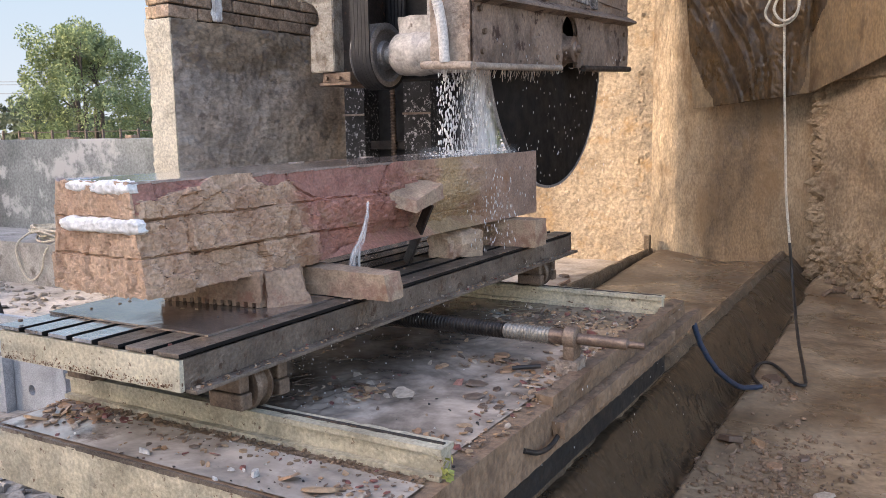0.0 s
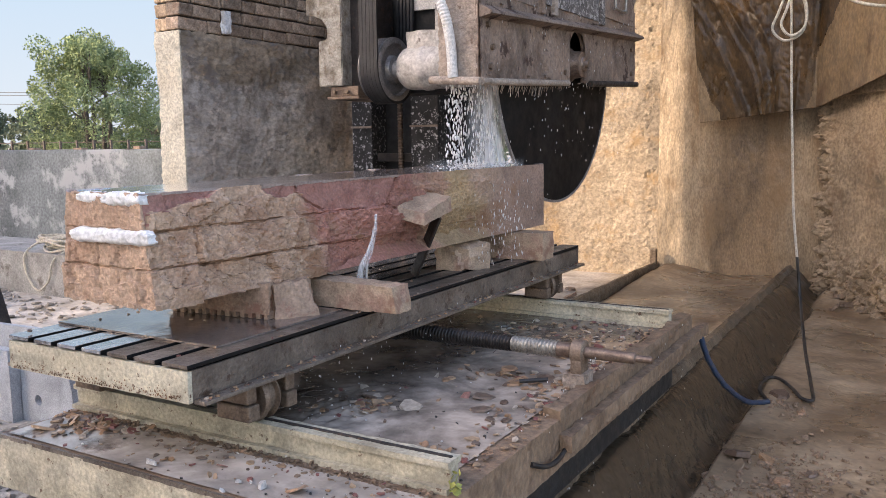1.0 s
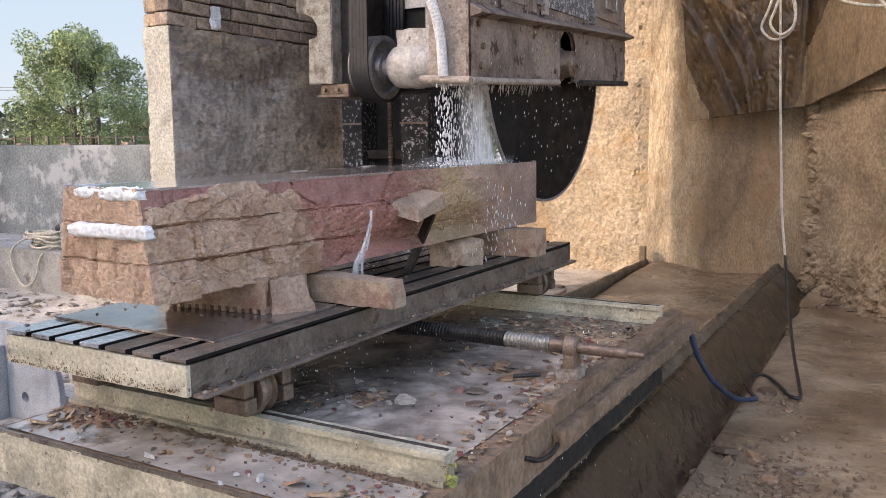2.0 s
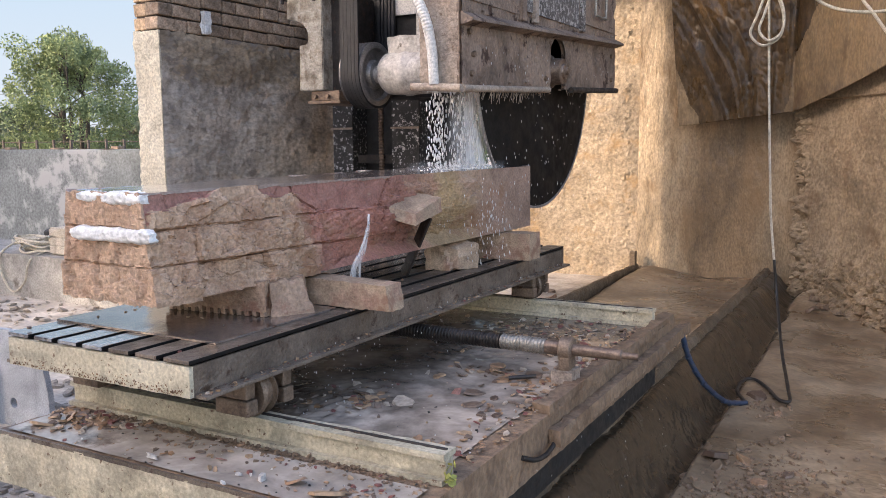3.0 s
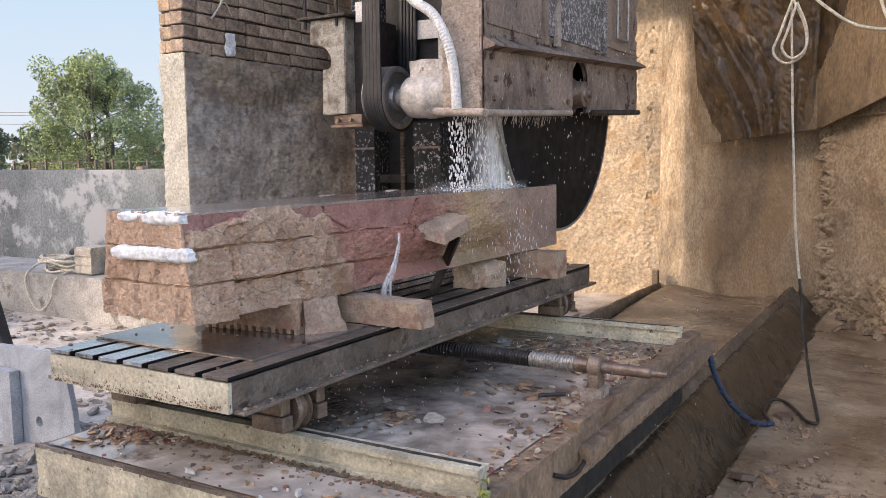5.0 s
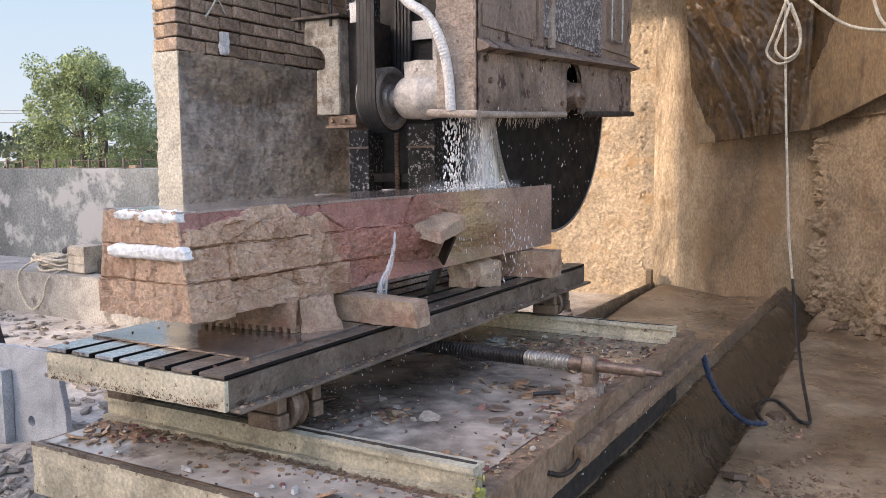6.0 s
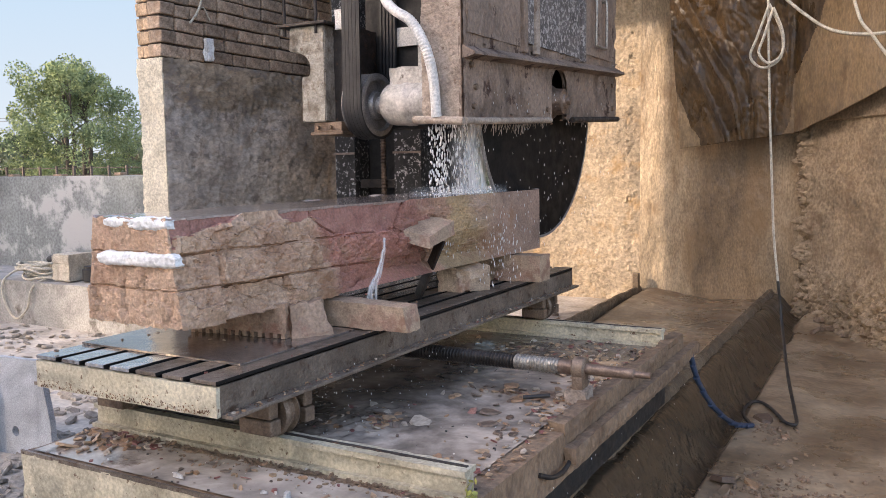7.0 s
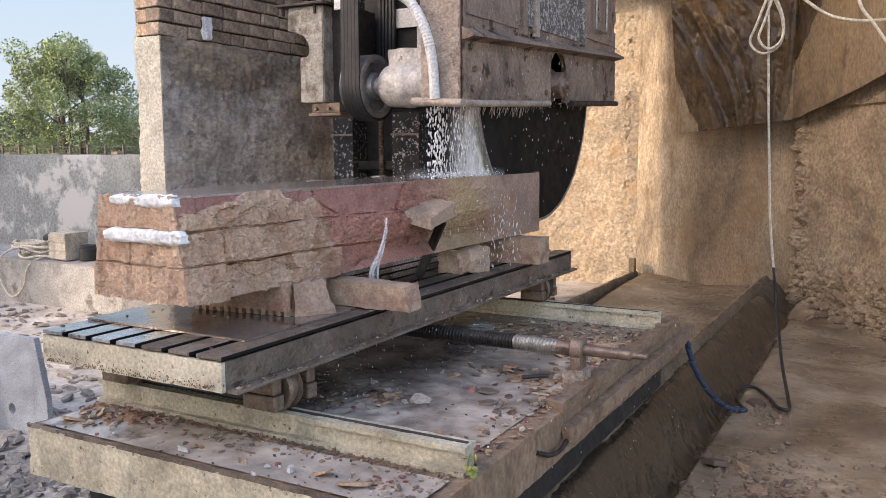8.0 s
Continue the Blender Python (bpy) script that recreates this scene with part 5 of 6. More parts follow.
        bm.faces.new(va[::-1])
        bm.faces.new(vb)
        bmesh.ops.recalc_face_normals(bm, faces=bm.faces)
    part("side_ledge", bm, "housing", ob)
    # upper panels, uprights and handle
    for a, b, mat, lab in ((3.70, 4.42, "speckle", "speckled grey door panel"), (4.50, 5.02, "housing", ""), (3.09, 3.62, "housing", "")):
        bm = bmesh.new()
        hexa(bm, corners(x1 + 0.001, x1 + 0.010, a, b, zb(a) + 0.36, zt - 0.05), 2, 30, 40, lambda p, n: 0.002 * fbm(p, 14))
        part("door_panel", bm, mat, ob, lab, smooth=40)
    for y, mat in ((3.655, "housing"), (4.46, "speckle"), (3.80, "slime")):
        bm = bmesh.new()
        box(bm, x1 + 0.001, x1 + 0.026, y - 0.022, y + 0.022, zb(y) + 0.31, zt - 0.02, 0.004)
        part("upright", bm, mat, ob)
    bm = bmesh.new()
    hx = x1 + 0.035
    tube(bm, smooth_path([(x1 + 0.01, 4.62, 2.50), (hx, 4.62, 2.49), (hx, 4.62, 2.26), (hx, 4.64, 2.235), (hx, 4.78, 2.235), (hx, 4.80, 2.26), (hx, 4.80, 2.49), (x1 + 0.01, 4.80, 2.50)], 60), 0.008, 8)
    part("handle", bm, "bright", ob, smooth=50)
    for y, z in ((3.14, 0.06), (3.16, 0.14), (5.0, 0.06), (5.0, 0.2), (3.95, 0.05), (3.12, 0.23)):
        bm = bmesh.new()
        rod(bm, (x1, y, zb(y) + z), (x1 + 0.016, y, zb(y) + z), 0.013, 6)
        part("bolt", bm, "rust", ob)
    # axle boss in the arch
    hub = part("axle_boss", lathe_new((x1 - 0.09, AX_Y, zb(AX_Y) + 0.09), (1, 0, 0), [(0, 0.085), (0.06, 0.085), (0.075, 0.07), (0.125, 0.065), (0.13, 0.04), (0.14, 0.035), (0.142, 0.02), (0.16, 0.018)], 28), "shaft", ob,
               "caked axle boss", smooth=40, origin=(x1 - 0.05, AX_Y, zb(AX_Y) + 0.09))
    # blade
    bm = bmesh.new()
    lathe(bm, (BX - 0.004, AX_Y, AX_Z), (1, 0, 0), [(0, 0.2), (0, 0.735), (0.0035, 0.742), (0.007, 0.735), (0.007, 0.2)], 120)
    blade = part("blade", bm, "blade", ob, "large dark circular saw blade", smooth=30, origin=(BX, AX_Y, AX_Z))
    bm = bmesh.new()
    turned_ring(bm, (BX - 0.006, AX_Y, AX_Z), (1, 0, 0), [(0, 0.731), (0, 0.744), (0.012, 0.744), (0.012, 0.731)], 120)
    part("cutting_rim", bm, "pulley", blade, "worn grey cutting rim", smooth=30)
    # spray pipe along the lower edge
    bm = bmesh.new()
    tube(bm, [Vector((x0 - 0.03, y0 - 0.02, zb(y0) + 0.012)), Vector((x1 + 0.012, y0 - 0.02, zb(y0) - 0.002))], 0.017, 12)
    pipe = part("spray_pipe", bm, "pipe", ob, "spray pipe caked with pale sludge", smooth=50)
    bm = bmesh.new()
    tube(bm, [Vector((x1 + 0.012, y0 - 0.01, zb(y0) - 0.002)), Vector((x1 + 0.012, 3.5, zb(3.5) - 0.004)), Vector((x1 + 0.012, 3.98, zb(3.98) - 0.004))], 0.015, 12)
    part("spray_pipe", bm, "pipe", ob, smooth=50)
    bm = bmesh.new()
    tube(bm, [Vector((x1 + 0.012, 4.3, zb(4.3) - 0.004)), Vector((x1 + 0.012, 5.09, zb(5.09) - 0.004))], 0.016, 12)
    part("spray_pipe", bm, "iron", ob, smooth=50)
    bm = bmesh.new()
    fr = random.Random(77)
    for _ in range(110):
        y = fr.uniform(3.1, 3.95) if fr.random() < 0.8 else fr.uniform(4.2, 5.0)
        ln = fr.uniform(0.012, 0.05) * (1.2 if y < 3.7 else 0.7)
        rod(bm, (x1 + fr.uniform(-0.008, 0.012), y, zb(y) + 0.004), (x1 + fr.uniform(-0.012, 0.012), y - ln * 0.5, zb(y) - 0.012 - ln), 0.0022, 5, 0.0008)
    tagged(part("crust_fringe", bm, "pipe", ob, "fringe of hardened sludge and drips"), kind="stuff")
    # corrugated hose that feeds it
    pts = smooth_path([(-1.735, y0 - 0.022, 1.77), (-1.742, y0 - 0.03, 1.92), (-1.765, y0 - 0.05, 2.05), (-1.83, y0 - 0.05, 2.16), (-1.93, y0 - 0.03, 2.225), (-1.99, y0, 2.29), (-1.95, y0 + 0.05, 2.36), (-1.86, y0 + .1, 2.45)], 360)
    bm = bmesh.new()
    tube(bm, pts, lambda s: 0.0215 + (0.0012 * math.sin(s * 420) if 0.2 < s < 0.5 else 0.0), 14)
    part("water_hose", bm, "hose", ob, "ribbed white water hose", smooth=50)
    # axle, bearing tube, pulley and belts
    bm = bmesh.new()
    rod(bm, (-2.9, AX_Y, AX_Z), (BX, AX_Y, AX_Z), 0.04, 20)
    part("axle", bm, "iron", ob, smooth=40)
    part("bearing_tube", lathe_new((-2.73, AX_Y, AX_Z), (1, 0, 0), [(0, 0.05), (0.055, 0.055), (0.06, 0.095), (0.085, 0.115), (0.12, 0.122), (0.20, 0.124), (0.205, 0.128), (0.24, 0.128), (0.245, 0.124), (0.34, 0.12), (0.58, 0.12)], 36), "bearing", ob, "chalky pale bearing tube", smooth=40)
    bm = bmesh.new()
    hexa(bm, corners(-2.62, -2.1, AX_Y - 0.06, AX_Y + 0.1, AX_Z + 0.09, AX_Z + 0.20), 12, 6, 6, lambda p, n: 0.008 * fbm(p, 9))
    hexa(bm, corners(-2.45, -2.0, AX_Y - 0.02, AX_Y + 0.16, AX_Z + 0.20, AX_Z + 0.36), 12, 6, 6, lambda p, n: 0.006 * fbm(p, 9))
    part("bearing_saddle", bm, "bearing", ob, smooth=50)
    pr = 0.184
    prof = [(0, 0.10), (0.0, pr)]
    for k in range(5):
        t = 0.004 + k * 0.026
        prof += [(t, pr), (t + 0.007, pr - 0.014), (t + 0.017, pr - 0.014), (t + 0.024, pr)]
    prof += [(0.139, pr), (0.143, pr - 0.012), (0.143, pr - 0.034), (0.122, pr - 0.045), (0.118, 0.085), (0.142, 0.075), (0.145, 0.05), (0.175, 0.05), (0.177, 0.035)]
    pulley = part("pulley", lathe_new((-2.87, AX_Y, AX_Z), (1, 0, 0), prof, 48), "pulley", ob, "worn grey grooved pulley", smooth=30, origin=(-2.85, AX_Y, AX_Z))
    top = Vector((0, AX_Y + 0.02, 3.55))
    part("motor_pulley", lathe_new((-2.87, top.y, top.z), (1, 0, 0), [(0, 0.12), (0, 0.19), (0.14, 0.19), (0.14, 0.12)], 40), "pulley", ob, smooth=30)
    for k in range(5):
        x = -2.836 + k * 0.0245
        bm = bmesh.new()
        loop = []
        for i in range(25):
            a = math.pi + math.pi * i / 24
            loop.append((AX_Y + 0.188 * math.cos(a), AX_Z + 0.188 * math.sin(a)))
        for i in range(25):
            a = math.pi * i / 24
            loop.append((top.y + 0.198 * math.cos(a), top.z + 0.198 * math.sin(a)))
        n = len(loop)
        rings = []
        for i, (y, z) in enumerate(loop):
            ya, za = loop[i - 1]
            yb, zb_ = loop[(i + 1) % n]
            t = Vector((0, yb - ya, zb_ - za)).normalized()
            o = Vector((0, t.z, -t.y))
            c = Vector((x, y, z))
            rings.append([bm.verts.new(c + q) for q in (Vector((-0.0115, 0, 0)) + o * 0.008, Vector((0.0115, 0, 0)) + o * 0.008, Vector((0.008, 0, 0)) - o * 0.008, Vector((-0.008, 0, 0)) - o * 0.008)])
        for i in range(n):
            a, b = rings[i], rings[(i + 1) % n]
            for j in range(4):
                bm.faces.new((a[j], a[(j + 1) % 4], b[(j + 1) % 4], b[j]))
        bmesh.ops.recalc_face_normals(bm, faces=bm.faces)
        part("belt", bm, "rubber", ob, smooth=40)
    # cast bracket beside the belts
    bm = bmesh.new()
    prof = [(-3.225, 2.385), (-3.235, 2.25), (-3.16, 2.238), (-3.115, 2.215), (-3.085, 2.175), (-3.08, 2.13), (-3.09, 2.10), (-3.145, 2.095), (-3.15, 1.835), (-2.975, 1.835), (-2.975, 2.385)]
    f = bm.faces.new([bm.verts.new((x, 3.93, z)) for x, z in prof])
    g = bmesh.ops.extrude_face_region(bm, geom=[f])
    bmesh.ops.translate(bm, verts=[v for v in g["geom"] if isinstance(v, bmesh.types.BMVert)], vec=(0, 0.42, 0))
    bmesh.ops.recalc_face_normals(bm, faces=bm.faces)
    bmesh.ops.bevel(bm, geom=[e for e in bm.edges], offset=0.006, segments=2, affect="EDGES")
    part("cast_bracket", bm, "casting", ob, "mottled grey-green cast bracket", smooth=40)
    # receding right side of the bracket, its shade put in as dark iron
    bm = bmesh.new()
    hexa(bm, corners(-2.974, -2.885, 4.02, 4.33, 1.838, 2.383), 4, 8, 24, lambda p, n: 0.003 * fbm(p, 20))
    part("bracket_web", bm, "iron", ob, "receding side of the bracket, its shade put in as dark iron", smooth=40)
    bm = bmesh.new()
    box(bm, -3.08, -2.88, 3.95, 4.3, 1.775, 1.832, 0.004)
    box(bm, -3.09, -2.86, 3.93, 4.32, 1.757, 1.774, 0.003)
    part("slide_foot", bm, "rust", ob)
    for x in (-3.04, -2.95):
        bm = bmesh.new()
        rod(bm, (x, 3.945, 1.80), (x, 3.925, 1.80), 0.012, 6)
        part("bolt", bm, "rust", ob)
    bm = bmesh.new()
    box(bm, -3.30, -2.95, 3.90, 4.4, 2.388, 2.405, 0.003)
    part("motor_plate", bm, "iron", ob)
    for x in (-3.26, -3.03):
        bm = bmesh.new()
        rod(bm, (x, 3.93, 2.34), (x, 3.93, 2.85), 0.010, 8)
        part("tension_rod", bm, "iron", ob)
    # pale plates added for the bright patches behind belts and rods
    for xa, xb, ya, za, lab in ((-2.743, -2.586, 4.33, 2.285, "pale plate added for a bright patch behind the belts"), (-2.923, -2.823, 3.97, 2.356, "")):
        bm = bmesh.new()
        hexa(bm, corners(xa, xb, ya, ya + 0.02, za, za + 0.11), 4, 2, 4, lambda p, n: 0.002 * fbm(p, 14))
        part("cover_plate", bm, "hose", ob, lab)
    bm = bmesh.new()
    box(bm, -2.98, -2.2, 4.36, 4.60, 1.80, 3.2, 0.006)
    part("slide_plate", bm, "dark", ob)
    bm = bmesh.new()
    hexa(bm, corners(-2.95, -2.05, AX_Y - 0.05, AX_Y + 0.25, 2.9, 3.6), 6, 6, 6, lambda p, n: 0)
    part("motor_body", bm, "casting", ob)
    return ob, blade, pulley


def lathe_new(o, d, prof, segs):
    bm = bmesh.new()
    lathe(bm, o, d, prof, segs)
    bmesh.ops.recalc_face_normals(bm, faces=bm.faces)
    return bm


def build_gantry():
    ob = thing("saw_gantry", (-3.3, 5.0, 0), "dark steel saw gantry with spattered guide columns and a screw", "gantry")
    for a, b in ((-3.66, -3.49), (-3.155, -2.94)):
        bm = bmesh.new()
        hexa(bm, corners(a, b, 4.94, 5.12, -0.1, 3.8), 4, 4, 60, lambda p, n: 0.002 * fbm(p, 20))
        col = part("guide_column", bm, "perforated", ob, "black guide column spattered with slurry")
        bm = bmesh.new()
        box(bm, a - 0.004, b + 0.004, 4.925, 4.939, 1.60, 1.615)
        part("cross_rib", bm, "slime", col)
    bm = bmesh.new()
    box(bm, -3.75, -2.7, 5.13, 5.3, -0.1, 3.8)
    part("back_plate", bm, "dark", ob)
    bm = bmesh.new()
    lathe(bm, (-3.265, 4.97, 0.2), (0, 0, 1), [(i * 0.0055, 0.021 if i % 4 < 2 else 0.016) for i in range(640)], 16)
    part("lift_screw", bm, "rust", ob, smooth=20)
    bm = bmesh.new()
    box(bm, -3.48, -3.16, 4.99, 5.05, 1.36, 1.42, 0.004)
    part("cross_bar", bm, "iron", ob)


# ---------------------------------------------------------------- shed clutter
def build_tarp():
    bm = bmesh.new()

    def place(u, v):
        run = 2.6 * u
        u = run / 2.0                      # along the back wall, then round onto the rough wall
        low = 1.64 + 0.09 * min(run, 1.1) + 0.10 * min(max(run - 1.0, 0), 0.5) + 0.24 * max(run - 1.35, 0) ** 1.2
        z = low + (3.5 - low) * v
        lean = 0.16 * (1 - v) * max(0, 1 - u * 2.5)
        # the folds gather at the bottom and fan out upwards to the nails
        c = (u - 0.365 + 0.08 * v) / (0.28 + 0.56 * v ** 1.1)
        w = c * 6.0 + 1.8 * v + 0.9 * noise.noise(Vector((u * 3, v * 2, 0)))
        k = min(1, max(0, (0.62 - abs(c)) / 0.2))
        ridge = (1 - abs(math.sin(w))) ** 2.0
        fold = k * (0.085 * ridge * (0.4 + 0.6 * v) + 0.03 * (1 - abs(math.sin(w * 2.3 + 1.3))) ** 2 + 0.025 * noise.noise(Vector((u * 9 + v * 4, v * 5, 1))) + 0.014 * abs(noise.noise(Vector((u * 26 + v * 8, v * 20, 1))))) + 0.012 * noise.noise(Vector((u * 5, v * 6, 7))) + 0.006 * abs(noise.noise(Vector((u * 22 + v * 8, v * 16, 1))))
        if run < 1.22:
            return (-2.10 + run + lean, 8.16 - fold - 0.02, z)
        q = run - 1.22
        return (-0.88 + 0.62 * q - 0.785 * (0.09 + fold), 8.16 - 0.785 * q - 0.62 * fold, z)
    grid(bm, 260, 190, place)
    for f in bm.faces:                     # wet and dark where it is gathered, caked in dry mud beside
        m = f.calc_center_median()
        v, q = (m.z - 1.72) / 1.8, (m.x + 2.10) / 2.0
        c = (q - 0.365 + 0.08 * v) / (0.28 + 0.56 * max(v, 0) ** 1.1)
        f.material_index = 0 if abs(c + 0.05) + 0.07 * fbm((m.x, m.z * 0.5, 0), 4) < 0.66 else 1
    ob = part("plastic_sheet", bm, "tarp", origin=(-1.3, 8.2, 1.7), smooth=50, mats=("tarp_dry",))
    mod = ob.modifiers.new("thick", "SOLIDIFY")
    mod.thickness = 0.006
    tagged(ob, "folded brown plastic sheet stained with slurry hanging on the wall", "plastic sheet")


def line(name, mat, pts, r, label, category, n=60, group=""):
    bm = bmesh.new()
    tube(bm, smooth_path(pts, n), r, 8)
    return tagged(part(name, bm, mat, origin=pts[0], smooth=60), label, category, group)


def build_lines():
    # drop cord from the roof: pale above, black below
    line("drop_cord", "rope", [(-0.935, 6.4, 4.4), (-0.935, 6.4, 3.0), (-0.905, 6.4, 2.0), (-0.865, 6.4, 1.2), (-0.85, 6.4, 0.95), (-0.81, 6.35, 0.65)], 0.0085, "pale drop cord hanging from the shed roof", "cord", 80)
    tagged(bpy.data.objects["drop_cord"], group="cords")
    pts = [(-0.81, 6.35, 0.65), (-0.77, 6.3, 0.36), (-0.66, 5.75, 0.12), (-0.555, 5.2, 0.04), (-0.52, 4.96, 0.03), (-0.58, 4.97, 0.03), (-0.66, 5.16, 0.03), (-0.75, 5.30, 0.035), (-0.815, 5.28, 0.035), (-0.82, 5.05, 0.03), (-0.74, 4.83, 0.03)]
    line("power_cable", "black", pts, 0.0105, "black power cable trailing to the muddy floor", "cable", 120, "cords")
    # coiled loops tied on the cord
    for k, (w, h) in enumerate(((0.16, 0.42), (0.12, 0.36))):
        c = Vector((-0.915 + 0.03 * k, 6.37 - 0.02 * k, 2.19 + 0.03 * k))
        pts = [(c.x, c.y, c.z + h), (c.x - w * 0.5, c.y, c.z + h * 0.45), (c.x - w * 0.75, c.y, c.z + h * 0.15), (c.x - w * 0.2, c.y, c.z - 0.02), (c.x + w * 0.5, c.y, c.z + h * 0.1), (c.x + w * 0.55, c.y, c.z + h * 0.5), (c.x, c.y, c.z + h)]
        line("cord_loop", "rope", pts, 0.0095, "pale cord tied up in hanging loops", "cord", 60, "cords")
    line("overhead_wire", "rope", [(-0.92, 6.4, 2.75), (-0.688, 6.4, 2.524), (-0.486, 6.4, 2.39), (-0.184, 6.4, 2.352), (0.3, 6.4, 2.42)], 0.011, "pale wire sagging from the tied cord", "wire", 50, "cords")
    line("overhead_wire", "rope", [(-0.46, 6.45, 2.95), (-0.353, 6.4, 2.495), (-0.26, 6.4, 2.34), (-0.1, 6.4, 2.1)], 0.011, "pale wire hanging beside the cord", "wire", 40, "cords")


HOSE = [(-0.965, 4.06, 0.56), (-0.95, 4.10, 0.53), (-0.93, 4.18, 0.402), (-0.88, 4.345, 0.232), (-0.82, 4.593, 0.085), (-0.78, 4.72, 0.045), (-0.735, 4.81, 0.03)]


def build_floor_bits():
    r = random.Random(5)
    bm = bmesh.new()
    for _ in range(1500):
        x, y = r.uniform(-0.78, 0.4), r.uniform(2.4, 4.6)
        if r.random() < 0.85:
            x, y = r.gauss(-0.48, 0.16), r.gauss(3.45, 0.38)
        if x > -0.84:
            flake(bm, (x, y, ground_height(x, y)), r.choice((0.003, 0.004, 0.006, 0.008, 0.012, 0.02)), r, 0.6)
    for _ in range(60):
        x, y = r.gauss(-0.62, 0.06), r.gauss(4.85, 0.12)
        flake(bm, (x, y, ground_height(x, y)), r.uniform(0.008, 0.022), r, 0.6)
    for _ in range(50):
        x, y = r.uniform(-0.7, -0.2), r.uniform(7.6, 8.0)
        flake(bm, (x, y, ground_height(x, y)), r.uniform(0.02, 0.06), r, 0.6)
    tagged(part("gravel", bm, "base", origin=(-0.4, 3.6, 0)), "small gravel and chips on the muddy floor", "gravel", kind="stuff")
    for x, y, s in ((-0.72, 3.92, 0.08), (-0.60, 3.95, 0.05), (-0.50, 3.72, 0.05), (-0.40, 3.88, 0.05), (-0.70, 5.02, 0.07), (-0.28, 3.5, 0.05), (-0.55, 4.75, 0.04), (-2.75, 6.9, 0.10), (-2.9, 7.3, 0.08)):
        bm = bmesh.new()
        flake(bm, (x, y, ground_height(x, y)), s, r, 0.3)
        tagged(part("loose_stone", bm, "chip", origin=(x, y, 0)), "loose tan stone lying on the muddy floor", "stone", "loose stones")
    for x, y, s_ in ((-0.72, 3.98, 0.085), (-0.70, 3.80, 0.05), (-0.64, 4.10, 0.045), (-0.70, 3.55, 0.06)):
        bm = bmesh.new()
        flake(bm, (x, y, ground_height(x, y) + 0.004), s_, r, 0.12)
        tagged(part("floor_fragment", bm, "ground", origin=(x, y, 0)), "flat broken piece of muddy floor slab beside the trough", "floor fragment", "floor fragments")
    # dry rubble in the yard
    bm = bmesh.new()
    for _ in range(1500):
        x, y = r.uniform(-8.6, -2.7), r.uniform(1.6, 5.1)
        flake(bm, (x, y, ground_height(x, y)), r.choice((0.015, 0.025, 0.04, 0.06)), r, 0.3)
    for _ in range(350):
        x, y = r.gauss(-3.35, 0.3), r.gauss(2.0, 0.25)
        flake(bm, (x, y, ground_height(x, y)), r.uniform(0.02, 0.06), r, 0.4)
    tagged(part("yard_rubble", bm, "rubble", origin=(-5, 3, 0)), "pale broken stone rubble covering the yard", "rubble", kind="stuff")


def build_yard():
    # stone slab with a drilled hole, standing on edge
    bm = bmesh.new()
    prof = [(-4.6, 0.0), (-3.60, 0.0), (-3.61, 0.30), (-3.68, 0.595), (-4.6, 0.575)]
    hc = Vector((-3.885, 0, 0.215))
    outer = [bm.verts.new((x, 2.5, z)) for x, z in prof]
    ring = [bm.verts.new((hc.x + 0.028 * math.cos(a), 2.5, hc.z + 0.028 * math.sin(a))) for a in [2 * math.pi * k / 20 for k in range(20)]]
    es = [bm.edges.new((outer[i], outer[(i + 1) % 5])) for i in range(5)] + [bm.edges.new((ring[i], ring[(i + 1) % 20])) for i in range(20)]
    bmesh.ops.triangle_fill(bm, edges=es, use_beauty=True)
    g = bmesh.ops.extrude_face_region(bm, geom=list(bm.faces))
    bmesh.ops.translate(bm, verts=[v for v in g["geom"] if isinstance(v, bmesh.types.BMVert)], vec=(0, 0.03, 0))
    bmesh.ops.recalc_face_normals(bm, faces=bm.faces)
    tagged(part("stone_slab", bm, "slab", origin=(-4.1, 2.5, 0)), "pale grey stone slab with a drilled hole standing on edge", "stone slab")
    bm = bmesh.new()
    hexa(bm, corners(-4.4, -4.02, 2.44, 2.495, -0.02, 0.47), 12, 3, 14, lambda p, n: 0.004 * fbm(p, 9))
    tagged(part("stone_slab", bm, "slab", origin=(-4.2, 2.47, 0), smooth=40), "smaller grey stone slab leaning on the drilled one", "stone slab")
    bm = bmesh.new()
    box(bm, -4.33, -4.26, 2.6, 2.66, -0.02, 0.80, 0.004, turn=(0, -22, 0))
    tagged(part("leaning_bar", bm, "iron", origin=(-4.1, 2.63, 0)), "dark iron bar leaning behind the stone slab", "bar")
    # concrete ledge and yard wall
    bm = bmesh.new()
    hexa(bm, corners(-12, -4.6, 5.12, 5.9, -0.1, 0.43), 90, 8, 10, lambda p, n: 0.012 * fbm(p, 3) + 0.006 * fbm(p, 12))
    tagged(part("ledge", bm, "ledge", smooth=50), "worn concrete ledge in the yard", "ledge", kind="structure")
    bm = bmesh.new()
    hexa(bm, corners(-24, -5.2, 6.6, 6.8, -0.1, 1.45), 150, 2, 20, lambda p, n: 0.01 * fbm(p, 2) + (0.012 * fbm(p, 9) if n.z > 0.3 else 0))
    tagged(part("yard_wall", bm, "yard", smooth=50), "patchy grey rendered yard wall", "wall", kind="structure")
    r = random.Random(3)
    for x in (-8.1, -7.55, -9.2, -6.6, -10.1):
        bm = bmesh.new()
        box(bm, x, x + r.uniform(0.08, 0.2), 6.64, 6.74, 1.452, 1.452 + r.uniform(0.02, 0.05), 0.006)
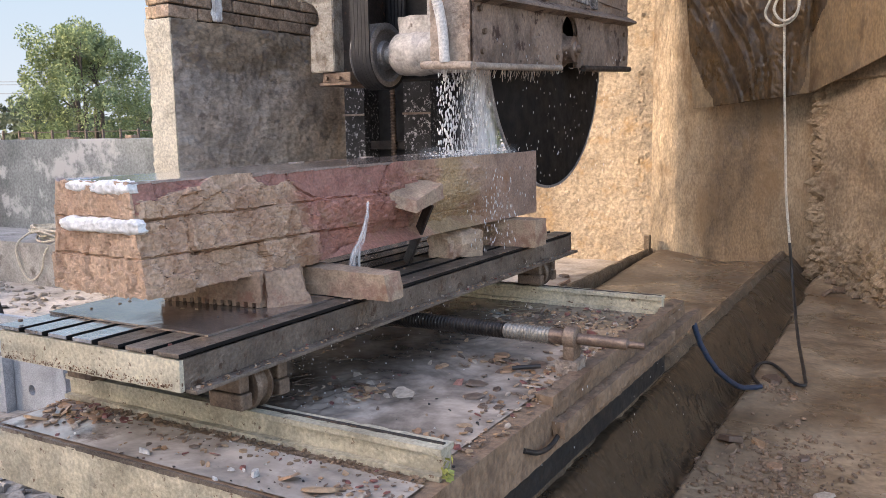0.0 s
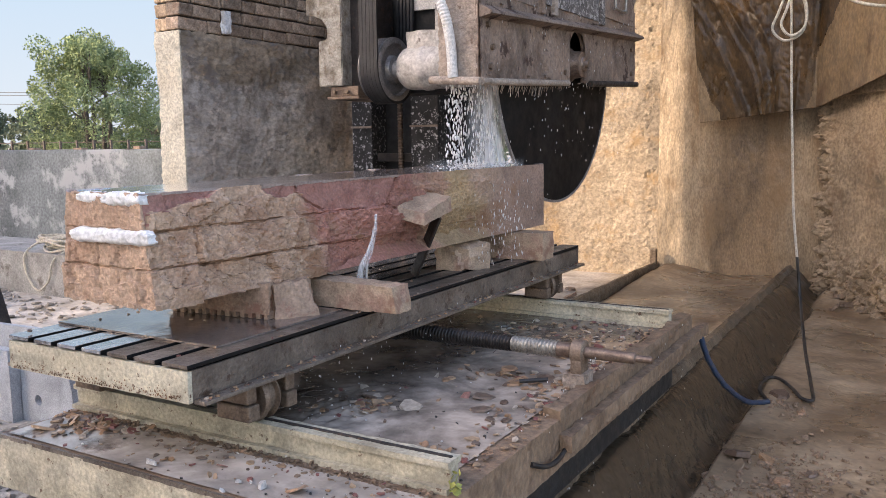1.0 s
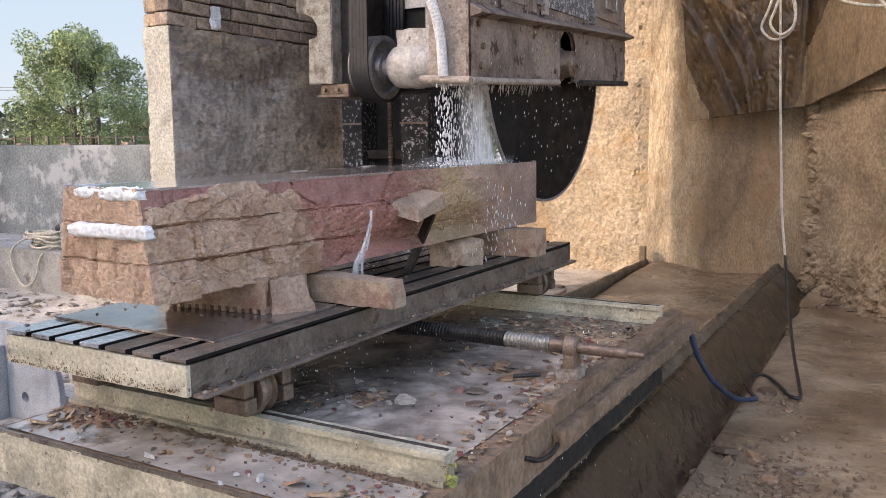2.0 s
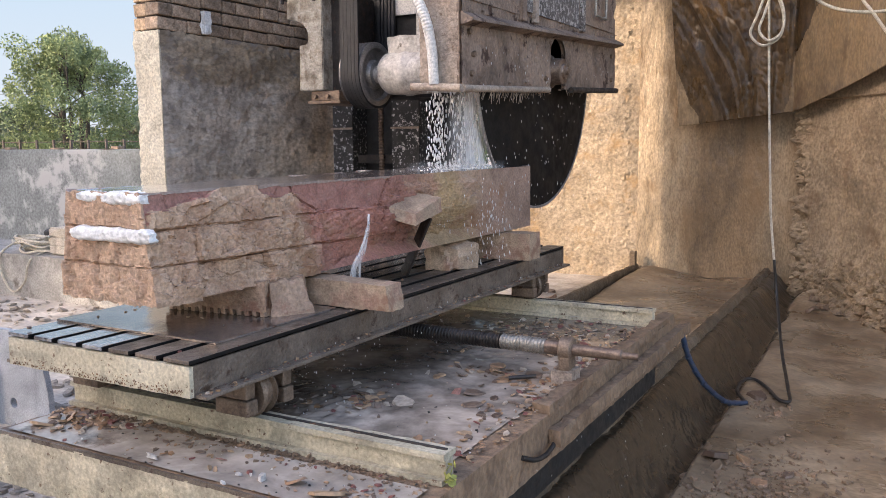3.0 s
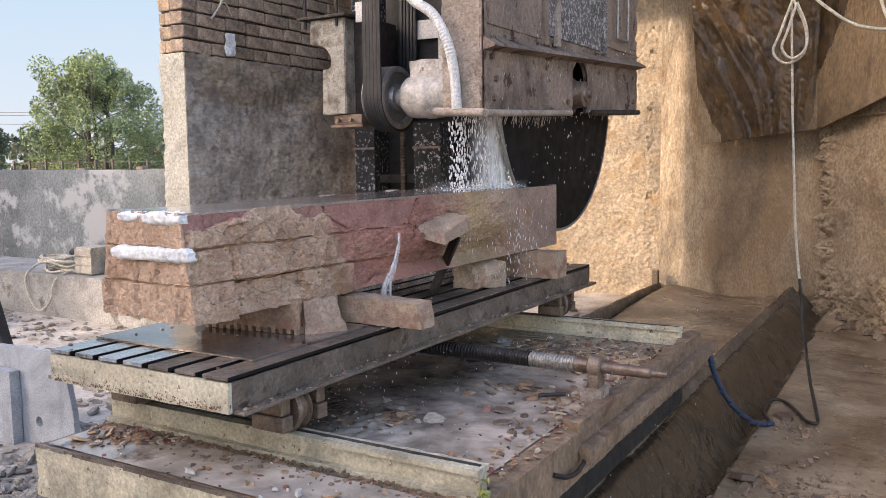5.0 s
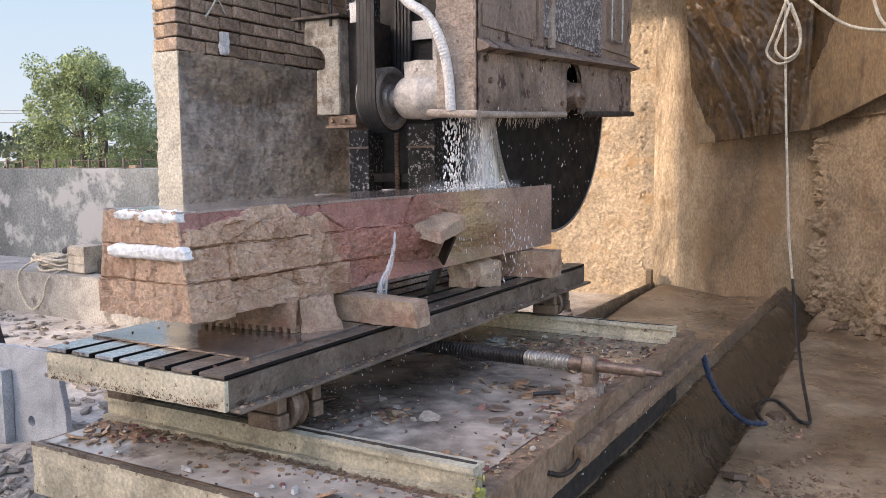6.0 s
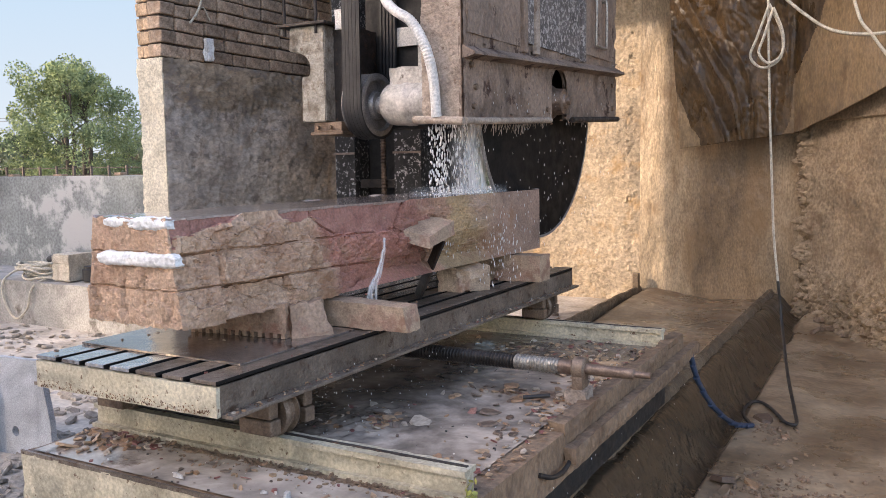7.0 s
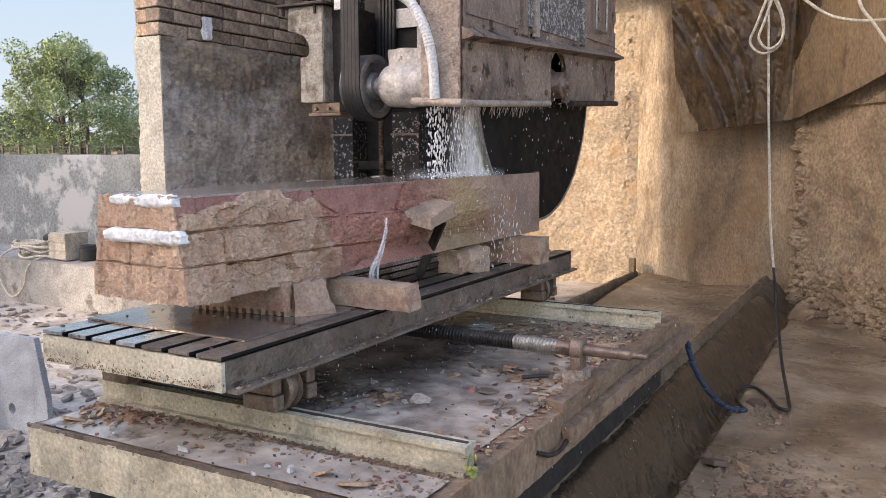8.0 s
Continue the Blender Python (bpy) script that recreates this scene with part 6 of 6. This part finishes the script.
        tagged(part("coping_brick", bm, "brick", origin=(x, 6.7, 1.45)), "loose brick lying on the yard wall", "brick", "coping bricks")
    # crate, dark can and timber on the ledge
    ob = thing("wooden_crate", (-7.27, 5.4, 0.43), "small weathered pale crate on the ledge", "crate")
    bm = bmesh.new()
    box(bm, -7.37, -7.13, 5.26, 5.52, 0.433, 0.70, 0.006)
    part("crate_body", bm, "crate", ob)
    for z in (0.48, 0.565, 0.65):
        bm = bmesh.new()
        box(bm, -7.375, -7.125, 5.248, 5.2575, z - 0.035, z + 0.035, 0.003)
        part("slat", bm, "crate", ob)
    bm = bmesh.new()
    lathe(bm, (-6.98, 5.4, 0.433), (0, 0, 1), [(0, 0.08), (0.01, 0.09), (0.12, 0.09), (0.13, 0.07), (0.15, 0.07)], 24)
    tagged(part("dark_can", bm, "rubber", origin=(-6.98, 5.4, 0.433), smooth=40), "dark can beside the crate on the ledge", "can")
    bm = bmesh.new()
    box(bm, -8.4, -7.42, 5.66, 5.76, 0.433, 0.53, 0.006)
    tagged(part("timber", bm, "crate", origin=(-7.9, 5.7, 0.433)), "short timber lying on the ledge", "timber")
    bm = bmesh.new()
    lathe(bm, (-8.0, 5.66, 0.58), (1, 0.1, 0), [(0, 0.03), (0.05, 0.05), (0.35, 0.05), (0.4, 0.02)], 16)
    tagged(part("dark_tool", bm, "rubber", origin=(-7.9, 5.7, 0.53), smooth=40), "dark tool lying on the timber", "tool")
    bm = bmesh.new()
    for k in range(13):
        cx, cy = -7.75 + r.uniform(-0.12, 0.12), 5.35 + r.uniform(-0.05, 0.05)
        rad = r.uniform(0.12, 0.30)
        pts = [Vector((cx + rad * math.cos(a), cy + rad * 0.6 * math.sin(a), 0.455 + 0.010 * k + 0.05 * noise.noise(Vector((a, k, 0))))) for a in [2 * math.pi * i / 24 for i in range(25)]]
        tube(bm, pts, 0.012, 6)
    tube(bm, smooth_path([(-7.85, 5.25, 0.56), (-7.96, 5.11, 0.42), (-7.93, 5.09, 0.22), (-7.76, 5.08, 0.06), (-7.58, 5.09, 0.16), (-7.5, 5.11, 0.38), (-7.45, 5.3, 0.48)], 50), 0.011, 6)
    tagged(part("rope_coil", bm, "rope", origin=(-7.7, 5.35, 0.44), smooth=60), "loose coil of pale rope hanging over the ledge", "rope")


def leaf_cloud(bm, blobs, per, size, r):
    for c, rad in blobs:
        c = Vector(c)
        for _ in range(int(per * rad * rad)):
            d = Vector((r.gauss(0, 1), r.gauss(0, 1), r.gauss(0, 1))).normalized()
            p = c + d * rad * (0.35 + 0.65 * r.random() ** 0.5)
            a = Vector((r.gauss(0, 1), r.gauss(0, 1), r.gauss(0, 1))).normalized() * size * r.uniform(0.6, 1.3)
            b = a.cross(Vector((r.gauss(0, 1), r.gauss(0, 1), r.gauss(0, 1)))).normalized() * size * 0.45
            bm.faces.new([bm.verts.new(p + q) for q in (a, b, -a, -b)])


def tree(at, height, spread, seed, leafmat, per, size, label, base_h=0.2):
    r = random.Random(seed)
    ob = thing("tree", at, label, "tree", "trees beyond the wall")
    o = Vector(at)
    bm = bmesh.new()
    blobs = []
    for s in range(5):
        a = r.uniform(0, 6.28)
        foot = o + Vector((math.cos(a), math.sin(a), 0)) * spread * 0.13
        tip = o + Vector((math.cos(a) * spread * r.uniform(0.1, 0.5), math.sin(a) * spread * r.uniform(0.1, 0.5), height * r.uniform(0.6, 0.9)))
        mid = (foot + tip) / 2 + Vector((r.uniform(-.3, .3), r.uniform(-.3, .3), 0))
        pts = smooth_path([foot, mid, tip], 12)
        tube(bm, pts, lambda t: 0.16 * (1 - 0.8 * t), 7)
        for i in range(7):
            p = pts[r.randint(4, 11)]
            q = p + Vector((r.gauss(0, 1) * spread * 0.26, r.gauss(0, 1) * spread * 0.26, r.uniform(0.1, 0.28) * height))
            tube(bm, smooth_path([p, (p + q) / 2 + Vector((0, 0, 0.15)), q], 6), lambda t: 0.05 * (1 - 0.8 * t), 5)
            rel = (q - o)
            if rel.z < height * 0.97:
                blobs.append((q, r.uniform(0.05, 0.11) * height))
    part("trunk", bm, "bark", ob, smooth=60)
    for _ in range(125):
        a, t = r.uniform(0, 6.28), r.random()
        zz = height * (base_h + (0.93 - base_h) * t)
        w = spread * math.sin(math.pi * min(max(0.22 + 0.72 * t, 0), 1)) * r.uniform(0.4, 1.0)
        blobs.append((o + Vector((math.cos(a) * w, math.sin(a) * w, zz)), r.uniform(0.045, 0.105) * height))
    bm = bmesh.new()
    leaf_cloud(bm, blobs, per, size, r)
    part("crown", bm, leafmat, ob)
    return ob


def build_distance():
    tree((-37.6, 28.55, 0), 7.25, 3.8, 3, "leaf", 620, 0.085, "broad green tree with several trunks beyond the wall", 0.15)
    tree((-53, 30.5, 0), 6.0, 2.6, 5, "leaf_far", 400, 0.16, "hazy green tree further off beyond the wall")
    for k, (x, y, h, s) in enumerate(((-70, 62, 5.0, 5), (-84, 58, 5.5, 6), (-62, 60, 4.6, 4), (-96, 66, 6, 6), (-50, 56, 4.4, 4.5), (-76, 70, 6, 6), (-36, 60, 4, 5), (-60, 46, 3.2, 3))):
        tree((x, y, 0), h, s, 20 + k, "leaf_far", 170, 0.28, "distant pale green tree on the horizon", 0.1)
    for k, (x, y, h, s) in enumerate(((-12.5, 19, 4.6, 2.2), (-14.5, 21, 5.0, 2.4), (-9.8, 17, 4.2, 2.0))):
        tree((x, y, 0), h, s, 40 + k, "leaf", 420, 0.09, "green tree behind the saw")
    bm = bmesh.new()
    r = random.Random(9)
    blobs = [((-38 + r.gauss(0, 12), 34 + r.gauss(0, 7), r.uniform(0.2, 0.9)), r.uniform(0.4, 1.0)) for _ in range(90)]
    leaf_cloud(bm, blobs, 90, 0.16, r)
    tagged(part("scrub", bm, "leaf_far", origin=(-38, 34, 0)), "low green scrub beyond the yard wall", "scrub", kind="stuff")
    # fence far off
    ob = thing("field_fence", (-36, 25, 0), "low grey post fence at the edge of the field", "fence")
    for i in range(26):
        p = Vector((-46 + i * 0.95, 23.5 + i * 0.22, 0))
        bm = bmesh.new()
        box(bm, p.x - 0.05, p.x + 0.05, p.y - 0.05, p.y + 0.05, -0.1, 1.75, 0.01)
        part("post", bm, "mortar", ob)
    for z in (0.9, 1.3, 1.65):
        bm = bmesh.new()
        tube(bm, [Vector((-46, 23.5, z)), Vector((-22.3, 29.0, z))], 0.02, 5)
        part("rail", bm, "mortar", ob)
    for z in (5.2, 4.95, 4.2):
        line("power_line", "black", [(-95, 38, z + 1.9), (-60, 46, z + 0.7), (-25, 54, z + 1.0)], 0.022, "thin power line crossing the sky", "power line", 30, "power lines")


# ---------------------------------------------------------------- water
WATER = []                          # (object, drop length, seconds a drop, rides: "head" or "carriage" or "")


def drops(name, label, spots, span, r, size, mat="drop", fall=0.18, rides="", stretch=3.0, vx=0.0):
    """Drops in a column that repeats every span metres, so that it can fall on and on."""
    bm = bmesh.new()
    base = Vector(spots[0])
    for p in spots:
        p = Vector(p)
        s = size * r.uniform(0.5, 1.4)
        for k in (0, 1):
            g = bmesh.ops.create_icosphere(bm, subdivisions=1, radius=s)
            bmesh.ops.scale(bm, verts=g["verts"], vec=(1, 1, stretch))
            bmesh.ops.translate(bm, verts=g["verts"], vec=p + Vector((0, 0, span * k)))
    ob = tagged(part(name, bm, mat, origin=base, smooth=80), label, "water", "falling water", "stuff")
    WATER.append((ob, span, fall, rides))
    return ob


def build_water():
    r = random.Random(31)
    zs = 1.385
    # curtain below the spray pipe and the front of the housing
    H = 0.36
    for k in range(3):
        spots = []
        for _ in range(75):
            u = r.random()
            x = -1.805 + 0.06 * u
            spots.append((x + r.gauss(0, 0.004), 3.08 + r.uniform(0.0, 0.10), zs - 0.005 + r.random() * H))
        drops("water_curtain", "white water curtain falling from the spray pipe onto the stone", spots, H, r, 0.0030, fall=0.16 + 0.02 * k, stretch=3)
    for k in range(3):
        spots = [(-1.755 + r.uniform(-0.02, 0.012), 3.36 + max(-0.22, min(0.32, r.gauss(0, 0.13))), zs - 0.005 + r.random() * H) for _ in range(230)]
        drops("water_stream", "dense white stream of cooling water beside the blade", spots, H, r, 0.0015, "foam", 0.15 + 0.02 * k, stretch=7)
    for k, (x, ya, yb) in enumerate(((-1.745, 3.14, 3.62), (-1.755, 3.18, 3.60), (-1.765, 3.22, 3.56))):
        bm = bmesh.new()
        grid(bm, 24, 20, lambda u, v: (x + 0.012 * noise.noise(Vector((u * 5, v * 1.5, k * 7))), ya + (yb - ya) * u + (0.5 - u) * 0.10 * v, 1.383 + 0.42 * v))
        ob = tagged(part("water_sheet", bm, "mist", origin=(x, ya, 1.383), smooth=80), "white misty sheet of falling cooling water", "water", "falling water")
    for x, ya, yb, h in ((-1.70, 2.98, 3.66, 0.05), (-1.76, 2.92, 3.70, 0.06), (-1.82, 2.95, 3.6, 0.05)):
        bm = bmesh.new()
        grid(bm, 30, 4, lambda u, v: (x + 0.02 * noise.noise(Vector((u * 6, x * 9, 0))), ya + (yb - ya) * u, 1.384 + h * v))
        tagged(part("spray_haze", bm, "spray", origin=(x, ya, 1.384), smooth=80), "white haze of spray over the wet stone", "water", "falling water")
    # strings of drops from the lower edge of the housing
    spots = [(-1.612 + r.gauss(0, 0.006), r.uniform(3.2, 4.9), zs + r.random() * 0.40) for _ in range(90)]
    drops("dripping_water", "water drops dripping from the edge of the housing", spots, 0.40, r, 0.0012, fall=0.22, stretch=5)
    # spray over the flank of the stone and off the table's edge
    spots = [(-1.64 + abs(r.gauss(0, 0.03)), r.gauss(3.27, 0.11), 1.05 + 0.24 * r.random()) for _ in range(80)]
    drops("splashing_water", "water splashing down the flank of the stone", spots, 0.12, r, 0.0014, fall=0.1, rides="carriage", stretch=5)
    spots = [(-1.575 + r.gauss(0, 0.012), r.uniform(1.9, 4.0), 0.64 + r.random() * 0.2) for _ in range(60)]
    drops("dripping_water", "water dripping off the table edge", spots, 0.2, r, 0.0011, fall=0.2, rides="carriage", stretch=3.0)
    spots = [(-1.66 + r.gauss(0, 0.06), r.gauss(1.98, 0.10), 0.64 + abs(r.gauss(0, 0.03))) for _ in range(24)]
    drops("splashing_water", "water splashing into the slurry", spots, 0.12, r, 0.0015, fall=0.2, rides="carriage", stretch=1.3)
    spots = [(-0.95 + r.gauss(0, 0.008), r.uniform(2.2, 4.0), 0.02 + r.random() * 0.45) for _ in range(34)]
    drops("dripping_water", "water dripping from the carriage flank", spots, 0.45, r, 0.0012, fall=0.28, rides="carriage", stretch=3.0)
    # trickle down the stone
    bm = bmesh.new()
    pts = smooth_path([(-1.728, 2.45, 1.245), (-1.722, 2.43, 1.19), (-1.725, 2.40, 1.12), (-1.735, 2.37, 1.06), (-1.74, 2.36, 0.96)], 40)
    tube(bm, pts, lambda t: 0.003 + 0.007 * t + 0.002 * math.sin(t * 30), 8)
    tube(bm, [p + Vector((0.004, 0.03 * (i / 39) ** 1.5, 0)) for i, p in enumerate(pts)], lambda t: 0.003 + 0.006 * t, 6)
    tube(bm, [p + Vector((0.002, -0.028 * (i / 39) ** 1.5, 0)) for i, p in enumerate(pts)], lambda t: 0.003 + 0.004 * t, 6)
    CARRIED.append(tagged(part("water_trickle", bm, "trickle", origin=(-1.7, 2.5, 0.96), smooth=80), "white trickle of water running down the stone", "water"))
    # thin foam where the water strikes the stone
    bm = bmesh.new()
    for _ in range(420):
        x, y = -1.75 + r.gauss(0, 0.04), r.gauss(3.3, 0.16)
        if x < -1.73 + 0.1 * (y - 3.1):
            g = bmesh.ops.create_icosphere(bm, subdivisions=1, radius=r.uniform(0.0015, 0.004))
            bmesh.ops.translate(bm, verts=g["verts"], vec=(x, y, 1.385 + abs(r.gauss(0, 0.012))))
    SUNK_STILL.append(tagged(part("foam", bm, "foam", origin=(-1.7, 3.12, 1.385), smooth=80), "white foam where the water strikes the stone", "foam", kind="stuff"))


SUNK_STILL = []


def build_hose():
    """Blue hose from the carriage to the floor, in short stiff pieces."""
    pts = smooth_path(HOSE, 13)
    ob = []
    for i in range(12):
        bm = bmesh.new()
        a, b = pts[i], pts[i + 1]
        d = (b - a) * 0.12
        tube(bm, smooth_path([a - d, a, b, b + d], 8), 0.0145, 10)
        ob.append((tagged(part("hose_piece", bm, "blue", origin=a, smooth=60), "dark blue water hose from carriage to floor", "hose", "blue hose pieces"), 1 - i / 12))
    return ob


build_carriage()
build_table()
build_block()
build_packing()
head, blade, pulley = build_head()
build_gantry()
build_tarp()
build_lines()
hose_pieces = build_hose()
build_yard()
build_distance()
build_water()
build_chips()
build_floor_bits()
build_pier()


def motions():
    def ramp(rows, t):
        for (a, va), (b, vb) in zip(rows, rows[1:]):
            if a <= t <= b:
                return va + (vb - va) * (t - a) / (b - a)
        return rows[-1][1]

    def shifted(ob, rows, axis, k=1.0):
        o, turn = Vector(ob.location), ob.rotation_euler.to_matrix().to_4x4()
        walk(ob, [(t, Matrix.Translation(o + Vector(axis) * (v * k)) @ turn) for t, v in rows])
    for ob in CARRIED:
        shifted(ob, FEED, (0, 1, 0))
    for ob in SUNK:
        shifted(ob, SINK, (0, 0, 1))
    for ob, k in hose_pieces:
        shifted(ob, FEED, (0, 1, 0), k)
    # blade and pulley turn on their axle
    for ob in (blade, pulley):
        o = Vector(ob.location)
        walk(ob, [(i / 10, Matrix.Translation(o) @ Matrix.Rotation(radians(-76 * i), 4, "X")) for i in range(81)])
    # water falls a column's length again and again
    for k, (ob, span, fall, rides) in enumerate(WATER):
        o = Vector(ob.location)
        n = max(3, round(fall * FPS))
        rows = []
        for i in range(0, 8 * FPS + 1):
            ph = (i + 2 * k) % n
            if ph in (0, n - 1) or i in (0, 8 * FPS):
                t = i / FPS
                p = o + Vector((0, ramp(FEED, t) if rides == "carriage" else 0, -span * ph / n))
                rows.append((t, Matrix.Translation(p)))
        walk(ob, rows)


motions()
